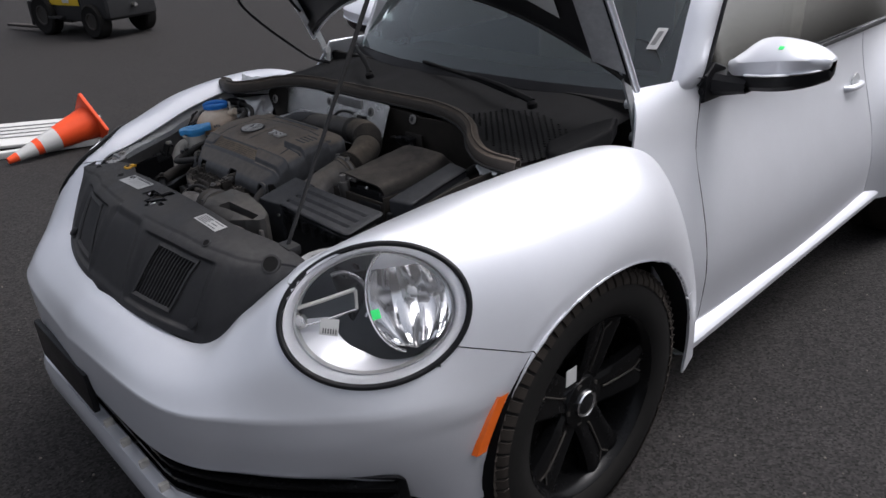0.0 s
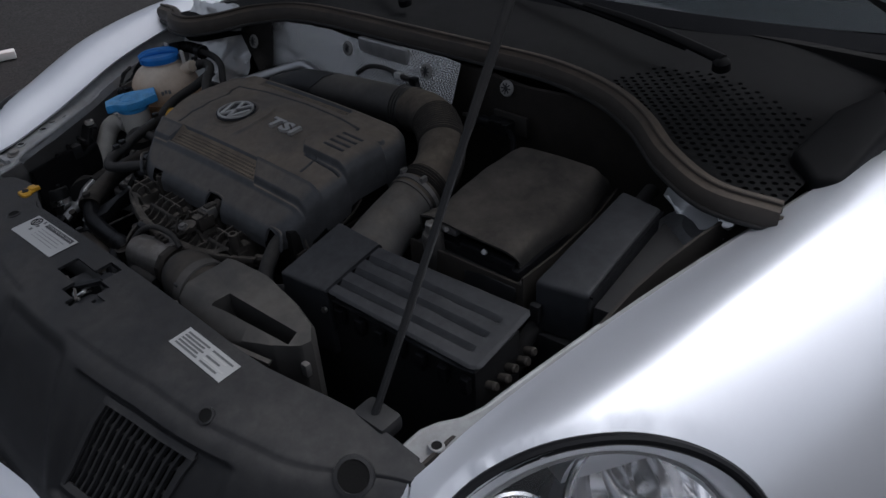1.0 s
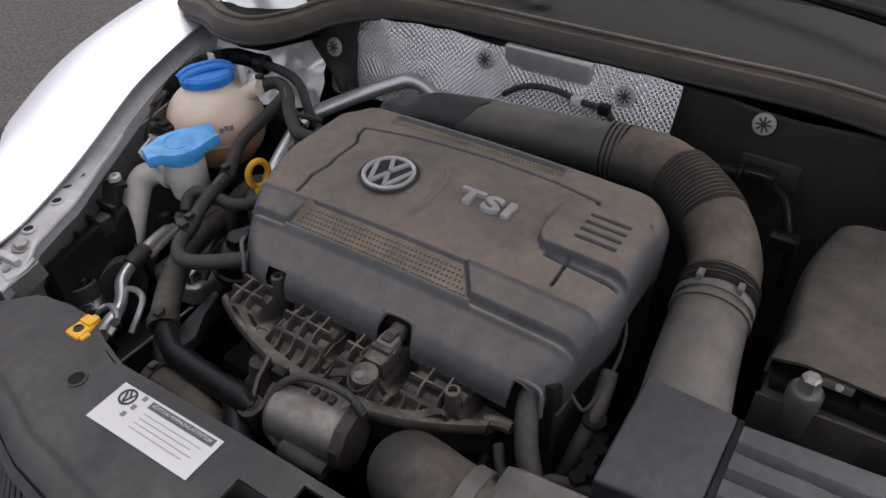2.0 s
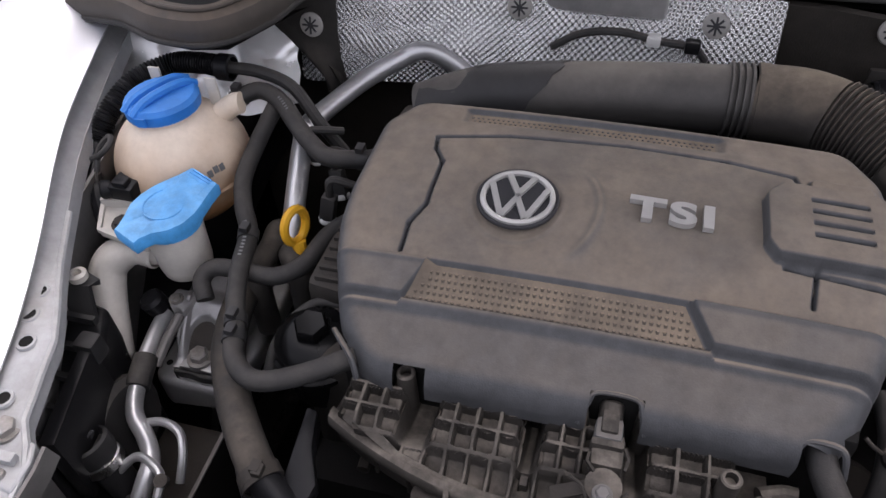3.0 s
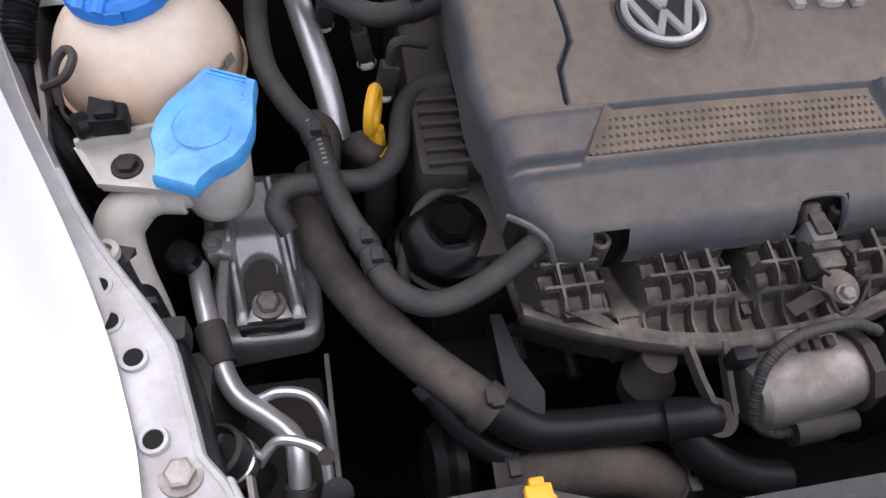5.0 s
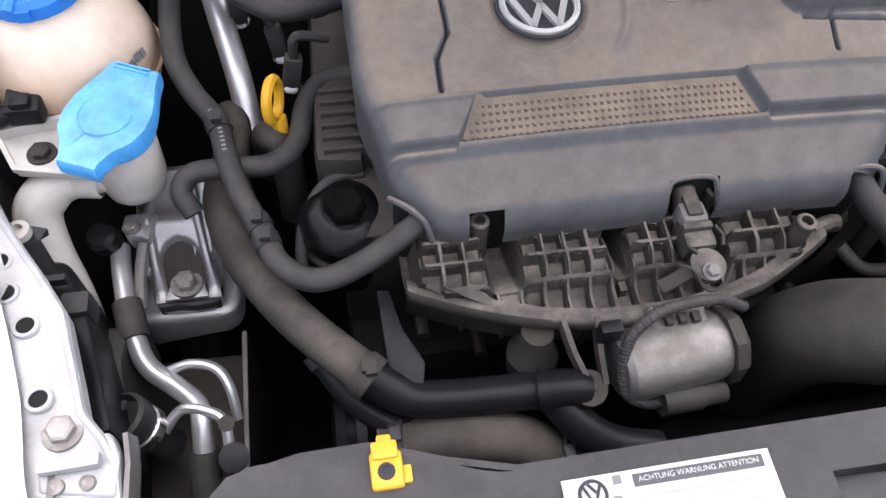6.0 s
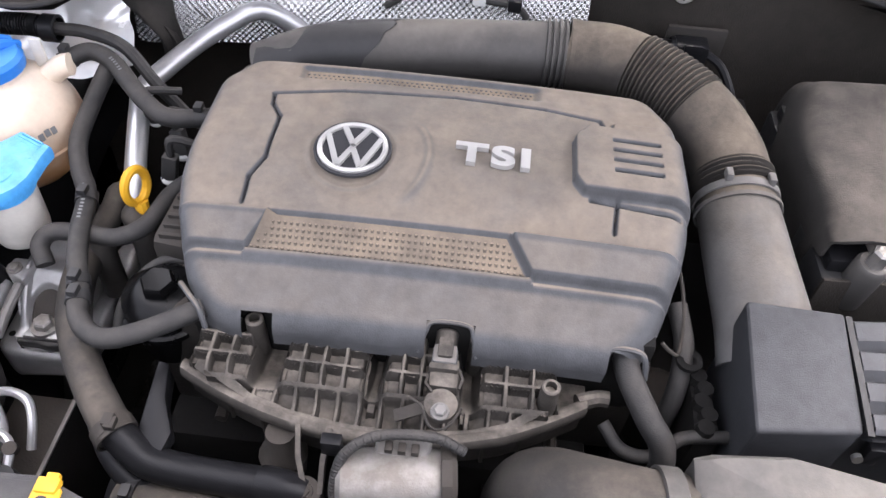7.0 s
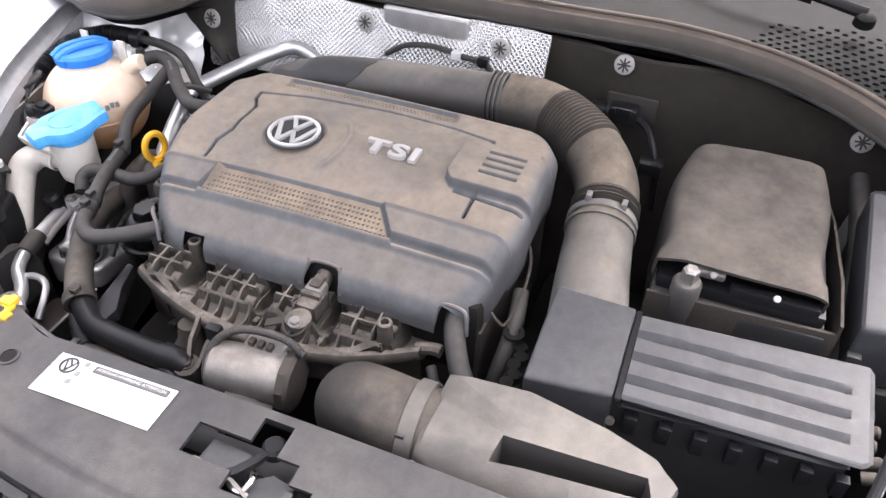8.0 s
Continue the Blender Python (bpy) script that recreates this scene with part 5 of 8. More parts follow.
# ---- front trim panel over the radiator ----
def front_panel():
    panel = thing("radiator_cover", "dusty black plastic radiator cover with two vents", "radiator cover", (MID, 0.28, 0.62))

    def rear_y(x):
        drop = 0.030 * ease(-x, 0.362, 0.402) + 0.055 * ease(-x, 0.385, 0.470)
        return 0.347 + 0.027 * ease(-x, 0.215, 0.30) + 0.028 * ease(x, 0.28, 0.46) - drop

    def at(x, t):
        """t: 0 at the rear edge, 1 at the front lip."""
        u = abs(x - MID) / 0.505
        front_y = 0.132 + 0.055 * min(1, u / 0.74) ** 2.2 + 0.155 * ease(u, 0.74, 1.06)
        front_z = 0.640 - 0.012 * min(1, u) + 0.145 * ease(u, 0.76, 1.02)
        crest = 0.815 - 0.030 * u * u
        span = max(0.012, rear_y(x) - front_y)
        k_in, k_up = min(1.0, span / 0.20), min(1.0, (crest - front_z) / 0.17)
        ridge = front_y + 0.085 * k_in
        net = [(front_y + span, crest), (ridge + 0.035 * k_in, crest - 0.006 * k_up), (ridge - 0.006 * k_in, crest - 0.032 * k_up), (front_y + 0.024 * k_in, front_z + 0.052 * k_up), (front_y, front_z)]
        s = min(3.999, t * 4)
        k, f = int(s), s - int(s)
        p = [(2 * net[0][0] - net[1][0], 2 * net[0][1] - net[1][1])] + net + [(2 * net[-1][0] - net[-2][0], 2 * net[-1][1] - net[-2][1])]
        y, z = [0.5 * (2 * b + (c - a) * f + (2 * a - 5 * b + 4 * c - d) * f * f + (3 * b - a - 3 * c + d) * f ** 3) for a, b, c, d in zip(p[k], p[k + 1], p[k + 2], p[k + 3])]
        d = abs(x - MID)
        # sunk fields round the vents, the middle channel and the line pressed along the ridge
        field = ease(t, 0.43, 0.47) * (1 - ease(t, 0.88, 0.93)) * ease(d, 0.105, 0.118) * (1 - ease(d, 0.335, 0.355))
        y += 0.007 * field
        z -= 0.004 * field
        z -= 0.010 * (1 - ease(d, 0.045 + 0.05 * t, 0.062 + 0.05 * t)) * ease(t, 0.33, 0.42) * (1 - ease(t, 0.80, 0.97))
        z -= 0.0035 * ease(t, 0.27, 0.295) * (1 - ease(t, 0.45, 0.7)) * ease(d, 0.05, 0.07)
        return Vector((x, y, z))

    LATCH_CUTS = ((-0.036, 0.020, 0.292, 0.322), (0.010, 0.036, 0.302, 0.341), (0.012, 0.058, 0.276, 0.312), (0.048, 0.078, 0.288, 0.298), (0.034, 0.050, 0.266, 0.284))
    nx, nt = 150, 72
    xs = [MID - 0.503 + 1.006 * i / nx for i in range(nx + 1)]
    ts = [j / nt for j in range(nt + 1)]

    def missing(x, y, t):
        d = abs(x - MID)
        if 0.165 - 0.12 * (t - 0.5) < d < 0.300 - 0.12 * (t - 0.5) and 0.50 < t < 0.80:
            return True                                   # vent openings
        y = at(x, t).y
        for x0, x1, y0, y1 in LATCH_CUTS:                 # stepped latch recess
            if x0 < x < x1 and y0 < y < y1:
                return True
        return False

    bmp = bmesh.new()
    made = {}

    def vert(i, j):
        if (i, j) not in made:
            made[i, j] = bmp.verts.new(at(xs[i], ts[j]))
        return made[i, j]
    for i in range(nx):
        for j in range(nt):
            if not missing((xs[i] + xs[i + 1]) / 2, 0, (ts[j] + ts[j + 1]) / 2):
                bmp.faces.new((vert(i, j), vert(i, j + 1), vert(i + 1, j + 1), vert(i + 1, j)))
    backed(bmp, 0.004, (0, -0.4, 1))
    part("cover_panel", bmp, TRIM, panel, sharp=40)
    # vent slats
    for side in (-1, 1):
        # backing sheet whose near-black stands in for shade behind the slats
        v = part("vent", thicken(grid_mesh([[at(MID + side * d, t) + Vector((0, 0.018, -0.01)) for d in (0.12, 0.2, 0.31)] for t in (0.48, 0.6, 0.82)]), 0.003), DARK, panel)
        for k in range(13):
            d = 0.171 + 0.0104 * k
            pts = [at(MID + side * (d - 0.12 * (t - 0.5)), t) + Vector((0, 0.005, -0.002)) for t in (0.49, 0.57, 0.65, 0.73, 0.81)]
            part("slat", strip(pts, 0.0045, 0.005, (0, -0.4, 0.9)), TRIM, v)
        for t in (0.575, 0.65, 0.725):
            part("slat", strip([at(MID + side * (d - 0.12 * (t - 0.5)), t) + Vector((0, 0.007, -0.003)) for d in (0.166, 0.23, 0.298)], 0.004, 0.004, (0, -0.4, 0.9)), TRIM, v)
        for line in ([at(MID + side * (0.165 - 0.12 * (t - 0.5)), t) for t in (0.49, 0.57, 0.65, 0.73, 0.81)], [at(MID + side * (0.300 - 0.12 * (t - 0.5)), t) for t in (0.49, 0.57, 0.65, 0.73, 0.81)],
                     [at(MID + side * d, 0.495) for d in (0.162, 0.21, 0.25, 0.303)], [at(MID + side * (d - 0.036), 0.805) for d in (0.162, 0.21, 0.25, 0.303)]):
            part("vent_frame", strip([p + Vector((0, -0.0005, 0.0)) for p in line], 0.009, 0.003, (0, -0.6, 0.8)), TRIM, v)
    # latch
    latch = part("latch", box(-0.044, 0.084, 0.262, 0.344, 0.742, 0.762, 0.003), SATIN, panel, "bonnet latch in its stepped recess")
    part("latch_plate", prism([(-0.030, 0.295), (0.004, 0.292), (0.012, 0.300), (0.010, 0.318), (-0.028, 0.320)], 0.762, 0.797, 0.003), AIRBOX, latch)
    part("latch_plate", prism([(0.020, 0.276), (0.054, 0.279), (0.056, 0.304), (0.034, 0.309), (0.022, 0.300)], 0.762, 0.796, 0.003), AIRBOX, latch)
    part("latch_spring", strip([(-0.030, 0.296, 0.798), (0.010, 0.288, 0.800), (0.028, 0.280, 0.799)], 0.003, 0.004), GREY_METAL, latch)
    part("latch_lever", strip([(-0.002, 0.288, 0.799), (0.010, 0.296, 0.802), (0.020, 0.309, 0.804), (0.025, 0.323, 0.803)], 0.007, 0.005), BLACK, latch)
    part("latch_hook", tube([(0.020, 0.302, 0.799), (0.025, 0.293, 0.804), (0.022, 0.285, 0.801)], 0.0026, 8, 6), STEEL, latch)
    part("latch_hook", tube([(0.006, 0.288, 0.798), (0.015, 0.283, 0.801), (0.026, 0.284, 0.798)], 0.0022, 8, 6), STEEL, latch)
    part("latch_knob", lathe([(0, 0), (0.010, 0), (0.010, 0.008), (0.0075, 0.011), (0, 0.011)], (0.026, 0.325, 0.799), (0, 0, 1), 18), BLACK, latch)
    # rear turned-down edge
    part("rear_lip", strip([at(x, 0.0) + Vector((0, 0.001, -0.016)) for x in xs[4::6]], 0.004, 0.016), TRIM, panel)
    for x, t, r in ((0.316, 0.26, 0.0075), (-0.235, 0.10, 0.0075), (0.478, 0.30, 0.016), (-0.395, 0.12, 0.006)):
        p = at(x, t)
        d = at(x + 0.01, t) - at(x - 0.01, t)
        e = at(x, t - 0.03) - at(x, t + 0.03)
        up = d.cross(e).normalized()
        p = p + up * (0.0035 if r > 0.01 else 0.0)
        rim = part("panel_hole", lathe([(r * 1.3, -0.002), (r * 1.25, 0.0012), (r, 0.0018), (r * 0.97, 0.0)], p, up, 24, caps=False), TRIM, panel)
        # dark disc on the uncut panel stands in for the hole's shade
        part("hole_shade_disc", lathe([(r, 0.0), (r, 0.0009), (0, 0.0009)], p, up, 24), DARK, rim)
    for x in (0.366, 2 * MID - 0.366):
        part("rubber_stop", lathe([(0, 0), (0.014, 0), (0.013, 0.006), (0.006, 0.009), (0, 0.009)], at(x, 0.83), (0, -0.6, 0.8), 18), BLACK, panel)
    part("prop_foot", box(0.425, 0.47, 0.372, 0.402, 0.775, 0.797, 0.006), SATIN, panel, "bonnet prop socket")

    # printed labels
    def top_z(x, y):
        lo, hi = 0.0, 0.6
        for _ in range(24):
            mid = (lo + hi) / 2
            lo, hi = (mid, hi) if at(x, mid).y > y else (lo, mid)
        return at(x, lo).z + 0.0008

    def flat(x0, x1, y0, y1, lift, nx, ny):
        return backed(grid_mesh([[Vector((x0 + (x1 - x0) * i / nx, y0 + (y1 - y0) * j / ny, top_z(x0 + (x1 - x0) * i / nx, y0 + (y1 - y0) * j / ny) + lift)) for i in range(nx + 1)] for j in range(ny + 1)]), 0.0003)

    def label(x0, x1, y0, y1, name, text_label):
        return part(name, flat(x0, x1, y0, y1, 0.0006, 16, 8), WHITE, panel, text_label)

    def bar(sheet, x0, x1, y0, y1, mat, lift=0.0012):
        part("print_bar", flat(x0, x1, y0, y1, lift, 6, 2), mat, sheet)

    one = label(-0.192, -0.071, 0.296, 0.337, "warning_label", "white printed warning label")
    bar(one, -0.152, -0.076, 0.3275, 0.3345, BAND_PRINT)
    word = lettering("ACHTUNG WARNUNG ATTENTION", 0.0043, 0.0, Matrix.Translation((-0.114, 0.3312, 0)))
    for v in word.verts:
        v.co.z = top_z(v.co.x, v.co.y) + 0.0018
    tagged(part("warning_words", word, WHITE, one), kind="stuff")
    for k in range(4):
        bar(one, -0.150, -0.082 - 0.006 * (k % 2), 0.3215 - 0.005 * k, 0.3225 - 0.005 * k, LIGHT_PRINT)
    ring_m = part("round_mark", lathe([(0.0085, 0), (0.0085, 0.0006), (0.0066, 0.0006), (0.0066, 0)], (-0.176, 0.327, top_z(-0.176, 0.327) + 0.0008), (0, 0, 1), 28, caps=False), INK, one)
    for dx, dy, ex, ey in ((-0.005, 0.005, 0.0, -0.006), (0.0, -0.006, 0.005, 0.005), (-0.002, 0.006, 0.002, 0.001)):
        part("mark_bar", strip([(-0.176 + dx, 0.327 + dy, top_z(-0.176, 0.327) + 0.0012), (-0.176 + ex, 0.327 + ey, top_z(-0.176, 0.327) + 0.0012)], 0.0016, 0.0003), INK, ring_m)
    for k, (dx, dy) in enumerate(((-0.161, 0.333), (-0.163, 0.322), (-0.165, 0.313))):
        bar(one, dx - 0.0024, dx + 0.0024, dy - 0.0024, dy + 0.0024, GREY)
    two = label(0.200, 0.294, 0.306, 0.335, "data_label", "small white printed data label")
    for k in range(5):
        bar(two, 0.206, 0.246 - 0.004 * (k % 2), 0.328 - 0.0045 * k, 0.3305 - 0.0045 * k, GREY)
        bar(two, 0.252, 0.288 - 0.006 * (k % 3), 0.328 - 0.0045 * k, 0.3305 - 0.0045 * k, BOARD if k % 2 else GREY)
    return panel


front_panel()

# radiator support seen behind the cover
rad = thing("radiator_pack", "black radiator pack behind the cover", "radiator", (MID, 0.38, 0.3))
part("support_beam", box(-0.42, 0.46, 0.318, 0.345, 0.66, 0.765, 0.008), SATIN, rad)
part("fan_shroud", box(-0.40, 0.42, 0.335, 0.362, 0.32, 0.66, 0.01), BLACK, rad)
tag_y = thing("yellow_clip", "yellow plastic clip on the radiator cover", "clip", (-0.285, 0.362, 0.80))
part("tab", box(-0.2955, -0.2770, 0.3480, 0.3690, 0.8010, 0.8075, 0.0025, 3), YELLOW, tag_y)
part("tab_top", box(-0.2940, -0.2790, 0.3640, 0.3745, 0.8030, 0.8100, 0.002), YELLOW, tag_y)
part("tab_finger", box(-0.2905, -0.2820, 0.3740, 0.3785, 0.8020, 0.8080, 0.0015), YELLOW, tag_y)
part("wing_tab", box(-0.2770, -0.2725, 0.3500, 0.3600, 0.8015, 0.8065, 0.001), YELLOW, tag_y)
part("eye_hole", lathe([(0.0052, 0), (0.0046, 0.0016), (0.0030, 0.0016), (0.0030, 0.0004), (0, 0.0004)], (-0.2865, 0.3575, 0.8072), (0, 0, 1), 16), INK, tag_y)


# ---- engine cover ----


def cover_top(x, y):
    """Height of the cover's moulded top."""
    z = 0.8690 - 0.016 * ease(y, 0.66, 0.590) - 0.009 * ease(y, 0.735, 0.785) - 0.005 * ((x + 0.065) / 0.2) ** 2
    if y < 0.594:          # the front rolls down in two slopes
        k = 0.594 - y
        z -= 0.70 * min(k, 0.028) * ease(k, 0.0, 0.006)
        if y < 0.566:
            z -= 0.003 * ease(y, 0.566, 0.558) + 0.80 * (0.566 - y)
    return z


def seg_distance(p, a, b):
    ab = b - a
    t = max(0.0, min(1.0, (p - a).dot(ab) / ab.length_squared))
    return (p - a - ab * t).length


def engine_cover():
    cover = thing("engine_cover", "dust-coated dark plastic engine cover with silver lettering", "engine cover", (-0.066, 0.64, 0.78))
    x0, x1, y0, y1, step = -0.2785, 0.1445, 0.5215, 0.7785, 0.0011
    seams = [[(-0.2215, 0.7215), (-0.219, 0.706), (-0.209, 0.690), (-0.209, 0.640), (-0.219, 0.622), (-0.219, 0.598)],
             [(-0.2215, 0.7215), (-0.16, 0.7325), (-0.06, 0.7385), (0.02, 0.736), (0.070, 0.729), (0.076, 0.714)],
             [(0.082, 0.634), (0.080, 0.606)], [(0.060, 0.632), (0.134, 0.628)]]
    seams = [[Vector((*q, 0)) for q in line] for line in seams]
    corner = 0.045

    def edge(x, y):
        """Distance inside the outline (plus) and the way out."""
        cx, cy = (x0 + x1) / 2, (y0 + y1) / 2
        wide = 0.019 * ease(y, 0.63, 0.54)
        hx, hy = (x1 - x0) / 2 - wide, (y1 - y0) / 2
        qx, qy = abs(x - cx) - (hx - corner), abs(y - cy) - (hy - corner)
        sx, sy = math.copysign(1, x - cx), math.copysign(1, y - cy)
        if qx > 0 and qy > 0:
            d = math.hypot(qx, qy)
            return corner - d, sx * qx / d, sy * qy / d
        if qx > qy:
            return corner - qx, sx, 0.0
        return corner - qy, 0.0, sy

    def shape(x, y):
        z = cover_top(x, y)
        p = Vector((x, y, 0))
        # blocks beside the front insert and at its ends
        left = 0.0 if y > 0.595 or y < 0.566 else 1.0
        lx = -0.211 + 0.017 * (y - 0.567) / 0.026
        rx = 0.017 - 0.020 * (y - 0.567) / 0.026
        if 0.5665 < y < 0.594:
            inside = ease(x, lx - 0.0012, lx + 0.0012) * (1 - ease(x, rx - 0.0012, rx + 0.0012))
            up = ease(y, 0.5665, 0.5695) * (1 - ease(y, 0.5915, 0.594))
            z -= 0.004 * inside * up
            z += 0.006 * (1 - inside) * up * (1 if x > 0 else 0.5)
        if 0.552 < y < 0.5665:
            z -= 0.0028 * math.exp(-((y - 0.5655) / 0.0016) ** 2) * (1 if (x < lx or x > rx) else 0.0)
        # rear insert
        if 0.7490 < y < 0.7680 and -0.215 < x < 0.03:
            z -= 0.004 * ease(x, -0.208, -0.200) * (1 - ease(x, 0.010, 0.020)) * ease(y, 0.7490, 0.7515) * (1 - ease(y, 0.7650, 0.7680))
        # rear ridge
        z += 0.004 * math.exp(-((y - 0.771) / 0.005) ** 2) + 0.003 * ease(y, 0.752, 0.766)
        # badge dish
        d = math.hypot(x + 0.139, y - 0.6565)
        z -= 0.003 * (1 - ease(d, 0.034, 0.050)) - 0.0015 * math.exp(-((d - 0.0365) / 0.003) ** 2)
        swoosh = math.exp(-((math.hypot(x + 0.137, y - 0.655) - 0.062) / 0.004) ** 2) * ease(x, -0.115, -0.09) * ease(0.05 - abs(y - 0.655), 0, 0.02)
        z += 0.003 * swoosh
        # raised pod with slots
        if x > 0.035 and 0.62 < y < 0.73:
            px = 0.044 + 0.012 * ease(abs(y - 0.67), 0.022, 0.042)
            pod = ease(x, px, px + 0.0028) * ease(y, 0.634, 0.637) * (1 - ease(y, 0.709, 0.712))
            z += 0.0105 * pod
            for k in range(4):
                ys = 0.656 + 0.0125 * k
                if abs(y - ys) < 0.004 and 0.078 < x < 0.118:
                    z -= 0.006 * math.exp(-((y - ys) / 0.0016) ** 2)
            if math.hypot(max(0, abs(x - 0.105) - 0.018), y - 0.720) < 0.009:
                z += 0.004 * ease(0.009 - math.hypot(max(0, abs(x - 0.105) - 0.018), y - 0.720), 0, 0.004)
        for line in seams:
            for a, b in zip(line, line[1:]):
                dist = seg_distance(p, a, b)
                if dist < 0.005:
                    z -= 0.0050 * math.exp(-(dist / 0.0013) ** 2)
        return z

    def notch(x, y):
        if y > 0.545:
            return False
        return (-0.060 < x < -0.022 and y < 0.534) or (0.085 < x < 0.112 and y < 0.530) or (-0.207 < x < -0.183 and y < 0.529)

    nx, ny = int((x1 - x0 + 0.03) / step), int((y1 - y0 + 0.03) / step)
    bmc = bmesh.new()
    made = {}
    for i in range(nx + 1):
        for j in range(ny + 1):
            x, y = x0 - 0.015 + i * step, y0 - 0.015 + j * step
            d, ox, oy = edge(x, y)
            if d < -0.0145:
                continue
            if notch(x, y):
                continue
            r = 0.012 + 0.011 * max(0.0, ox) + 0.004 * max(0.0, -ox)
            if d >= 0:
                z = shape(x, y) - (r - math.sqrt(max(0, r * r - (r - d) ** 2)) if d < r else 0)
                made[i, j] = bmc.verts.new((x, y, z))
            else:
                xe, ye = x + ox * d, y + oy * d
                depth = 3.2 if oy > -0.5 else 0.9
                made[i, j] = bmc.verts.new((xe - ox * 0.1 * d * -1, ye, shape(xe, ye) - r + d * depth))
    for i in range(nx):
        for j in range(ny):
            keys = [(i, j), (i + 1, j), (i + 1, j + 1), (i, j + 1)]
            if all(k in made for k in keys):
                bmc.faces.new([made[k] for k in keys])
    bmesh.ops.recalc_face_normals(bmc, faces=bmc.faces)
    skin = part("cover_skin", bmc, COVER, cover, sharp=60)
    # raised lip round the front notch
    lip = [(-0.066, 0.5225, 0.780), (-0.061, 0.5300, 0.7965), (-0.055, 0.5360, 0.8040), (-0.028, 0.5360, 0.8040), (-0.022, 0.5300, 0.7965), (-0.019, 0.5225, 0.780)]
    part("notch_lip", tube(lip, 0.0024, 8, 4), COVER, cover)
    for pts in ([(0.082, 0.5235, 0.778), (0.084, 0.5310, 0.794), (0.090, 0.5340, 0.799), (0.108, 0.5340, 0.797), (0.114, 0.5300, 0.792), (0.117, 0.5235, 0.775)],
                [(-0.262, 0.548, 0.800), (-0.25, 0.534, 0.806), (-0.24, 0.525, 0.800), (-0.235, 0.518, 0.785)]):
        part("notch_lip", tube(pts, 0.0024, 8, 4), COVER, cover)
    # filler block; its colour carries the shade under the cover
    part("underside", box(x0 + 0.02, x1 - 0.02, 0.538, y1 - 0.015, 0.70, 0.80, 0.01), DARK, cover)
    # the two dimpled inserts: rows of small studs
    for name, xa, xb, ya, yb, pitch, size in (("front_insert", -0.206, 0.010, 0.5700, 0.5912, 0.0050, 0.0020), ("rear_insert", -0.199, 0.010, 0.7530, 0.7645, 0.0046, 0.0016)):
        studs = bmesh.new()
        row, y = 0, ya
        while y < yb:
            x = xa + (pitch / 2 if row % 2 else 0) - (y - ya) * -0.55 * (1 if name == "front_insert" else 0)
            end = xb - (y - ya) * (0.75 if name == "front_insert" else 0)
            while x < end:
                z = shape(x, y)
                top = [studs.verts.new((x + size * 0.6 * math.cos(k * math.pi / 3), y + size * 0.6 * math.sin(k * math.pi / 3), z + size * 0.75)) for k in range(6)]
                low = [studs.verts.new((x + size * math.cos(k * math.pi / 3), y + size * math.sin(k * math.pi / 3), z - 0.0008)) for k in range(6)]
                studs.faces.new(top)
                for k in range(6):
                    studs.faces.new((low[k], low[(k + 1) % 6], top[(k + 1) % 6], top[k]))
                x += pitch
            y += pitch * 0.87
            row += 1
        sheet = []
        for j in range(5):
            y = ya - 0.001 + (yb - ya + 0.001) * j / 4
            xa_, xb_ = (xa - 0.002 + (y - ya) * 0.55, xb + 0.001 - (y - ya) * 0.75) if name == "front_insert" else (xa, xb)
            sheet.append([Vector((xa_ + (xb_ - xa_) * i / 24, y, shape(xa_ + (xb_ - xa_) * i / 24, y) + 0.0005)) for i in range(25)])
        plate = part(name, backed(grid_mesh(sheet), 0.001), INSERT, cover, "tan dust-filled studded insert")
        tagged(part("studs", studs, INSERT if name == "front_insert" else COVER, plate, sharp=30), kind="stuff")
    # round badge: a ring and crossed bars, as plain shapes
    bx, by = -0.139, 0.6565
    bz = shape(bx, by) + 0.0005
    tilt = Matrix.Translation((bx, by, bz)) @ Matrix.Rotation(radians(3), 4, "X")
    badge = part("badge", moved(lathe([(0, 0), (0.0325, 0), (0.0325, 0.0025), (0.031, 0.003), (0.029, 0.002), (0, 0.0016)], sides=48), tilt), INK, cover, "round silver badge on black ground")
    part("badge_ring", moved(lathe([(0.0250, 0.0015), (0.0252, 0.0044), (0.0272, 0.0054), (0.0294, 0.0044), (0.0297, 0.0015)], sides=48, caps=False), tilt), EMBLEM, badge)
    for a, b in (((-0.0225, 0.0120), (-0.0095, -0.0225)), ((-0.0095, -0.0225), (0.0, -0.0010)), ((0.0, -0.0010), (0.0095, -0.0225)), ((0.0095, -0.0225), (0.0225, 0.0120)), ((-0.0105, 0.0232), (0.0, 0.0030)), ((0.0, 0.0030), (0.0105, 0.0232))):
        part("badge_bar", moved(strip([(a[0], a[1], 0.0018), (b[0], b[1], 0.0018)], 0.0048, 0.003), tilt), EMBLEM, badge)
    word = lettering("TSI", 0.033, 0.0024, Matrix.Translation((-0.0215, 0.6595, shape(-0.02, 0.66) + 0.0028)) @ Matrix.Rotation(radians(2.5), 4, "X") @ Matrix.Rotation(radians(-1), 4, "Z") @ Matrix.Diagonal((1.28, 0.92, 1, 1)), 0.0014, 1.18)
    part("raised_letters", word, EMBLEM, cover, "raised silver letters")
    return cover


engine_cover()

# wire loop at the cover's corner
loop = thing("wire_clip", "bent steel wire clip beside the engine cover", "clip", (0.145, 0.60, 0.78))
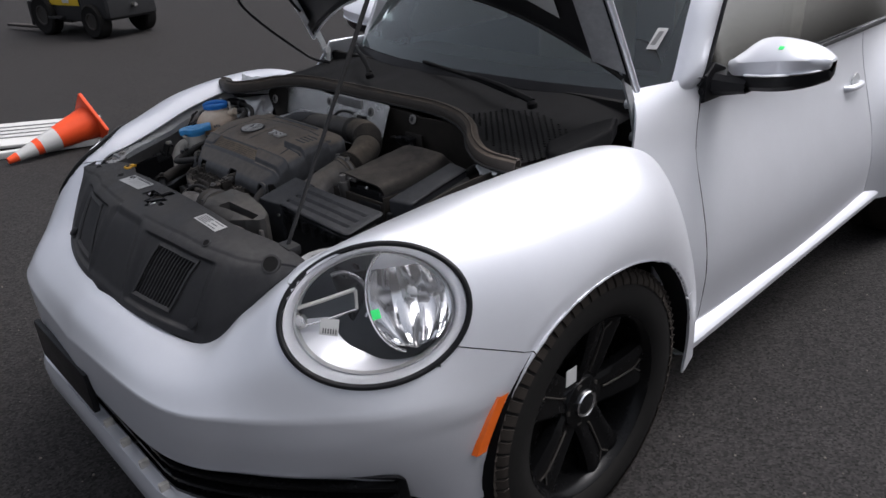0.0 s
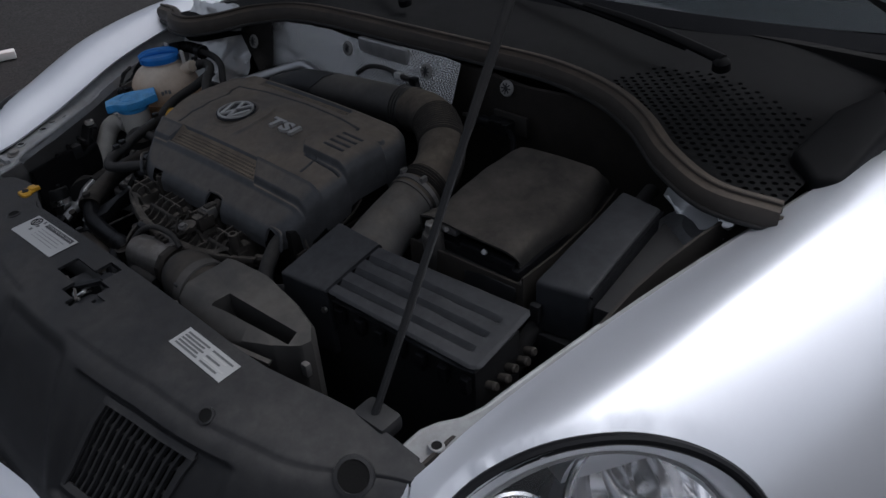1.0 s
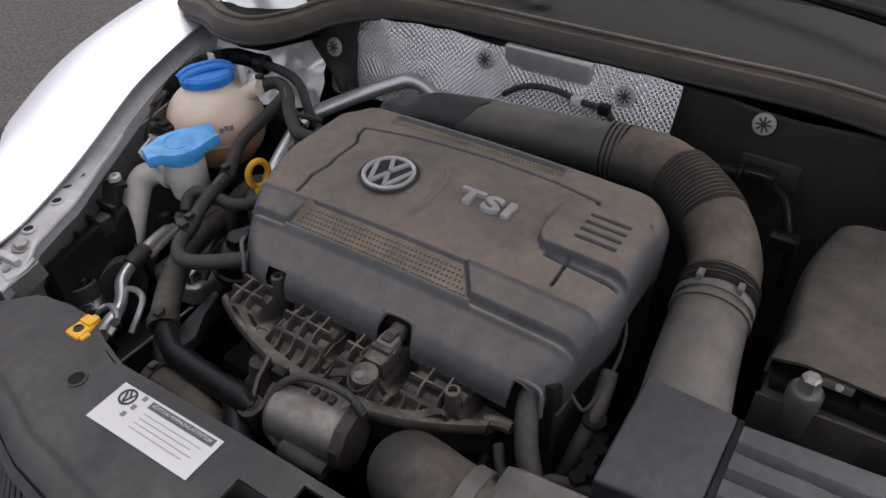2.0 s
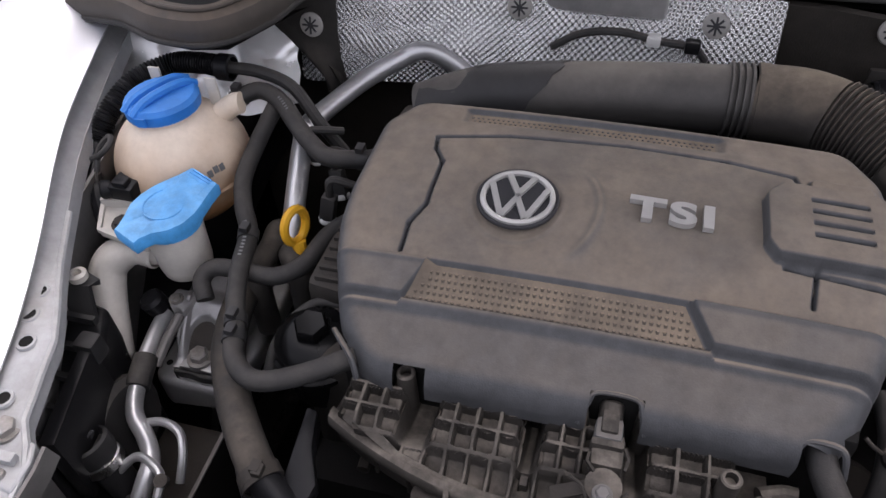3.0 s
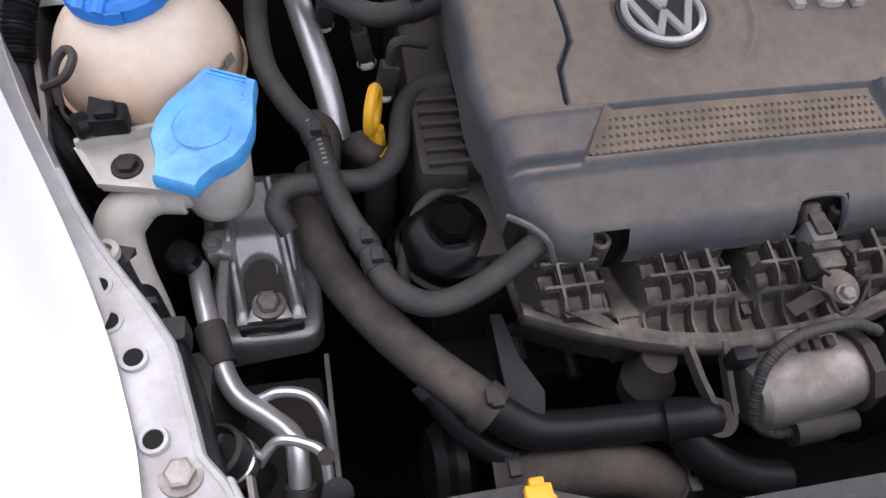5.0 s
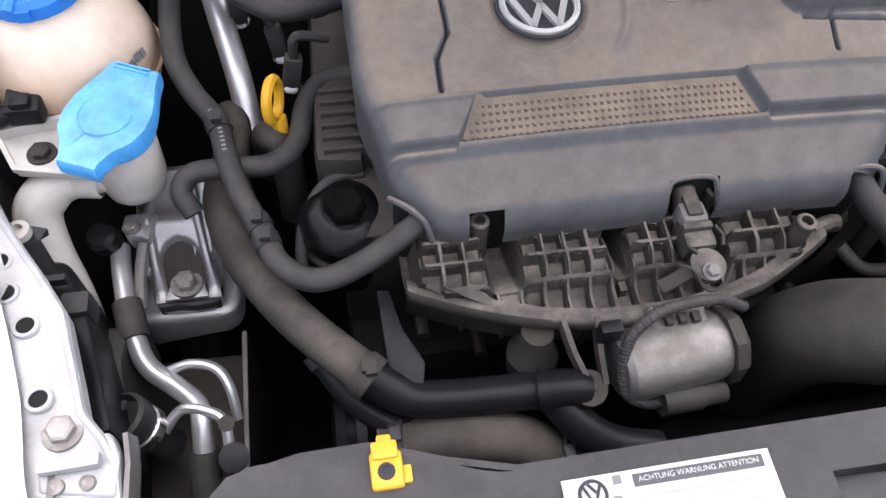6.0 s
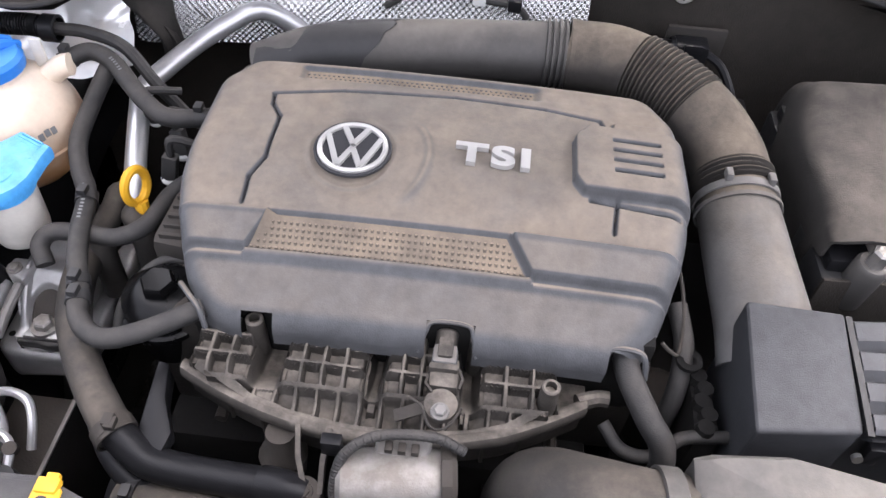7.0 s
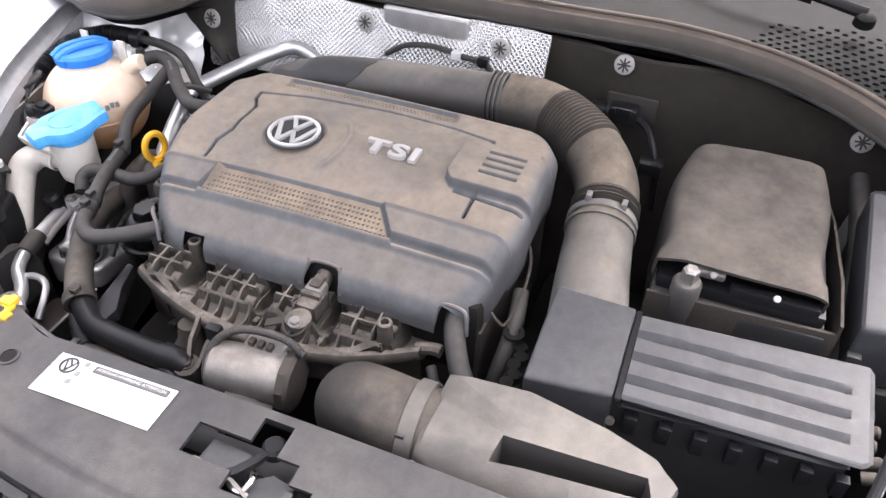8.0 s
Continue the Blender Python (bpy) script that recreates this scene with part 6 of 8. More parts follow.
part("wire", tube([(0.138, 0.66, 0.80), (0.150, 0.63, 0.795), (0.153, 0.59, 0.785), (0.148, 0.555, 0.775), (0.140, 0.552, 0.778), (0.132, 0.556, 0.783)], 0.0018, 8, 8), RUST, loop)


# ---- intake manifold below the cover ----
def manifold():
    body = thing("intake_manifold", "dirty ribbed plastic intake manifold", "intake manifold", (-0.09, 0.50, 0.70))

    def front(x):
        s = (x + 0.09) / 0.165
        return 0.455 + 0.044 * s * s + (0.016 * max(0, s - 0.6) if s > 0 else 0)

    BLOCKS = ((-0.246, -0.196, 3), (-0.172, -0.104, 4), (-0.090, -0.030, 4), (-0.014, 0.050, 3))
    ROWS = (0.489, 0.506, 0.523, 0.541, 0.558)

    def crest(x, y):
        """The outer height: a front terrace, four raised runners and smooth valleys between them."""
        run = max(ease(x, a - 0.005, a + 0.005) * (1 - ease(x, b - 0.005, b + 0.005)) for a, b, n in BLOCKS)
        back = ease(y, 0.474, 0.500)
        return 0.754 + 0.018 * back * run - 0.020 * ease(y, 0.480, 0.535) * (1 - run) + 0.10 * max(0, y - 0.49) * run + 0.0015 * noise.noise((x * 30, y * 30, 7))

    def pocket(gap, wall=0.0013):
        return ease(gap, wall, wall + 0.0009)

    def moulded(x, y):
        """The crest with a pocket sunk between every pair of webs."""
        z = crest(x, y)
        for a, b, n in BLOCKS:
            if a < x < b and ROWS[0] < y < ROWS[-1]:
                pitch = (b - a) / n
                gx = abs((x - a + pitch / 2) % pitch - pitch / 2)
                gy = min(abs(y - r) for r in ROWS)
                return z - 0.0125 * pocket(gx) * pocket(gy)
        low = front(x) + 0.010
        if low < y < 0.487 and -0.242 < x < 0.064:
            pitch = 0.0170
            gx = abs((x + 0.242 + pitch / 2) % pitch - pitch / 2)
            keep = 1.0 if y < 0.478 else max(1.0 if a - 0.004 < x < b + 0.004 else 0.25 for a, b, n in BLOCKS)
            z -= 0.0100 * pocket(gx) * pocket(min(y - low + 0.0012, 0.4885 - y)) * keep
        return z
    rows = []
    for j in range(121):
        v = j / 120
        rows.append([Vector((x, front(x) + 0.004 + (0.562 - front(x) - 0.004) * v, 0)) for x in [-0.256 + 0.334 * i / 380 for i in range(381)]])
    for row in rows:
        for p in row:
            p.z = moulded(p.x, p.y)
    part("deck", backed(grid_mesh(rows), 0.004), MANIFOLD, body, "dust-coated moulding with rows of pockets", sharp=50)
    xs = [-0.255 + 0.33 * i / 66 for i in range(67)]
    edge = [Vector((x, front(x), 0.746)) for x in xs]
    lip = [[p + Vector((0, dy, dz)) for dy, dz in ((0.010, 0.006), (0.004, 0.0095), (-0.001, 0.009), (-0.0035, 0.006), (-0.0040, 0.001), (-0.0025, -0.004), (0.002, -0.006), (0.005, -0.009), (0.007, -0.040))] for p in edge]
    part("flange", backed(grid_mesh(lip), 0.003, (0, -1, 0.3)), MANIFOLD, body, "broad moulded front flange", sharp=45)
    for n, (a, b, count) in enumerate(BLOCKS):
        part("runner", box(a + 0.004, b - 0.004, 0.512, 0.566, 0.715, 0.752, 0.006), MANIFOLD, body)
    # posts with bushes
    for x, y in ((-0.199, 0.531), (0.041, 0.500), (-0.017, 0.536)):
        part("post", lathe([(0.0085, -0.03), (0.0075, 0.012), (0.0062, 0.013), (0.0045, 0.013), (0.0042, 0.006), (0, 0.006)], (x, y, 0.774), (0, 0, 1), 16), MANIFOLD, body)
    # hanging teeth and struts below the flange
    for k in range(9):
        x = -0.215 + 0.03 * k
        y = front(x) + 0.012
        part("tooth", box(x - 0.0015, x + 0.0015, y - 0.008, y + 0.02, 0.705, 0.738, 0.0006), MANIFOLD, body)
    part("nipple", tube([(0.068, 0.512, 0.748), (0.084, 0.518, 0.748), (0.094, 0.518, 0.748)], 0.007, 10, 3), MANIFOLD, body)
    # fuel rail sensor that rises through the notch
    sensor = part("sensor", box(-0.054, -0.030, 0.490, 0.518, 0.764, 0.784, 0.005), MANIFOLD, body, "dirty plug-in sensor in the cover's notch")
    part("plug", box(-0.053, -0.033, 0.508, 0.526, 0.772, 0.791, 0.004), OUTLET, sensor, "tan-dusted plug body")
    part("plug_collar", box(-0.0545, -0.0315, 0.503, 0.509, 0.772, 0.789, 0.002), MANIFOLD, sensor)
    part("plug_latch", strip([(-0.0545, 0.498, 0.784), (-0.0555, 0.490, 0.785), (-0.050, 0.484, 0.784)], 0.002, 0.003), RUST, sensor)
    part("plug_latch", strip([(-0.0305, 0.504, 0.786), (-0.0275, 0.496, 0.786), (-0.0295, 0.488, 0.785)], 0.002, 0.003), RUST, sensor)
    part("plug_neck", lathe([(0, 0), (0.009, 0), (0.009, 0.016), (0.007, 0.018), (0, 0.018)], (-0.043, 0.524, 0.781), (0, 0.9, 0.4), 18), MANIFOLD, sensor)
    part("plug_top", box(-0.049, -0.037, 0.512, 0.530, 0.789, 0.794, 0.002), MANIFOLD, sensor)
    part("eye_plate", lathe([(0, 0), (0.013, 0), (0.013, 0.006), (0, 0.006)], (-0.042, 0.478, 0.774), (0, -0.1, 1), 20), MANIFOLD, sensor)
    part("bolt", bolt((-0.042, 0.471, 0.780), (0, -0.15, 1), 0.005, 0.005), GREY_METAL, sensor)
    part("metal_tab", strip([(-0.076, 0.470, 0.766), (-0.062, 0.474, 0.771), (-0.050, 0.478, 0.774)], 0.010, 0.002), RUST, sensor)
    part("spring_wire", tube([(-0.066, 0.478, 0.784), (-0.056, 0.472, 0.783), (-0.050, 0.462, 0.776), (-0.042, 0.460, 0.772), (-0.033, 0.464, 0.776), (-0.026, 0.474, 0.784)], 0.0012, 6, 6), RUST, sensor)
    return body


manifold()


def actuator():
    a = thing("throttle_actuator", "scuffed cast-aluminium actuator motor with a wired plug", "actuator motor", (-0.066, 0.43, 0.70))
    part("housing", lathe([(0, -0.048), (0.021, -0.048), (0.025, -0.044), (0.0265, -0.03), (0.0265, 0.026), (0.0255, 0.03), (0, 0.03)], (-0.066, 0.432, 0.735), (1, 0.12, 0.0), 28), ALLOY, a)
    part("end_flange", lathe([(0, 0.03), (0.031, 0.03), (0.031, 0.038), (0.028, 0.042), (0, 0.042)], (-0.066, 0.432, 0.735), (1, 0.12, 0.0), 10), RUST, a)
    part("top_box", box(-0.088, -0.045, 0.440, 0.462, 0.74, 0.760, 0.006, 3), GREY_METAL, a)
    part("plug", lathe([(0, 0), (0.011, 0), (0.011, 0.03), (0.009, 0.034), (0.009, 0.05), (0, 0.05)], (-0.085, 0.402, 0.722), (1, 0.05, -0.05), 14), RUBBER, a)
    part("cable", tube([(-0.02, 0.448, 0.765), (-0.045, 0.452, 0.775), (-0.085, 0.448, 0.775), (-0.108, 0.436, 0.765), (-0.114, 0.42, 0.748), (-0.110, 0.408, 0.730), (-0.095, 0.402, 0.722), (-0.082, 0.402, 0.722)], lambda t: 0.0042 + 0.0003 * math.sin(t * 420), 10, 24), RUBBER, a)
    for k in range(3):
        part("terminal", box(-0.080 + 0.010 * k, -0.074 + 0.010 * k, 0.442, 0.450, 0.760, 0.766, 0.001), RUST, a)
    part("cable_clip", box(-0.128, -0.112, 0.440, 0.450, 0.748, 0.768, 0.002), BLACK, a)
    return a


actuator()


# ---- hoses and pipes on the far side ----
def hose(name, label, pts, r, mat, clamps=(), group="", category="hose", sides=14, marks=0, clamp_mat=SATIN):
    h = thing(name, label, category, pts[0], group)
    body = part("hose_body", tube(pts, r, sides, 10), mat, h)
    line = spline(pts, 10)
    for k in clamps:
        i = min(len(line) - 2, max(1, int(k * (len(line) - 1))))
        d = (line[i + 1] - line[i - 1]).normalized()
        rr = (r(k) if callable(r) else r)
        c = part("clamp", lathe([(rr * 1.02, -0.005), (rr * 1.14, -0.005), (rr * 1.14, 0.005), (rr * 1.02, 0.005)], line[i], d, 20, caps=False), clamp_mat, h)
        up = (Vector((0, 0, 1)) - d * d.z).normalized()
        part("clamp_ear", moved(box(-0.004, 0.004, -0.005, 0.005, 0, 0.006, 0.001), Matrix.Translation(line[i] + up * rr * 1.1)), clamp_mat, c)
    for k in range(marks):
        i = int(len(line) * (0.35 + 0.010 * k))
        d = (line[i + 1] - line[i]).normalized()
        rr = (r(0.5) if callable(r) else r)
        up = (Vector((0.1, -0.5, 1)) - d * d.dot(Vector((0.1, -0.5, 1)))).normalized()
        side = d.cross(up)
        b = bmesh.new()
        c = line[i] + up * (rr + 0.0004)
        for s in ((-1, -1), (1, -1), (1, 1), (-1, 1)):
            b.verts.new(c + d * 0.0008 * s[0] + side * 0.0016 * s[1] - up * 0.0003)
        b.faces.new(b.verts[:])
        part("print_bar", thicken(b, 0.0003), GREY, h)
    return h


hose("coolant_hose", "dusty black coolant hose to the expansion tank", [(-0.448, 0.768, 0.838), (-0.425, 0.785, 0.842), (-0.398, 0.775, 0.84), (-0.372, 0.750, 0.835), (-0.350, 0.732, 0.828), (-0.322, 0.718, 0.826), (-0.27, 0.734, 0.824)], 0.0088, RUBBER, (0.06, 0.93), marks=9)
hose("coolant_hose", "long dusty rubber hose crossing below the tank", [(-0.408, 0.785, 0.83), (-0.414, 0.745, 0.812), (-0.411, 0.70, 0.803), (-0.398, 0.668, 0.797), (-0.381, 0.640, 0.792), (-0.374, 0.605, 0.786), (-0.365, 0.575, 0.782), (-0.354, 0.550, 0.778), (-0.342, 0.520, 0.775), (-0.318, 0.503, 0.776), (-0.285, 0.509, 0.782), (-0.240, 0.534, 0.79)], 0.0086, RUBBER, (0.38, 0.63, 0.68), marks=10)
hose("coolant_hose", "bent rubber hose to the engine's side", [(-0.404, 0.582, 0.758), (-0.412, 0.596, 0.768), (-0.402, 0.607, 0.775), (-0.37, 0.607, 0.777), (-0.343, 0.608, 0.777), (-0.324, 0.626, 0.778), (-0.315, 0.662, 0.780), (-0.300, 0.684, 0.782), (-0.275, 0.690, 0.782)], 0.0082, RUBBER, (0.36,))
hose("radiator_hose", "thick dusty upper radiator hose", [(-0.385, 0.66, 0.72), (-0.390, 0.61, 0.728), (-0.374, 0.555, 0.735), (-0.350, 0.513, 0.738), (-0.325, 0.480, 0.74), (-0.296, 0.448, 0.742), (-0.288, 0.440, 0.741)], 0.0150, HOSE, (0.90, 0.94), sides=18, clamp_mat=RUST)
hose("coolant_pipe", "black moulded coolant pipe along the engine front", [(-0.292, 0.444, 0.74), (-0.265, 0.430, 0.726), (-0.235, 0.426, 0.722), (-0.20, 0.424, 0.722), (-0.165, 0.420, 0.722), (-0.145, 0.398, 0.712), (-0.12, 0.384, 0.70), (-0.085, 0.378, 0.69)], 0.0135, BLACK, sides=16, category="pipe")
hose("coolant_pipe", "thin black pipe below the radiator hose", [(-0.325, 0.474, 0.722), (-0.300, 0.438, 0.708), (-0.27, 0.418, 0.70), (-0.235, 0.41, 0.698), (-0.20, 0.408, 0.70)], 0.010, BLACK, (0.02,), category="pipe")
hose("lower_hose", "fat grey hose behind the radiator cover", [(-0.285, 0.408, 0.688), (-0.25, 0.406, 0.694), (-0.205, 0.402, 0.695), (-0.172, 0.392, 0.685), (-0.160, 0.385, 0.66)], 0.020, HOSE, (0.12, 0.80), sides=18)
pb = thing("pipe_bracket", "cast bracket bolting the coolant pipe", "bracket", (-0.137, 0.416, 0.72))
part("boss", lathe([(0, -0.03), (0.013, -0.03), (0.013, 0.008), (0, 0.008)], (-0.137, 0.416, 0.728), (0, -0.2, 1), 18), RUST, pb)
part("arm", tube([(-0.17, 0.421, 0.726), (-0.15, 0.418, 0.732), (-0.137, 0.416, 0.73)], lambda t: 0.0155 - 0.004 * t, 12, 6), BLACK, pb)
part("strut", strip([(-0.137, 0.418, 0.728), (-0.146, 0.44, 0.74), (-0.15, 0.462, 0.748)], 0.004, 0.01), MANIFOLD, pb)
part("strut", strip([(-0.125, 0.42, 0.728), (-0.126, 0.44, 0.74), (-0.124, 0.462, 0.748)], 0.004, 0.01), MANIFOLD, pb)
part("bolt", bolt((-0.137, 0.4155, 0.736), (0, -0.2, 1), 0.005, 0.004), RUST, pb)
blade = single("bracket_plate", prism([(-0.277, 0.505), (-0.268, 0.504), (-0.262, 0.475), (-0.249, 0.449), (-0.252, 0.434), (-0.275, 0.434), (-0.276, 0.47)], 0.722, lambda x, y: 0.735 + 0.18 * (y - 0.43), 0.002), BLACK, "flat bent black bracket plate", "bracket")

# oil filter housing
filt = thing("oil_filter_housing", "black oil filter housing with a hexagon cap", "oil filter", (-0.288, 0.562, 0.69))
at_f, ax_f = (-0.293, 0.566, 0.762), (0, -0.08, 1)
part("body", lathe([(0, -0.07), (0.033, -0.07), (0.0355, -0.020), (0.0365, -0.012), (0.0350, -0.004), (0.029, 0.001), (0.021, 0.005), (0.017, 0.006), (0, 0.006)], at_f, ax_f, 40, wave=lambda a: 1 + 0.006 * math.cos(a * 30)), GLOSS, filt)
part("hexagon", lathe([(0, 0.005), (0.0160, 0.005), (0.0152, 0.015), (0.013, 0.0175), (0, 0.0165)], at_f, ax_f, 6), GLOSS, filt)
part("rim", lathe([(0.034, -0.028), (0.0395, -0.026), (0.0395, -0.020), (0.034, -0.018)], at_f, ax_f, 40, caps=False), GLOSS, filt)

# dipstick
dip = thing("dipstick", "yellow oil dipstick with a ring handle", "dipstick", (-0.338, 0.655, 0.74))
ring = [Vector((-0.338 + 0.0045 * math.cos(a), 0.650 + 0.0125 * math.cos(a) * 1.0, 0.800 + 0.018 * math.sin(a))) for a in [2 * math.pi * k / 24 for k in range(25)]]
part("ring", tube(ring, 0.0042, 8, 1), YELLOW, dip)
part("stem", tube([(-0.337, 0.648, 0.783), (-0.334, 0.642, 0.765), (-0.332, 0.636, 0.745)], lambda t: 0.007 - 0.003 * t, 10, 4), YELLOW, dip)
part("tube", tube([(-0.332, 0.636, 0.75), (-0.328, 0.626, 0.70), (-0.325, 0.62, 0.62)], 0.005, 8, 4), STEEL, dip)


# ---- expansion tank ----
def expansion_tank():
    tank = thing("expansion_tank", "stained cream plastic coolant tank with a blue screw cap", "coolant tank", (-0.489, 0.722, 0.72))
    c = Vector((-0.493, 0.727, 0.791))
    b = bmesh.new()
    bmesh.ops.create_uvsphere(b, u_segments=48, v_segments=32, radius=1.0)
    for v in b.verts:
        x, y, z = v.co
        k = 1 + 0.012 * abs(math.sin(math.atan2(y, x) * 2.0)) ** 6
        z = z * (0.062 if z > 0 else 0.068)
        z = min(z, 0.057)
        v.co = c + Vector((x * 0.0665 * k, y * 0.066 * k, z))
    part("bowl", b, TANK, tank, sharp=60)
    part("moulding_seam", lathe([(0.0665, -0.002), (0.069, -0.001), (0.069, 0.001), (0.0665, 0.002)], c + Vector((0, 0, -0.006)), (0, 0, 1), 48, caps=False), TANK, tank)
    part("neck", lathe([(0.034, 0.0), (0.034, 0.018), (0, 0.018)], c + Vector((-0.006, 0.004, 0.046)), (-0.05, 0.03, 1), 32), TANK, tank)
    axis = Vector((-0.05, 0.03, 1)).normalized()
    top = c + Vector((-0.006, 0.004, 0.058))
    cap = part("cap", lathe([(0, 0), (0.0355, 0.0), (0.0362, 0.002), (0.0362, 0.010), (0.033, 0.0145), (0, 0.016)], top, axis, 48, wave=lambda a: 1 + 0.010 * (math.cos(a * 20) > 0)), BLUE, tank, "deep blue ribbed screw cap")
    grip = Vector((0.42, 0.9, 0)).normalized()
    across = Vector((-grip.y, grip.x, 0))
    for s in (-1, 1):
        part("cap_grip", tube([top + axis * 0.010 - grip * 0.036 + across * 0.0068 * s, top + axis * 0.0175 - grip * 0.022 + across * 0.0068 * s, top + axis * 0.0195 + across * 0.0068 * s, top + axis * 0.0175 + grip * 0.022 + across * 0.0068 * s, top + axis * 0.010 + grip * 0.036 + across * 0.0068 * s], 0.0048, 8, 5), BLUE, cap)
    part("cap_groove", strip([top + axis * 0.0145 - grip * 0.030, top + axis * 0.0165, top + axis * 0.0145 + grip * 0.030], 0.005, 0.0012), BLUE, cap)
    part("cap_side", strip([top + axis * 0.003 + Vector((0.0, -0.0365, 0)), top + axis * 0.012 + Vector((0.0, -0.037, 0))], 0.01, 0.002, (0, -1, 0)), BLUE, cap)
    part("spout", tube([c + Vector((0.038, 0.026, 0.040)), c + Vector((0.052, 0.032, 0.050)), c + Vector((0.060, 0.034, 0.052))], 0.011, 12, 3), TANK, tank)
    for a in (0.35, 2.6):
        part("tab", box(c.x + 0.036 * math.cos(a) - 0.006, c.x + 0.036 * math.cos(a) + 0.006, c.y + 0.036 * math.sin(a) + 0.018, c.y + 0.036 * math.sin(a) + 0.021, c.z + 0.045, c.z + 0.078, 0.001), FILLER, tank)
    # printed book mark and curl as plain bars
    for k, (da, dz) in enumerate(((-0.62, 0.018), (-0.52, 0.02), (-0.42, 0.019))):
        a = da
        p = c + Vector((0.0672 * math.cos(a) * 0.95, 0.0665 * math.sin(a) * 0.95, dz))
        n = (p - c).normalized()
        s = n.cross(Vector((0, 0, 1))).normalized()
        u = s.cross(n)
        b = bmesh.new()
        for q in ((-1, -1), (1, -1), (1, 1), (-1, 1)):
            b.verts.new(p + n * 0.0022 + s * 0.0026 * q[0] + u * 0.0035 * q[1])
        b.faces.new(b.verts[:])
        part("print_bar", thicken(b, 0.0003), GREY, tank)
    sensor = part("level_sensor", box(-0.529, -0.503, 0.650, 0.676, 0.794, 0.810, 0.003), BLACK, tank, "black level sensor plug")
    part("sensor_latch", box(-0.523, -0.509, 0.652, 0.664, 0.809, 0.815, 0.002), BLACK, sensor)
    part("sensor_mouth", lathe([(0.0085, 0), (0.0095, 0.008), (0.008, 0.010), (0.0065, 0.004), (0, 0.004)], (-0.529, 0.657, 0.802), (-0.9, -0.5, 0.1), 18), BLACK, sensor)
    for k in range(3):
        part("sensor_wire", tube([(-0.533, 0.655, 0.800 + 0.003 * k), (-0.541, 0.656, 0.806 + 0.003 * k), (-0.544 + 0.001 * k, 0.664, 0.818)], 0.0011, 6, 5), RUST if k else INK, sensor)
    part("sensor_wire", tube([(-0.543, 0.662, 0.816), (-0.543, 0.676, 0.832), (-0.534, 0.684, 0.842), (-0.528, 0.678, 0.842), (-0.535, 0.668, 0.834), (-0.552, 0.672, 0.822)], 0.0030, 8, 8), RUBBER, sensor)
    foot = prism([(-0.541, 0.650), (-0.525, 0.617), (-0.470, 0.607), (-0.460, 0.65), (-0.485, 0.664)], 0.776, 0.784, 0.003)
    bracket = part("bracket", foot, FILLER, tank, "pale moulded bracket")
    part("bracket_rim", strip([(-0.541, 0.650, 0.784), (-0.515, 0.655, 0.784), (-0.485, 0.660, 0.784)], 0.004, 0.009), FILLER, bracket)
    part("bracket_rim", strip([(-0.541, 0.650, 0.783), (-0.525, 0.618, 0.783), (-0.48, 0.608, 0.783)], 0.004, 0.004), FILLER, bracket)
    part("bracket_bolt", bolt((-0.508, 0.631, 0.784), (0, 0, 1), 0.0075, 0.006), RUST, bracket)
    return tank


expansion_tank()
loom = thing("wiring_loom", "black corrugated wiring loom round the tank", "cable", (-0.57, 0.74, 0.80))
part("conduit", tube([(-0.577, 0.712, 0.808), (-0.572, 0.738, 0.828), (-0.560, 0.775, 0.842), (-0.532, 0.803, 0.848), (-0.50, 0.808, 0.850), (-0.470, 0.806, 0.850)], lambda t: 0.0105 + 0.0011 * math.sin(t * 330), 12, 40), BLACK, loom)
part("loom_cable", tube([(-0.470, 0.806, 0.850), (-0.435, 0.808, 0.848), (-0.395, 0.798, 0.842), (-0.36, 0.775, 0.82), (-0.335, 0.77, 0.79)], 0.0065, 10, 10), RUBBER, loom)
part("loom_sleeve", lathe([(0.0115, -0.008), (0.014, -0.007), (0.014, 0.007), (0.0115, 0.008)], (-0.470, 0.806, 0.850), (1, 0.0, 0), 16, caps=False), BLACK, loom)
part("loom_tail", tube([(-0.577, 0.715, 0.81), (-0.572, 0.69, 0.797), (-0.558, 0.668, 0.79), (-0.545, 0.648, 0.775), (-0.54, 0.64, 0.72)], 0.008, 10, 8), BLACK, loom)


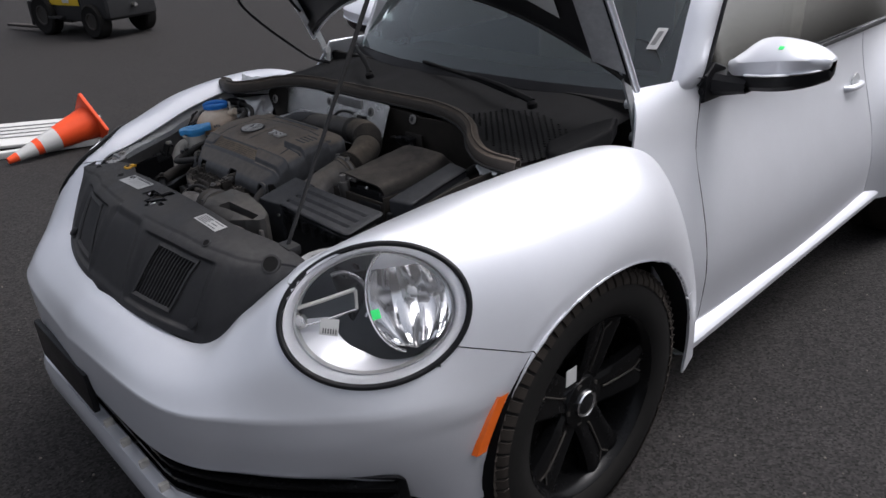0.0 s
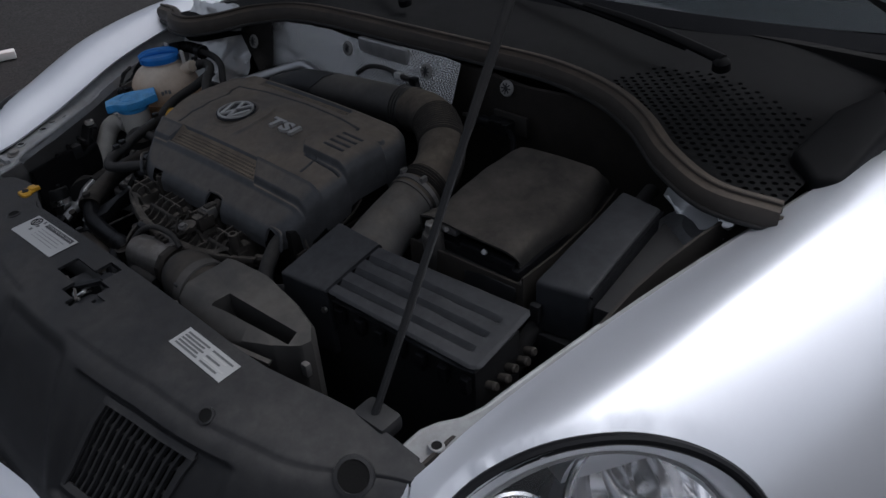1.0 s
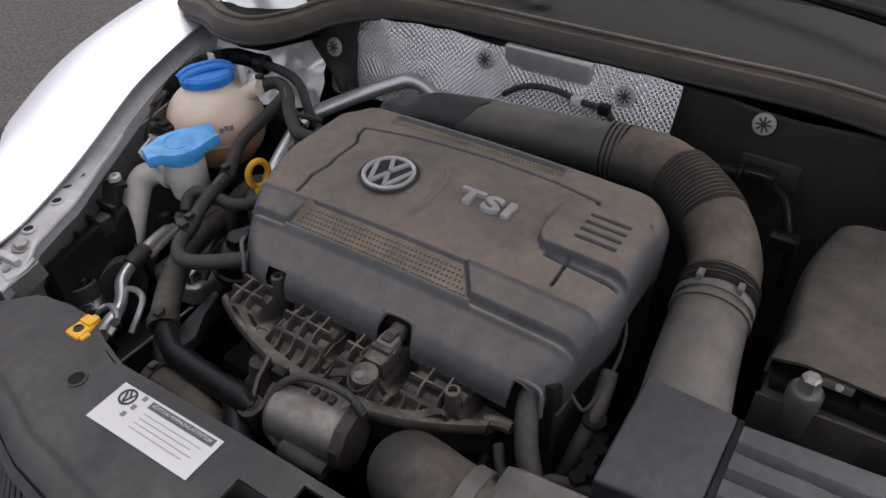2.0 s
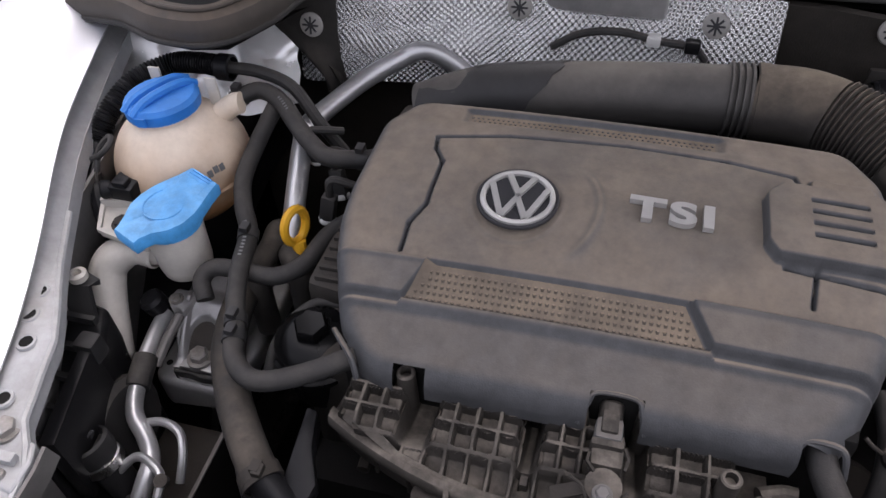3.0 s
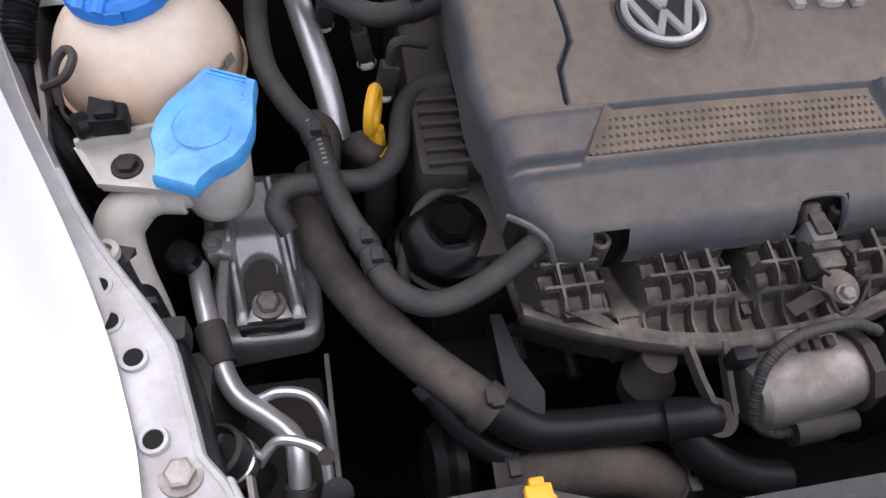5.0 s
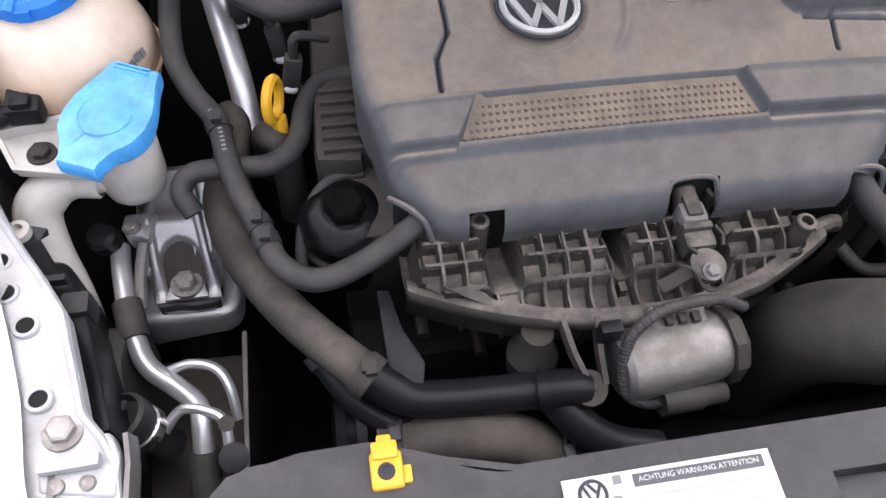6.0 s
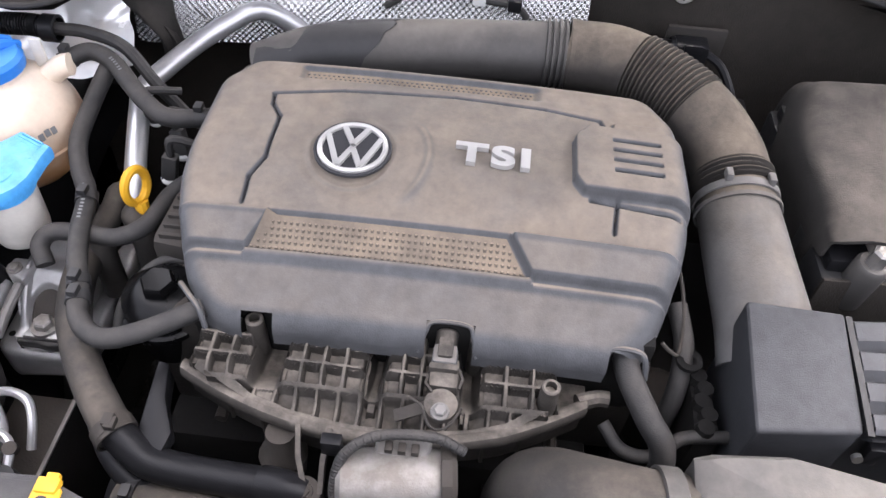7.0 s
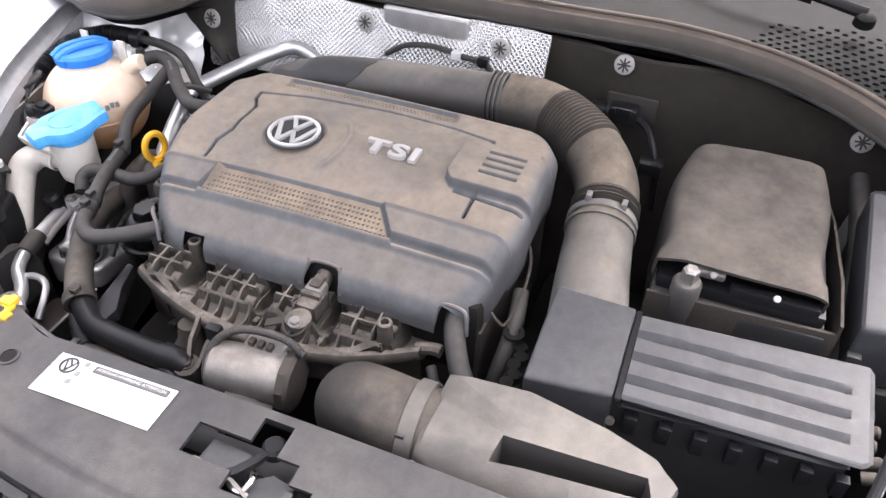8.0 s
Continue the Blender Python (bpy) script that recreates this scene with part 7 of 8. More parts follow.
# ---- washer filler ----
def washer_filler():
    w = thing("washer_filler", "milky washer filler neck with a light blue flip cap", "washer bottle", (-0.47, 0.60, 0.5))
    axis = Vector((0.02, -0.03, 1)).normalized()
    base = Vector((-0.453, 0.632, 0.748))
    part("neck", lathe([(0, -0.013), (0.018, -0.013), (0.024, -0.006), (0.0255, 0.004), (0.0272, 0.052), (0.027, 0.056), (0, 0.056)], base, axis, 32), FILLER, w)
    part("pipe", tube([(-0.458, 0.628, 0.760), (-0.482, 0.622, 0.762), (-0.506, 0.618, 0.760), (-0.522, 0.606, 0.748), (-0.522, 0.588, 0.722), (-0.514, 0.564, 0.69), (-0.513, 0.547, 0.65), (-0.514, 0.52, 0.60), (-0.512, 0.50, 0.53)], lambda t: 0.0128 + 0.0045 * ease(t, 0.15, 0.32), 18, 12), FILLER, w)
    part("collar", lathe([(0.013, -0.012), (0.0148, -0.010), (0.0148, 0.010), (0.013, 0.012)], (-0.484, 0.622, 0.762), (1, -0.15, 0.0), 22, caps=False), FILLER, w)
    top = base + axis * 0.058
    # flip cap: narrow hinge, round middle, straight-edged grip
    ahead = Vector((0.416, 0.909, 0)).normalized()
    side = Vector((ahead.y, -ahead.x, 0))
    mid = Vector((top.x, top.y, 0.808))
    half = [(-0.045, 0.0145), (-0.040, 0.0150), (-0.030, 0.0195), (-0.018, 0.0285), (-0.004, 0.0320), (0.010, 0.0310), (0.022, 0.0270), (0.034, 0.0220), (0.044, 0.0195), (0.047, 0.0185)]
    outline = half + [(f, -s) for f, s in reversed(half)]
    rows = []
    for k_in, h in ((0.90, -0.004), (0.99, -0.002), (1.0, 0.001), (1.0, 0.008), (0.97, 0.011), (0.75, 0.0125), (0.35, 0.0128)):
        rows.append([mid + ahead * f * k_in + side * s * k_in + Vector((0, 0, h + 0.10 * max(0, f) - 0.25 * max(0, -0.034 - f))) for f, s in outline])
    cap_mesh = grid_mesh(rows, True)
    cap_mesh.verts.ensure_lookup_table()
    cap_mesh.faces.new(cap_mesh.verts[-len(outline):])
    bmesh.ops.recalc_face_normals(cap_mesh, faces=cap_mesh.faces)
    part("flip_cap", cap_mesh, SKYBLUE, w, "light blue flip cap", sharp=40)
    ring = [mid + 0.019 * (math.cos(a) * ahead + math.sin(a) * side) + Vector((0, 0, 0.0128 + 0.10 * max(0, 0.019 * math.cos(a)))) for a in [2 * math.pi * k / 28 for k in range(29)]]
    part("cap_ring", tube(ring, 0.0009, 6, 1), SKYBLUE, w)
    for k in range(6):
        f = 0.026 + 0.0036 * k
        s = 0.0175 - 0.0009 * k
        part("grip_rib", strip([mid + ahead * f - side * s + Vector((0, 0, 0.0118 + 0.10 * f)), mid + ahead * f + side * s + Vector((0, 0, 0.0118 + 0.10 * f))], 0.0014, 0.0018), SKYBLUE, w)
    part("cap_collar", lathe([(0.027, -0.008), (0.0292, -0.006), (0.0292, 0.004), (0.027, 0.006)], top, axis, 32, caps=False), SKYBLUE, w)
    return w


washer_filler()


# ---- engine mount, rail and refrigerant pipes ----
def mount():
    m = thing("engine_mount", "cast aluminium engine mount on the body rail", "engine mount", (-0.425, 0.59, 0.6))
    rail_plan = [(-0.484, 0.72), (-0.480, 0.560), (-0.470, 0.5515), (-0.404, 0.5500), (-0.394, 0.5535), (-0.389, 0.563), (-0.388, 0.62), (-0.39, 0.72)]
    part("rail_top", prism(rail_plan, lambda x, y: 0.606 + 0.25 * max(0.0, x + 0.46), 0.654, 0.009, 4), CAST, m, "dull silver pressed body rail")
    # a flat near-black disc, the shade of a hole painted on the rail
    part("rail_hole", lathe([(0.0, 0.0), (0.0030, 0.0), (0.0034, 0.0006), (0, 0.0006)], (-0.469, 0.572, 0.654), (0, 0, 1), 14), DARK, m)

    def middle(y):
        return -0.4295 - 0.10 * (y - 0.57)

    def half(y):
        return 0.0265 - 0.045 * (y - 0.56)

    def cast_z(x, y):
        across = abs(x - middle(y)) / half(y)
        z = 0.669 + 0.78 * max(0.0, y - 0.570) * (1 - 0.45 * ease(y, 0.612, 0.64))
        z += 0.0065 * ease(across, 0.66, 0.76) * (1 - ease(across, 0.90, 1.0)) * ease(y, 0.562, 0.585)
        pocket = math.hypot((x - middle(y)) / 0.0165, max(0.0, y - 0.590) / 0.0155)
        z -= 0.010 * (1 - ease(pocket, 0.86, 1.04)) * ease(y, 0.562, 0.572)
        return z
    rows = []
    for j in range(73):
        y = 0.560 + 0.105 * j / 72
        rows.append([Vector((middle(y) + half(y) * (-1 + i / 26), y, cast_z(middle(y) + half(y) * (-1 + i / 26), y))) for i in range(53)])
    part("casting", backed(grid_mesh(rows), 0.014), CAST, m, "ribbed cast arm with an arched pocket", sharp=50)
    arch = [(middle(0.565) - 0.0155, 0.5655), (middle(0.565) + 0.0155, 0.5655)] + [(middle(0.590) + 0.0158 * math.cos(a), 0.590 + 0.0148 * math.sin(a)) for a in [math.pi * k / 12 for k in range(13)]]
    # separate darker plate that lines the floor of the arched pocket
    part("tongue", prism(arch, lambda x, y: 0.655 + 0.70 * max(0.0, y - 0.572), lambda x, y: 0.6655 + 0.76 * max(0.0, y - 0.571), 0.001), RUST, m, "dark arched tongue behind the bolt")
    part("rubber_foot", prism([(-0.454, 0.5565), (-0.438, 0.5585), (-0.424, 0.5555), (-0.404, 0.5575), (-0.402, 0.575), (-0.456, 0.575)], 0.652, 0.6665, 0.003, 3), RUBBER, m, "dark rubber pad under the cast arm")
    part("bolt_seat", prism([(-0.4475, 0.560), (-0.4115, 0.560), (-0.4155, 0.572), (-0.421, 0.583), (-0.438, 0.583), (-0.4435, 0.572)], 0.66, 0.6725, 0.0015), CAST, m)
    part("mount_bolt", bolt((-0.4295, 0.5725, 0.6725), (0, 0, 1), 0.0092, 0.010), ALLOY, m)
    part("side_wall", prism([(-0.4125, 0.590), (-0.4045, 0.593), (-0.4035, 0.640), (-0.412, 0.645)], 0.655, lambda x, y: 0.690 + 0.7 * (y - 0.595), 0.003, 3), CAST, m)
    part("ear", prism([(-0.4745, 0.612), (-0.469, 0.6035), (-0.461, 0.603), (-0.452, 0.598), (-0.446, 0.625), (-0.472, 0.625)], 0.688, 0.7085, 0.003, 3), CAST, m)
    part("mount_bolt", bolt((-0.4655, 0.6110, 0.7085), (0, 0, 1), 0.0052, 0.0045), ALLOY, m)
    part("side_plate", box(-0.3915, -0.3885, 0.40, 0.545, 0.45, 0.632, 0.0008), DARK, m)
    part("plate_edge", box(-0.3920, -0.3880, 0.40, 0.543, 0.632, 0.6345, 0.0006), GREY_METAL, m)
    part("rail_low", box(-0.48, -0.3945, 0.38, 0.548, 0.45, 0.585, 0.01), RUST, m, "oily lower rail")
    return m


mount()
ac = thing("refrigerant_pipe", "bright bent aluminium refrigerant pipes with a service port", "pipe", (-0.47, 0.5, 0.66))
part("large_pipe", tube([(-0.480, 0.605, 0.690), (-0.476, 0.575, 0.69), (-0.468, 0.535, 0.688), (-0.456, 0.500, 0.682), (-0.435, 0.481, 0.678), (-0.418, 0.462, 0.678), (-0.416, 0.44, 0.67), (-0.418, 0.40, 0.64), (-0.42, 0.37, 0.6)], 0.0080, 14, 10), PIPE, ac)
part("sleeve", tube([(-0.472, 0.552, 0.689), (-0.464, 0.52, 0.686)], 0.0115, 14, 2), RUBBER, ac)
part("sleeve", tube([(-0.416, 0.432, 0.665), (-0.418, 0.405, 0.645)], 0.0115, 14, 2), RUBBER, ac)
part("small_pipe", tube([(-0.445, 0.492, 0.678), (-0.425, 0.496, 0.682), (-0.405, 0.490, 0.682), (-0.395, 0.475, 0.676), (-0.392, 0.455, 0.66)], 0.0041, 10, 8), PIPE, ac)
part("small_pipe", tube([(-0.452, 0.44, 0.66), (-0.440, 0.452, 0.675), (-0.428, 0.460, 0.682), (-0.41, 0.455, 0.684), (-0.398, 0.445, 0.682), (-0.396, 0.42, 0.668)], 0.0041, 10, 8), PIPE, ac)
part("tee", lathe([(0, 0), (0.006, 0), (0.006, 0.010), (0, 0.010)], (-0.398, 0.446, 0.676), (0.2, -0.3, 1), 12), RUST, ac)
part("port", lathe([(0.0, -0.03), (0.0095, -0.03), (0.0095, 0.0), (0.012, 0.002), (0.0125, 0.016), (0.009, 0.02), (0, 0.02)], (-0.486, 0.607, 0.695), (-0.2, -0.2, 1), 18), BLACK, ac, "black service port cap")
part("port", lathe([(0.0, -0.02), (0.0085, -0.02), (0.0105, 0.0), (0.011, 0.010), (0, 0.012)], (-0.392, 0.420, 0.675), (0.1, -0.3, 1), 18), BLACK, ac)
part("thin_pipe", tube([(-0.458, 0.60, 0.70), (-0.462, 0.575, 0.69), (-0.463, 0.55, 0.68)], 0.005, 10, 4), GREY_METAL, ac)
plug = thing("wiring_plug", "round black multi-pin plug on the inner wing", "plug", (-0.46, 0.425, 0.62))
part("shell", lathe([(0, -0.05), (0.014, -0.05), (0.016, -0.01), (0.019, 0.0), (0.019, 0.012), (0.016, 0.014), (0.014, 0.006), (0, 0.006)], (-0.463, 0.452, 0.690), (-0.35, 0.1, 1), 20), SATIN, plug)
part("silver_band", lathe([(0.0165, -0.018), (0.0185, -0.017), (0.0185, -0.008), (0.0165, -0.007)], (-0.463, 0.452, 0.690), (-0.35, 0.1, 1), 20, caps=False), STEEL, plug)
for k in range(4):
    part("wire", tube([(-0.467, 0.455, 0.698), (-0.474 + 0.004 * k, 0.46, 0.71), (-0.484 + 0.004 * k, 0.455 - 0.004 * k, 0.700), (-0.488, 0.44, 0.67)], 0.0016, 6, 6), INK if k % 2 else RUBBER, plug)
for p, q in (((-0.521, 0.566, 0.765), (-0.512, 0.545, 0.73)), ((-0.508, 0.543, 0.685), (-0.500, 0.50, 0.63))):
    c = thing("body_bracket", "dark bracket with a pale bush on the inner wing", "bracket", q, "inner wing brackets")
    part("plate", strip([Vector(p) + Vector((0.004, 0.012, -0.004)), p, q, Vector(q) + Vector((0.0, -0.03, -0.05))], 0.024, 0.006), SATIN, c)
    part("bush", lathe([(0.0085, 0), (0.0085, 0.006), (0.0045, 0.007), (0.0045, 0.001), (0, 0.001)], Vector(p) + Vector((0.0, 0.004, 0.006)), (0, 0, 1), 16), FILLER, c)

wb = thing("wing_bracket", "folded silver bracket with two screws below the wing flange", "bracket", (-0.462, 0.392, 0.76))
part("plate", prism([(-0.488, 0.408), (-0.444, 0.410), (-0.438, 0.396), (-0.440, 0.372), (-0.482, 0.380)], 0.772, lambda x, y: 0.786 + 0.10 * (y - 0.40), 0.003, 3), SILVER_RAW, wb)
part("step", prism([(-0.481, 0.396), (-0.447, 0.397), (-0.447, 0.389), (-0.481, 0.388)], 0.786, 0.7935, 0.002), SILVER_RAW, wb)
for x in (-0.472, -0.455):
    part("screw", lathe([(0, 0), (0.0048, 0), (0.0044, 0.003), (0.002, 0.004), (0, 0.0035)], (x, 0.382, 0.784), (0, -0.1, 1), 16), ALLOY, wb)
part("side_web", strip([(-0.436, 0.412, 0.765), (-0.434, 0.395, 0.762), (-0.435, 0.375, 0.758)], 0.003, 0.022), GREY_METAL, wb)
gs = thing("guide_strip", "black plastic strip along the inner wing", "trim strip", (-0.47, 0.46, 0.70))
part("strip", prism([(-0.490, 0.515), (-0.478, 0.515), (-0.456, 0.425), (-0.470, 0.422)], 0.66, lambda x, y: 0.752 + 0.05 * (y - 0.45), 0.003), BLACK, gs)
part("strip_head", box(-0.494, -0.474, 0.508, 0.526, 0.735, 0.760, 0.004), SATIN, gs)

# engine mass behind and below, heater pipe, lift eye
eng = thing("engine_block", "dirty engine block below its cover", "engine", (-0.1, 0.62, 0.35))
part("head_casting", box(-0.30, 0.13, 0.54, 0.80, 0.62, 0.765, 0.012), RUST, eng)
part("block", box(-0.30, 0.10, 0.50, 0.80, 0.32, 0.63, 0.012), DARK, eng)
part("chain_case", prism([(-0.312, 0.60), (-0.274, 0.595), (-0.268, 0.76), (-0.306, 0.77)], 0.66, 0.786, 0.01), RUST, eng)
part("rear_casting", prism([(-0.31, 0.80), (-0.20, 0.79), (-0.19, 0.86), (-0.30, 0.87)], 0.66, 0.79, 0.01), MANIFOLD, eng)
for k in range(6):
    part("fin", box(-0.304, -0.262, 0.605 + 0.012 * k, 0.609 + 0.012 * k, 0.760, 0.790, 0.001), RUST, eng)
for k in range(8):
    x = -0.24 + 0.05 * k
    part("front_stud", lathe([(0, -0.03), (0.006, -0.03), (0.006, 0.0), (0, 0.002)], (x, 0.505 - 0.01 * (k % 2), 0.66 - 0.03 * (k % 3)), (0, -1, 0), 8), RUST, eng)
part("pulley", lathe([(0, -0.02), (0.03, -0.02), (0.036, -0.012), (0.033, -0.004), (0.036, 0.004), (0.03, 0.012), (0, 0.012)], (-0.31, 0.44, 0.62), (-1, 0, 0.1), 28), BLACK, eng)
part("damper_can", lathe([(0, 0), (0.018, 0), (0.02, 0.02), (0.014, 0.03), (0.012, 0.05), (0, 0.05)], (-0.165, 0.455, 0.69), (0, 0.1, 1), 18), RUST, eng)
heater = thing("heater_pipe", "bright aluminium pipe bent round the engine's back corner", "pipe", (-0.36, 0.8, 0.75))
part("pipe", tube([(-0.362, 0.67, 0.745), (-0.368, 0.71, 0.772), (-0.380, 0.765, 0.792), (-0.384, 0.792, 0.798), (-0.374, 0.822, 0.801), (-0.349, 0.870, 0.808), (-0.315, 0.906, 0.819), (-0.296, 0.917, 0.824), (-0.280, 0.923, 0.819), (-0.258, 0.926, 0.804), (-0.235, 0.926, 0.784)], 0.0105, 16, 10), PIPE, heater)
for pts, r in (([(-0.352, 0.665, 0.70), (-0.350, 0.655, 0.745), (-0.345, 0.645, 0.765), (-0.335, 0.635, 0.75), (-0.335, 0.63, 0.68)], 0.013), ([(-0.372, 0.70, 0.70), (-0.380, 0.69, 0.745), (-0.372, 0.66, 0.76), (-0.378, 0.63, 0.74), (-0.375, 0.62, 0.68)], 0.012)):
    hose("heater_hose", "dusty bent hose beside the engine", pts, r, HOSE)
hose("thin_cable", "thin black cable by the oil filter", [(-0.276, 0.60, 0.765), (-0.300, 0.597, 0.765), (-0.318, 0.58, 0.758), (-0.328, 0.555, 0.745), (-0.33, 0.53, 0.72)], 0.0048, RUBBER, category="cable")

part("lower_stem", box(-0.3385, -0.3265, 0.630, 0.640, 0.742, 0.772, 0.003), YELLOW, dip)
for at_, tilt in (((-0.322, 0.690, 0.792), (0.2, 0.1, 1)), ((-0.362, 0.757, 0.80), (0.1, -0.3, 1)), ((-0.335, 0.745, 0.775), (-0.2, 0.3, 1))):
    cn = thing("wire_connector", "small dark wire connector beside the engine cover", "connector", at_, "engine side connectors")
    part("body", moved(box(-0.007, 0.007, -0.006, 0.006, -0.02, 0.012, 0.002), Matrix.Translation(at_) @ Vector((0, 0, 1)).rotation_difference(Vector(tilt)).to_matrix().to_4x4()), RUBBER, cn)
    part("cable", tube([Vector(at_) + Vector(tilt) * 0.01, Vector(at_) + Vector(tilt) * 0.03, Vector(at_) + Vector((0.03, 0.01, 0.02))], 0.004, 8, 6), RUBBER, cn)
    part("pale_collar", lathe([(0.0075, -0.003), (0.0085, 0), (0.0075, 0.003)], Vector(at_) - Vector(tilt) * 0.016, tilt, 14, caps=False), BOARD, cn)
fc = thing("foil_cable", "black cable with a pale connector along the heat shield", "cable", (-0.08, 0.94, 0.82))
part("cable", tube([(-0.155, 0.935, 0.835), (-0.125, 0.938, 0.853), (-0.085, 0.940, 0.858), (-0.045, 0.940, 0.852), (-0.012, 0.938, 0.850), (0.004, 0.935, 0.838)], 0.0042, 8, 8), RUBBER, fc)
part("connector", box(-0.058, -0.044, 0.934, 0.946, 0.847, 0.858, 0.002), BOARD, fc)
part("connector", box(-0.020, -0.004, 0.932, 0.944, 0.844, 0.858, 0.003), BLACK, fc)
for side in (-1, 1):
    hl = thing("lamp_housing", "black ribbed back of the headlamp housing", "lamp housing", flip(side, (0.545, 0.49, 0.55)), "headlamp housings")
    outline = [flip(side, (x, y, 0)) for x, y in ((0.52, 0.415), (0.60, 0.42), (0.60, 0.575), (0.545, 0.565), (0.525, 0.52))]
    part("shell", prism([(p.x, p.y) for p in outline], 0.52, lambda x, y: 0.735 + 0.10 * (y - 0.5), 0.008, 3), BLACK, hl)
    for k in range(5):
        y = 0.43 + 0.028 * k
        a, b = flip(side, (0.522 + 0.02 * ease(y, 0.48, 0.56), y, 0.742 + 0.10 * (y - 0.5))), flip(side, (0.585, y, 0.742 + 0.10 * (y - 0.5)))
        part("rib", strip([a, a.lerp(b, 0.5), b], 0.005, 0.008), SATIN, hl)
    cover_at = flip(side, (0.520, 0.50, 0.66))
    part("round_cover", lathe([(0.042, -0.01), (0.042, 0.006), (0.036, 0.012), (0.02, 0.010), (0, 0.010)], cover_at, (-side, 0, 0.2), 24), RUBBER, hl)


# ---- intake pipe, airbox, battery ----
def intake_pipe():
    p = thing("intake_pipe", "dust-brown flexible air intake pipe curving round the engine cover", "intake pipe", (0.2, 0.75, 0.7))
    path = [(-0.27, 0.835, 0.805), (-0.20, 0.845, 0.828), (-0.10, 0.862, 0.833), (0.0, 0.868, 0.838), (0.045, 0.869, 0.840)]
    part("straight", tube(path, lambda t: 0.030 + 0.003 * t, 26, 8), DUCT, p, "grey rubber run behind the cover")
    # the sleeve ends in a ragged line where the dust begins
    axis = spline([(-0.272, 0.8345, 0.8045), (-0.235, 0.840, 0.8175), (-0.20, 0.845, 0.828), (-0.115, 0.8595, 0.8327)], 8)
    rows = []
    for i in range(25):
        row = []
        for k in range(32):
            a = 2 * math.pi * k / 32
            end = 0.86 + 0.09 * math.sin(a + 0.6) + 0.05 * noise.noise((2.2 * math.cos(a), 2.2 * math.sin(a), 4))
            u = i / 24 * min(1.0, end) * (len(axis) - 1)
            q = axis[int(u)].lerp(axis[min(int(u) + 1, len(axis) - 1)], u - int(u))
            row.append(q + Vector((0, math.cos(a), math.sin(a))) * (0.0314 + 0.0012 * i / 24))
        rows.append(row + row[:1])
    part("bare_sleeve", backed(grid_mesh(rows), 0.001, (0, 0, 1)), SATIN, p, "clean dark sleeve, wiped of dust")
    for k in range(4):
        part("collar", lathe([(0.032, -0.002), (0.036, -0.0012), (0.036, 0.0012), (0.032, 0.002)], (0.024 + 0.006 * k, 0.869, 0.8395), (1, 0, 0.02), 32, caps=False), DUCT, p)
    part("band", lathe([(0.0335, -0.006), (0.0368, -0.005), (0.0368, 0.005), (0.0335, 0.006)], (0.052, 0.869, 0.840), (1, -0.02, 0.02), 32, caps=False), RUBBER_BROWN, p)

    def ribs(t):
        r = 0.036
        if 0.24 < t < 0.47:
            r += 0.0024 * math.sin(t * 2 * math.pi * 60)
        if 0.76 < t < 0.86:
            r += 0.0026 * math.sin(t * 2 * math.pi * 48)
        return r
    bend = [(0.050, 0.869, 0.840), (0.095, 0.860, 0.844), (0.138, 0.834, 0.842), (0.176, 0.798, 0.834), (0.199, 0.758, 0.822), (0.206, 0.718, 0.812), (0.208, 0.694, 0.806)]
    part("bellows", tube(bend, ribs, 28, 60), RUBBER_BROWN, p, "brown ribbed rubber bend")
    part("clamp", lathe([(0.037, -0.004), (0.0388, -0.0035), (0.0388, 0.0035), (0.037, 0.004)], (0.2065, 0.706, 0.809), (0.05, -1, -0.25), 32, caps=False), GREY_METAL, p)
    part("clamp", lathe([(0.037, -0.002), (0.039, -0.002), (0.039, 0.002), (0.037, 0.002)], (0.2075, 0.694, 0.806), (0.05, -1, -0.25), 32, caps=False), OUTLET, p)
    for x, z in ((0.188, 0.847), (0.226, 0.846)):
        part("clamp_ear", box(x - 0.003, x + 0.003, 0.697, 0.708, z - 0.006, z + 0.002, 0.001), GREY_METAL, p)
    part("outlet", tube([(0.207, 0.700, 0.807), (0.214, 0.64, 0.793), (0.222, 0.59, 0.778), (0.226, 0.56, 0.765)], lambda t: 0.036 + 0.006 * t, 26, 8), OUTLET, p, "worn grey moulded outlet")
    return p


intake_pipe()


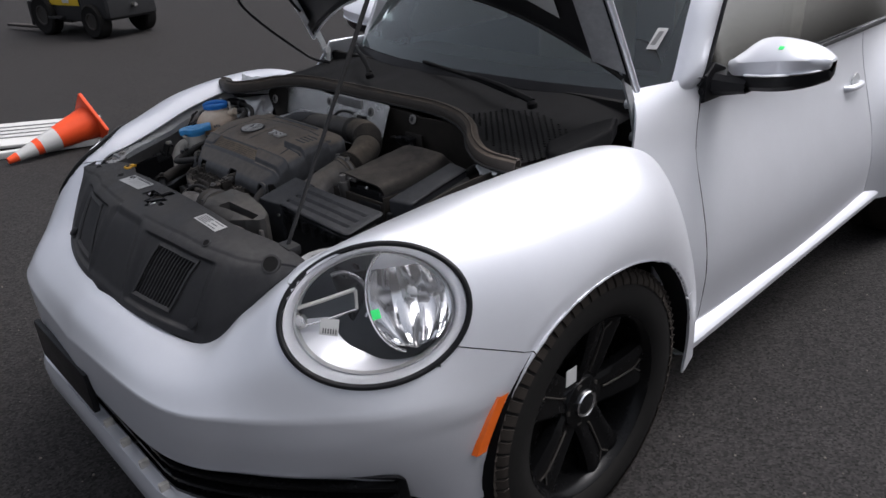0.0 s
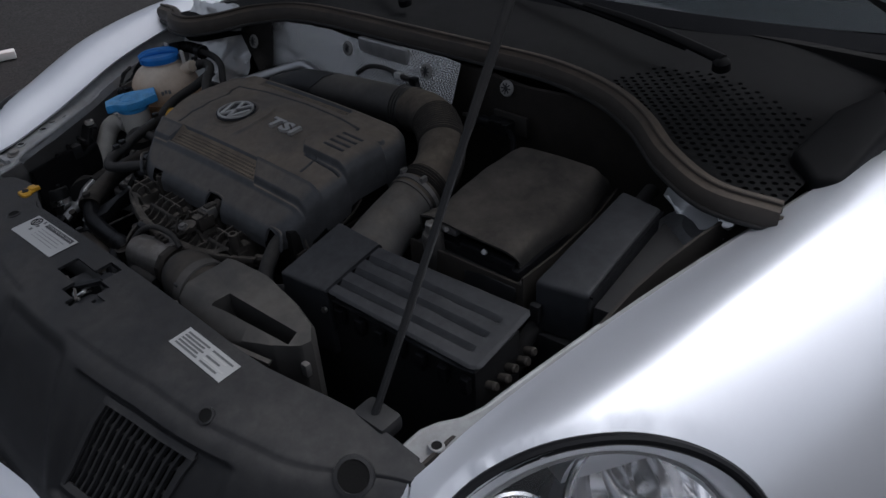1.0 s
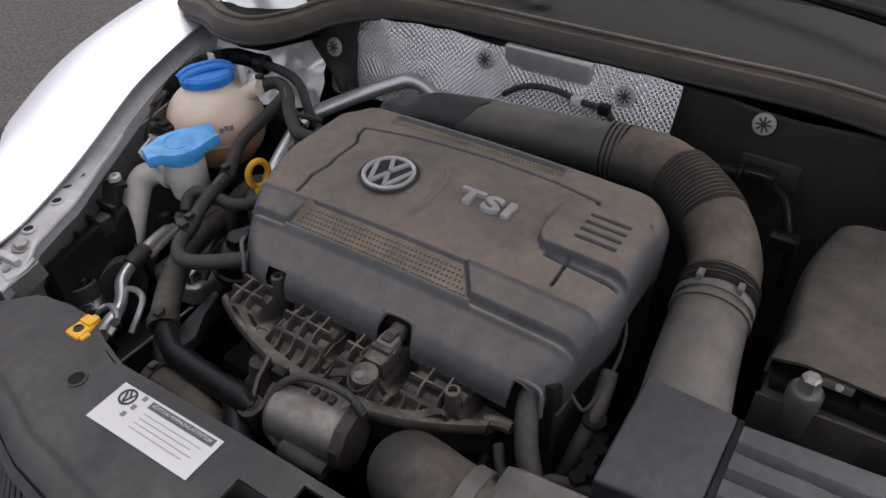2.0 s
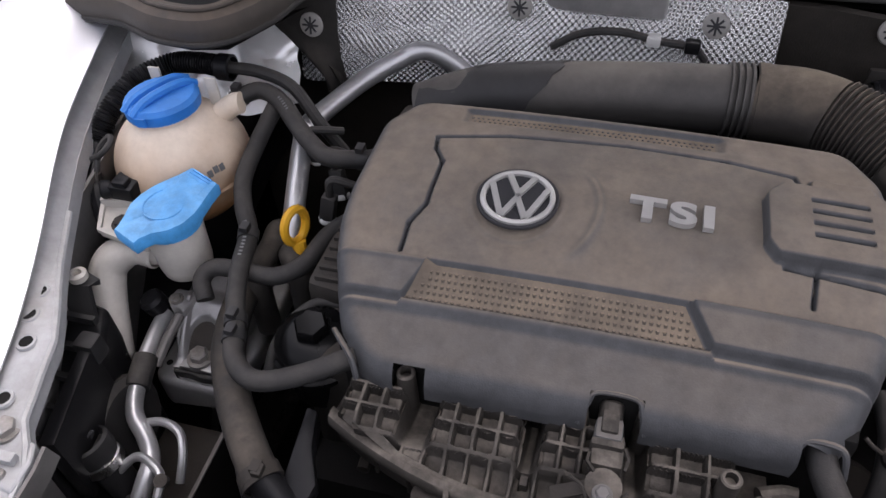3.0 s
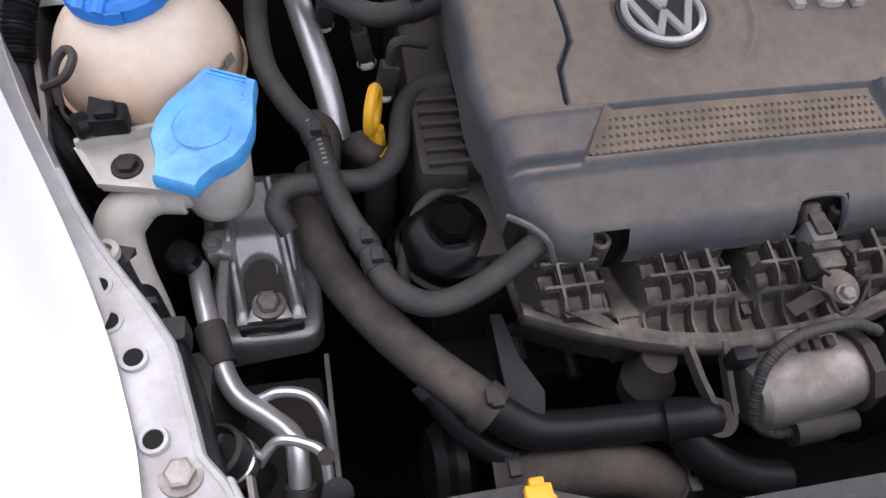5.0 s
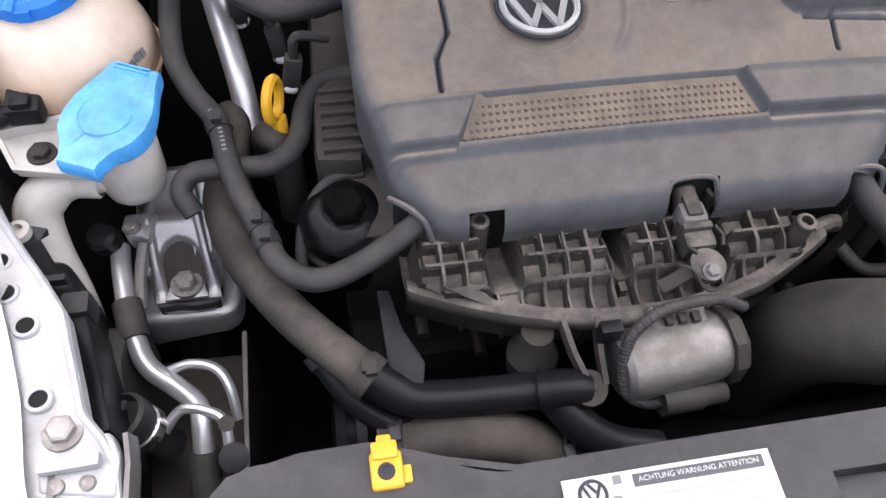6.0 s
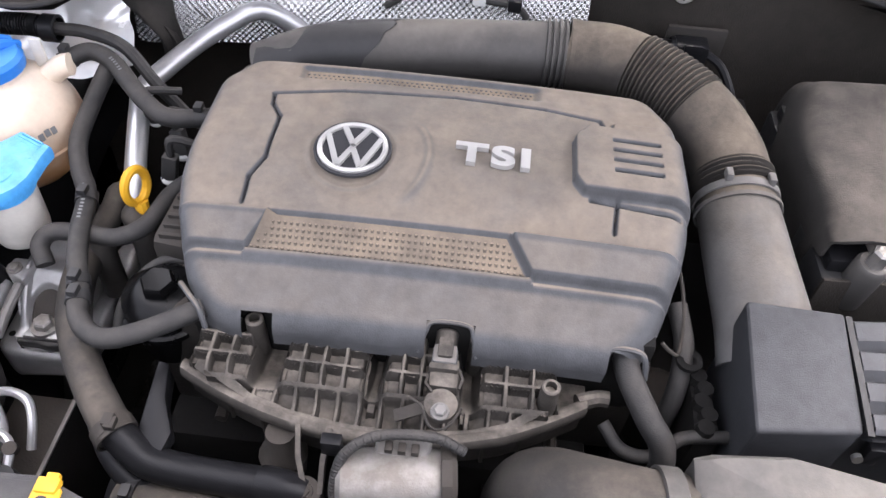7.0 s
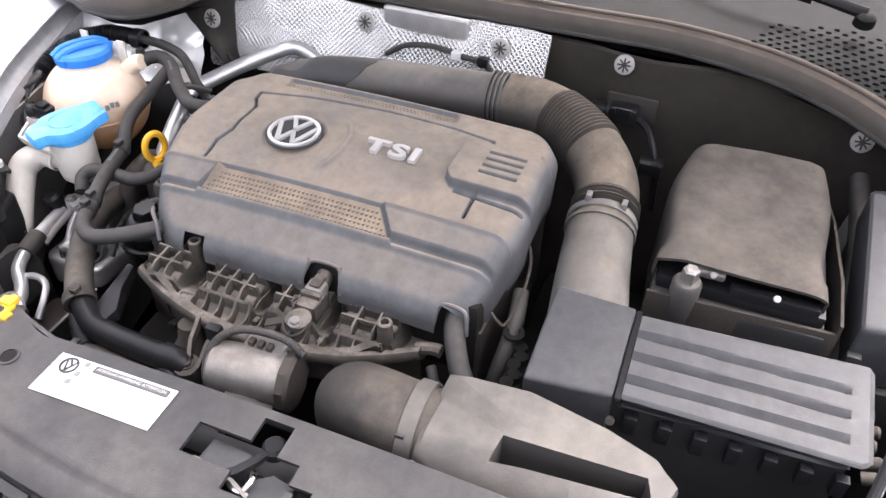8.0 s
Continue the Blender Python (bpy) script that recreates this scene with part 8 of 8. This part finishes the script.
def airbox():
    a = thing("air_filter_box", "dark plastic air filter box with three ribs on its lid", "air filter box", (0.33, 0.53, 0.62))

    def lid_z(x, y):
        return 0.824 + 0.17 * (y - 0.566) - 0.135 * max(0, x - 0.27)
    part("outlet_box", prism([(0.187, 0.472), (0.266, 0.480), (0.266, 0.574), (0.189, 0.576)], 0.70, lambda x, y: 0.825 + 0.22 * (y - 0.572), 0.004, 3), AIRBOX, a)

    def groove(d):
        """One pressed channel: a steep near wall, a narrow floor and a long far wall."""
        return min(1.0, max(0.0, (d + 0.0048) / 0.0015)) * (1 - min(1.0, max(0.0, (d + 0.0010) / 0.0058)))
    rows = []
    for j in range(61):
        v = j / 60
        row = []
        for i in range(43):
            x = 0.272 + 0.210 * i / 42
            near, far = 0.479 + 0.119 * (x - 0.272) + 0.008 * ease(x, 0.474, 0.482), 0.570 + 0.184 * (x - 0.272) - 0.007 * ease(x, 0.476, 0.482)
            y = near + (far - near) * v
            sunk = sum(groove(y - (0.501 + 0.0245 * k) - 0.135 * (x - 0.29)) for k in range(3)) * (1 - ease(x, 0.457, 0.464))
            edge = min(y - near, far - y, 0.482 - x, 0.004) / 0.004
            row.append(Vector((x, y, lid_z(x, y) - 0.0068 * sunk - 0.003 * (1 - max(0.0, edge)) ** 2)))
        rows.append(row)
    part("lid", backed(grid_mesh(rows), 0.020), AIRBOX, a, "ribbed lid", sharp=18)
    part("lower_box", prism([(0.192, 0.486), (0.27, 0.488), (0.47, 0.515), (0.474, 0.595), (0.27, 0.565), (0.195, 0.568)], 0.52, lambda x, y: lid_z(x, y) - 0.024, 0.006, 2), SATIN, a)
    for k in range(7):
        x = 0.285 + 0.03 * k
        y = 0.480 + 0.115 * (x - 0.27)
        part("clip_tab", box(x - 0.006, x + 0.006, y - 0.004, y + 0.006, lid_z(x, y) - 0.045, lid_z(x, y) - 0.022, 0.002), BLACK, a)
    for k in range(5):
        y = 0.52 + 0.018 * k
        part("end_boss", lathe([(0, 0), (0.006, 0), (0.006, 0.012), (0.004, 0.014), (0, 0.014)], (0.484 + 0.004 * (k % 2), y, 0.752), (1, 0, 0.4), 12), RUST, a)
    part("split", strip([(0.269, 0.478, 0.803), (0.269, 0.52, 0.811), (0.269, 0.573, 0.82)], 0.005, 0.004), BLACK, a)
    part("screw", lathe([(0, 0), (0.004, 0), (0.004, 0.004), (0, 0.004)], (0.268, 0.474, 0.782), (0, -1, 0.2), 10), STEEL, a)
    return a


airbox()


def intake_duct():
    d = thing("cold_air_duct", "dusty grey cold-air duct with an open slot on top", "air duct", (0.2, 0.40, 0.72))

    def top(x, y):
        return 0.822 - 0.05 * max(0, x - 0.14) - 0.9 * max(0, 0.375 - y) + 0.10 * (y - 0.40)
    outer = [(0.128, 0.362), (0.150, 0.352), (0.22, 0.352), (0.30, 0.374), (0.326, 0.394), (0.330, 0.405), (0.312, 0.424), (0.27, 0.436), (0.20, 0.446), (0.145, 0.440), (0.132, 0.436)]
    hole = [(0.188, 0.372), (0.312, 0.386), (0.306, 0.404), (0.192, 0.396)]
    def by_angle(points, angle, c):
        w = Vector((math.cos(angle), math.sin(angle), 0))
        best = None
        for k in range(len(points)):
            a, b = Vector((*points[k], 0)) - c, Vector((*points[(k + 1) % len(points)], 0)) - c
            den = w.x * (b - a).y - w.y * (b - a).x
            if abs(den) < 1e-9:
                continue
            t = (a.x * (b - a).y - a.y * (b - a).x) / den
            s = (a.x * w.y - a.y * w.x) / den
            if t > 0 and -1e-6 <= s <= 1 + 1e-6:
                best = t if best is None else max(best, t)
        return c + w * (best or 0.01)
    c = Vector((0.248, 0.390, 0))
    rows = [[], [], [], [], []]
    angles = sorted({round(2 * math.pi * k / 96, 4) for k in range(96)} | {round(math.atan2(y - c.y, x - c.x) % (2 * math.pi), 4) for x, y in hole + outer})
    for g in angles:
        o, h = by_angle(outer, g, c), by_angle(hole, g, c)
        i1 = o.lerp(h, 0.08)
        rows[0].append(Vector((o.x, o.y, 0.70)))
        rows[1].append(Vector((o.x, o.y, top(o.x, o.y) - 0.005)))
        rows[2].append(Vector((i1.x, i1.y, top(i1.x, i1.y))))
        rows[3].append(Vector((h.x, h.y, top(h.x, h.y))))
        rows[4].append(Vector((h.x, h.y, top(h.x, h.y) - 0.055)))
    part("duct_body", grid_mesh(rows, True), DUCT, d, sharp=40)
    # slot bottom, painted as dark as the shade inside the duct
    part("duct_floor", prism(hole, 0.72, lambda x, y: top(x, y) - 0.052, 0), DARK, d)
    part("front_ledge", strip([(0.128, 0.356, 0.797), (0.16, 0.346, 0.798), (0.22, 0.346, 0.797), (0.30, 0.366, 0.79)], 0.006, 0.004), DUCT, d)
    part("elbow", tube([(0.134, 0.400, 0.784), (0.100, 0.402, 0.784), (0.066, 0.412, 0.774), (0.042, 0.428, 0.748), (0.034, 0.440, 0.70), (0.034, 0.445, 0.62)], lambda t: 0.038 - 0.002 * t, 26, 8), HOSE, d, "fat grey duct elbow")
    part("elbow_band", lathe([(0.038, -0.008), (0.0405, -0.007), (0.0405, 0.007), (0.038, 0.008)], (0.118, 0.401, 0.785), (1, 0, 0), 32, caps=False), DUCT, d)
    part("elbow_tab", box(0.110, 0.118, 0.368, 0.378, 0.80, 0.812, 0.001), SATIN, d)
    part("tip_clip", box(0.324, 0.334, 0.388, 0.396, 0.772, 0.79, 0.002), ALLOY, d)
    return d


intake_duct()


def battery():
    b = thing("battery", "black battery half covered by a dusty felt jacket", "battery", (0.35, 0.77, 0.6))
    part("case", box(0.272, 0.440, 0.628, 0.87, 0.60, 0.800, 0.006), SATIN, b)
    part("case_lid", box(0.276, 0.436, 0.640, 0.86, 0.800, 0.815, 0.004), BLACK, b)
    # jacket: a soft box, arched over the front terminals
    rows = []
    for j in range(23):
        t = j / 22
        y = 0.648 + 0.236 * t
        row = []
        for i in range(29):
            s = i / 28
            a = math.pi * s
            k = abs(math.cos(a)) ** 0.17 * math.copysign(1, -math.cos(a))
            half = 0.083 - 0.012 * ease(t, 0.55, 1.0)
            x = 0.352 + k * half + 0.003 * math.sin(7 * t + 4 * s)
            h = abs(math.sin(a)) ** 0.19
            low = 0.70 if t > 0.12 else 0.800 + 0.02 * (1 - t / 0.12) * math.sin(a * 2 + 0.6)
            crest = 0.842 + 0.012 * ease(t, 0.2, 0.75) - 0.035 * ease(t, 0.8, 1.02) - 0.008 * abs(2 * s - 1) + 0.010 * ease(t, 0.6, 0.9) * (1 - abs(2 * s - 1))
            row.append(Vector((x, y - 0.008 * math.sin(a) * (1 - t), low + (crest - low) * h + 0.003 * noise.noise((x * 30, y * 30, 1)))))
        rows.append(row)
    part("jacket", thicken(grid_mesh(rows), 0.003), FABRIC, b, "dusty brown felt jacket with a curled front edge", sharp=60)
    part("side_sheet", strip([(0.448, 0.632, 0.70), (0.450, 0.70, 0.70), (0.444, 0.80, 0.70), (0.430, 0.88, 0.70)], 0.003, 0.118), FELT, b)
    part("front_sheet", prism([(0.270, 0.624), (0.450, 0.632), (0.450, 0.636), (0.270, 0.628)], 0.62, 0.806, 0.001), FELT, b)
    post = part("terminal_sleeve", lathe([(0, -0.05), (0.015, -0.05), (0.0145, 0.0), (0.012, 0.004), (0.009, 0.004), (0, 0.004)], (0.305, 0.632, 0.822), (0, -0.12, 1), 20), DUCT, b, "grey insulating sleeve on the terminal")
    part("terminal", lathe([(0, 0), (0.008, 0), (0.008, 0.016), (0.0055, 0.018), (0, 0.018)], (0.305, 0.6315, 0.825), (0, -0.1, 1), 6), ALLOY, post)
    part("terminal_clamp", box(0.302, 0.338, 0.640, 0.656, 0.826, 0.836, 0.003), ALLOY, b)
    part("clamp_screw", lathe([(0, 0), (0.0036, 0), (0.0033, 0.004), (0, 0.005)], (0.326, 0.638, 0.834), (0, -0.7, 0.7), 10), GREY_METAL, b)
    part("nut", lathe([(0, 0), (0.0034, 0), (0.0034, 0.004), (0, 0.005)], (0.387, 0.638, 0.826), (0, -0.8, 0.6), 10), CAST, b)
    part("bar", box(0.345, 0.428, 0.638, 0.650, 0.814, 0.824, 0.002), BLACK, b)
    return b


battery()


def fuse_box():
    f = thing("fuse_box", "grey-black plastic fuse box beside the wing", "fuse box", (0.53, 0.73, 0.7))
    tilt = lambda x, y: 0.822 + 0.19 * (y - 0.64) - 0.12 * max(0, x - 0.53)
    part("lid", prism([(0.464, 0.634), (0.531, 0.645), (0.528, 0.815), (0.468, 0.822)], 0.745, tilt, 0.007, 3), AIRBOX, f)
    part("side_lid", prism([(0.536, 0.646), (0.582, 0.655), (0.592, 0.78), (0.534, 0.812)], 0.72, lambda x, y: tilt(x, y) - 0.012, 0.006, 2), SATIN, f)
    part("seam", strip([(0.533, 0.648, 0.818), (0.532, 0.73, 0.836), (0.531, 0.81, 0.85)], 0.004, 0.004), BLACK, f)
    part("tray", prism([(0.46, 0.63), (0.575, 0.64), (0.60, 0.83), (0.46, 0.83)], 0.60, 0.745, 0.006), SATIN, f)
    part("hook", box(0.462, 0.476, 0.626, 0.636, 0.765, 0.79, 0.003), SATIN, f)
    return f


fuse_box()
bits = thing("wing_foil", "torn silver insulation by the wing", "insulation", (0.57, 0.83, 0.84))
rows = []
for j in range(9):
    rows.append([Vector((0.508 + 0.0125 * i, 0.858 - 0.004 * i + 0.0075 * j, 0.842 + 0.022 * j / 8 - 0.010 * abs(math.sin(i * 0.9)))) + 0.009 * noise.noise_vector(Vector((i * 0.7, j * 0.7, 5))) for i in range(9)])
part("foil_scrap", thicken(grid_mesh(rows), 0.001), CRUMPLED, bits, sharp=70)
part("shiny_bush", lathe([(0, 0), (0.010, 0), (0.010, 0.018), (0.006, 0.02), (0, 0.02)], (0.602, 0.835, 0.852), (0.2, -0.6, 0.6), 14), STEEL, bits)

# lambda-sensor plug and cable on the firewall
lp = thing("sensor_plug", "black sensor plug clipped to the firewall", "plug", (0.18, 0.93, 0.80))
part("plate", prism([(0.160, 0.944), (0.226, 0.944), (0.226, 0.950), (0.160, 0.950)], 0.808, 0.842, 0.002), RUST, lp, "oily backing plate")
part("body", box(0.168, 0.205, 0.918, 0.944, 0.812, 0.834, 0.004), BLACK, lp)
part("latch", box(0.176, 0.196, 0.914, 0.919, 0.828, 0.838, 0.002), BLACK, lp)
part("rim", lathe([(0.012, -0.003), (0.0135, -0.002), (0.0135, 0.002), (0.012, 0.003)], (0.166, 0.93, 0.823), (1, 0, 0), 18, caps=False), BLACK, lp)
part("cap", lathe([(0, 0), (0.010, 0), (0.010, 0.022), (0.007, 0.026), (0, 0.026)], (0.168, 0.93, 0.823), (-1, 0, 0), 14), BLACK, lp)
part("wires", tube([(0.145, 0.93, 0.823), (0.12, 0.938, 0.822), (0.09, 0.95, 0.812)], 0.0035, 8, 6), RUST, lp)
part("cable", tube([(0.205, 0.925, 0.823), (0.222, 0.915, 0.815), (0.236, 0.895, 0.795), (0.245, 0.885, 0.77), (0.25, 0.88, 0.72)], 0.0048, 8, 8), BLACK, lp)
part("branch_plug", box(0.222, 0.252, 0.872, 0.895, 0.775, 0.792, 0.003), BLACK, lp)

# hoses at the cover's near corner
hose("vacuum_hose", "black hose leaving the engine cover's corner", [(0.100, 0.548, 0.785), (0.104, 0.525, 0.778), (0.120, 0.495, 0.765), (0.134, 0.478, 0.75), (0.138, 0.465, 0.71)], 0.0105, RUBBER)
hose("vacuum_hose", "thin black hose looping to the filter box", [(0.090, 0.50, 0.742), (0.105, 0.482, 0.735), (0.128, 0.478, 0.737), (0.150, 0.490, 0.748), (0.176, 0.494, 0.75), (0.195, 0.496, 0.748)], 0.0055, RUBBER)
hose("vacuum_hose", "dark hose behind the engine cover's corner", [(0.150, 0.60, 0.78), (0.155, 0.565, 0.768), (0.152, 0.535, 0.74), (0.145, 0.52, 0.69)], 0.0085, RUBBER)
thr = thing("valve_body", "rusty valve body beside the filter box", "valve", (0.165, 0.52, 0.68))
part("casting", prism([(0.160, 0.488), (0.182, 0.490), (0.180, 0.548), (0.162, 0.545)], 0.66, 0.752, 0.005), DARK, thr)
for k in range(5):
    part("lug", lathe([(0, 0), (0.008, 0), (0.007, 0.008), (0, 0.009)], (0.168 + 0.004 * (k % 2), 0.497 + 0.012 * k, 0.752), (0, 0, 1), 10), DARK, thr)
part("eye_tab", lathe([(0.005, 0), (0.011, 0), (0.011, 0.004), (0.005, 0.004)], (0.158, 0.552, 0.766), (0, 0, 1), 16, caps=False), DARK, thr)
hose("refrigerant_hose", "black hose down by the battery", [(0.472, 0.90, 0.82), (0.474, 0.80, 0.80), (0.470, 0.70, 0.765), (0.462, 0.63, 0.74), (0.46, 0.60, 0.70)], 0.011, RUBBER)
gear = thing("gearbox", "dark gearbox castings deep in the bay", "gearbox", (0.25, 0.65, 0.35))
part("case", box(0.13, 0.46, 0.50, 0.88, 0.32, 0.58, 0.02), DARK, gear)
part("selector", lathe([(0, 0), (0.03, 0), (0.03, 0.06), (0.018, 0.07), (0, 0.07)], (0.17, 0.60, 0.58), (0, 0, 1), 18), RUST, gear)


# ---- in the yard ----
def cone():
    c = thing("traffic_cone", "orange traffic cone with white bands, lying on its side", "traffic cone", (-3.56, 1.0, 0.0))
    axis = Vector((0.10, -0.97, -0.20)).normalized()
    base = Vector((-3.58, 1.27, 0.145))

    def ring_part(name, a, b, mat):
        def r(t):
            return 0.112 - 0.092 * t
        prof = [(r(a), 0.57 * a), (r((a + b) / 2), 0.57 * (a + b) / 2), (r(b), 0.57 * b)]
        part(name, lathe(prof, base, axis, 32, caps=False), mat, c)
    ring_part("lower_body", 0.0, 0.42, CONE)
    ring_part("white_band", 0.42, 0.62, WHITE)
    ring_part("middle_body", 0.62, 0.69, CONE)
    ring_part("white_band", 0.69, 0.89, WHITE)
    ring_part("tip", 0.89, 1.0, CONE)
    foot = box(-0.150, 0.150, -0.150, 0.150, -0.025, 0.0, 0.010)
    turn = Vector((0, 0, 1)).rotation_difference(axis).to_matrix().to_4x4()
    part("foot", moved(foot, Matrix.Translation(base) @ turn @ Matrix.Rotation(radians(43), 4, "Z")), CONE, c)
    return c


cone()
brd = thing("sign_board", "weathered white sign board lying on the asphalt", "sign", (-4.1, 1.0, 0.0))
part("board", moved(box(-0.55, 0.55, -0.32, 0.32, 0.0, 0.02, 0.004), Matrix.Translation((-4.22, 0.92, 0.012)) @ Matrix.Rotation(radians(62), 4, "Z") @ Matrix.Rotation(radians(1.2), 4, "Y")), BOARD, brd)
for k in range(4):
    part("print_bar", moved(box(-0.36, 0.4 - 0.12 * (k % 2), -0.012, 0.012, 0.021, 0.0225, 0), Matrix.Translation((-4.22, 0.92, 0.014)) @ Matrix.Rotation(radians(62), 4, "Z") @ Matrix.Rotation(radians(1.2), 4, "Y") @ Matrix.Translation((0, 0.18 - 0.1 * k, 0))), GREY, brd)
part("batten", moved(box(-0.42, 0.42, -0.03, 0.03, 0.0, 0.04, 0.004), Matrix.Translation((-3.62, 1.02, 0.004)) @ Matrix.Rotation(radians(70), 4, "Z")), BOARD, brd)


def forklift():
    f = thing("forklift", "worn yellow and black forklift parked on the yard", "forklift", (-8.2, 3.2, 0.0))
    m = Matrix.Translation((-8.85, 3.23, 0)) @ Matrix.Rotation(radians(14), 4, "Z") @ Matrix.Scale(0.82, 4)

    def put(name, bm, mat, label=""):
        return part(name, moved(bm, m), mat, f, label)
    put("chassis", box(-0.9, 0.75, -0.42, 0.42, 0.22, 0.62, 0.05, 3), SATIN)
    put("counterweight", box(0.35, 1.05, -0.45, 0.45, 0.26, 0.78, 0.09, 3, 0.06), SATIN)
    put("hood", box(-0.35, 0.95, -0.42, 0.42, 0.62, 1.02, 0.06, 3, 0.05), YELLOW_PAINT, "scuffed yellow engine hood")
    put("side_panel", box(-0.6, 0.35, -0.435, -0.425, 0.46, 0.62, 0.004), YELLOW_PAINT)
    put("name_bar", box(1.048, 1.056, -0.16, 0.16, 0.58, 0.66, 0.003), YELLOW_PAINT, "yellow nameplate bar")
    put("tow_pin", lathe([(0, 0), (0.03, 0), (0.03, 0.08), (0, 0.08)], (1.05, 0, 0.45), (1, 0, 0), 14), STEEL)
    put("step", box(-0.45, -0.1, -0.5, -0.42, 0.26, 0.30, 0.01), SATIN)
    put("label_plate", box(-0.05, 0.12, -0.446, -0.436, 0.50, 0.58, 0.002), BOARD)
    for x, r in ((-0.62, 0.30), (0.66, 0.25)):
        for y in (-0.40, 0.40):
            w = put("wheel", lathe([(0, -0.09), (r * 0.55, -0.09), (r * 0.9, -0.1), (r, -0.075), (r, 0.075), (r * 0.9, 0.1), (r * 0.55, 0.085), (0, 0.06)], (x, y, r), (0, -1 if y < 0 else 1, 0), 36), TYRE)
            put("rim", lathe([(0, 0.07), (r * 0.5, 0.075), (r * 0.52, 0.092), (r * 0.45, 0.095), (r * 0.4, 0.08), (0, 0.078)], (x, y, r), (0, -1 if y < 0 else 1, 0), 24), RUST)
    for y in (-0.30, 0.30):
        put("mast_rail", box(-1.05, -0.95, y - 0.04, y + 0.04, 0.08, 2.0, 0.01), SATIN)
        put("fork", box(-2.0, -1.05, y - 0.06, y + 0.06, 0.06, 0.10, 0.01), RUST)
        put("guard_post", tube([(-0.75, y * 1.2, 0.6), (-0.62, y * 1.2, 1.5), (-0.55, y * 1.15, 2.05), (0.3, y * 1.15, 2.08), (0.55, y * 1.15, 1.0)], 0.03, 10, 6), SATIN)
    put("carriage", box(-1.10, -1.04, -0.42, 0.42, 0.12, 0.50, 0.02), SATIN)
    put("seat", box(-0.15, 0.35, -0.24, 0.24, 1.02, 1.14, 0.04, 3), BLACK)
    put("seat_back", box(0.28, 0.38, -0.24, 0.24, 1.12, 1.55, 0.04, 3), BLACK)
    return f


forklift()
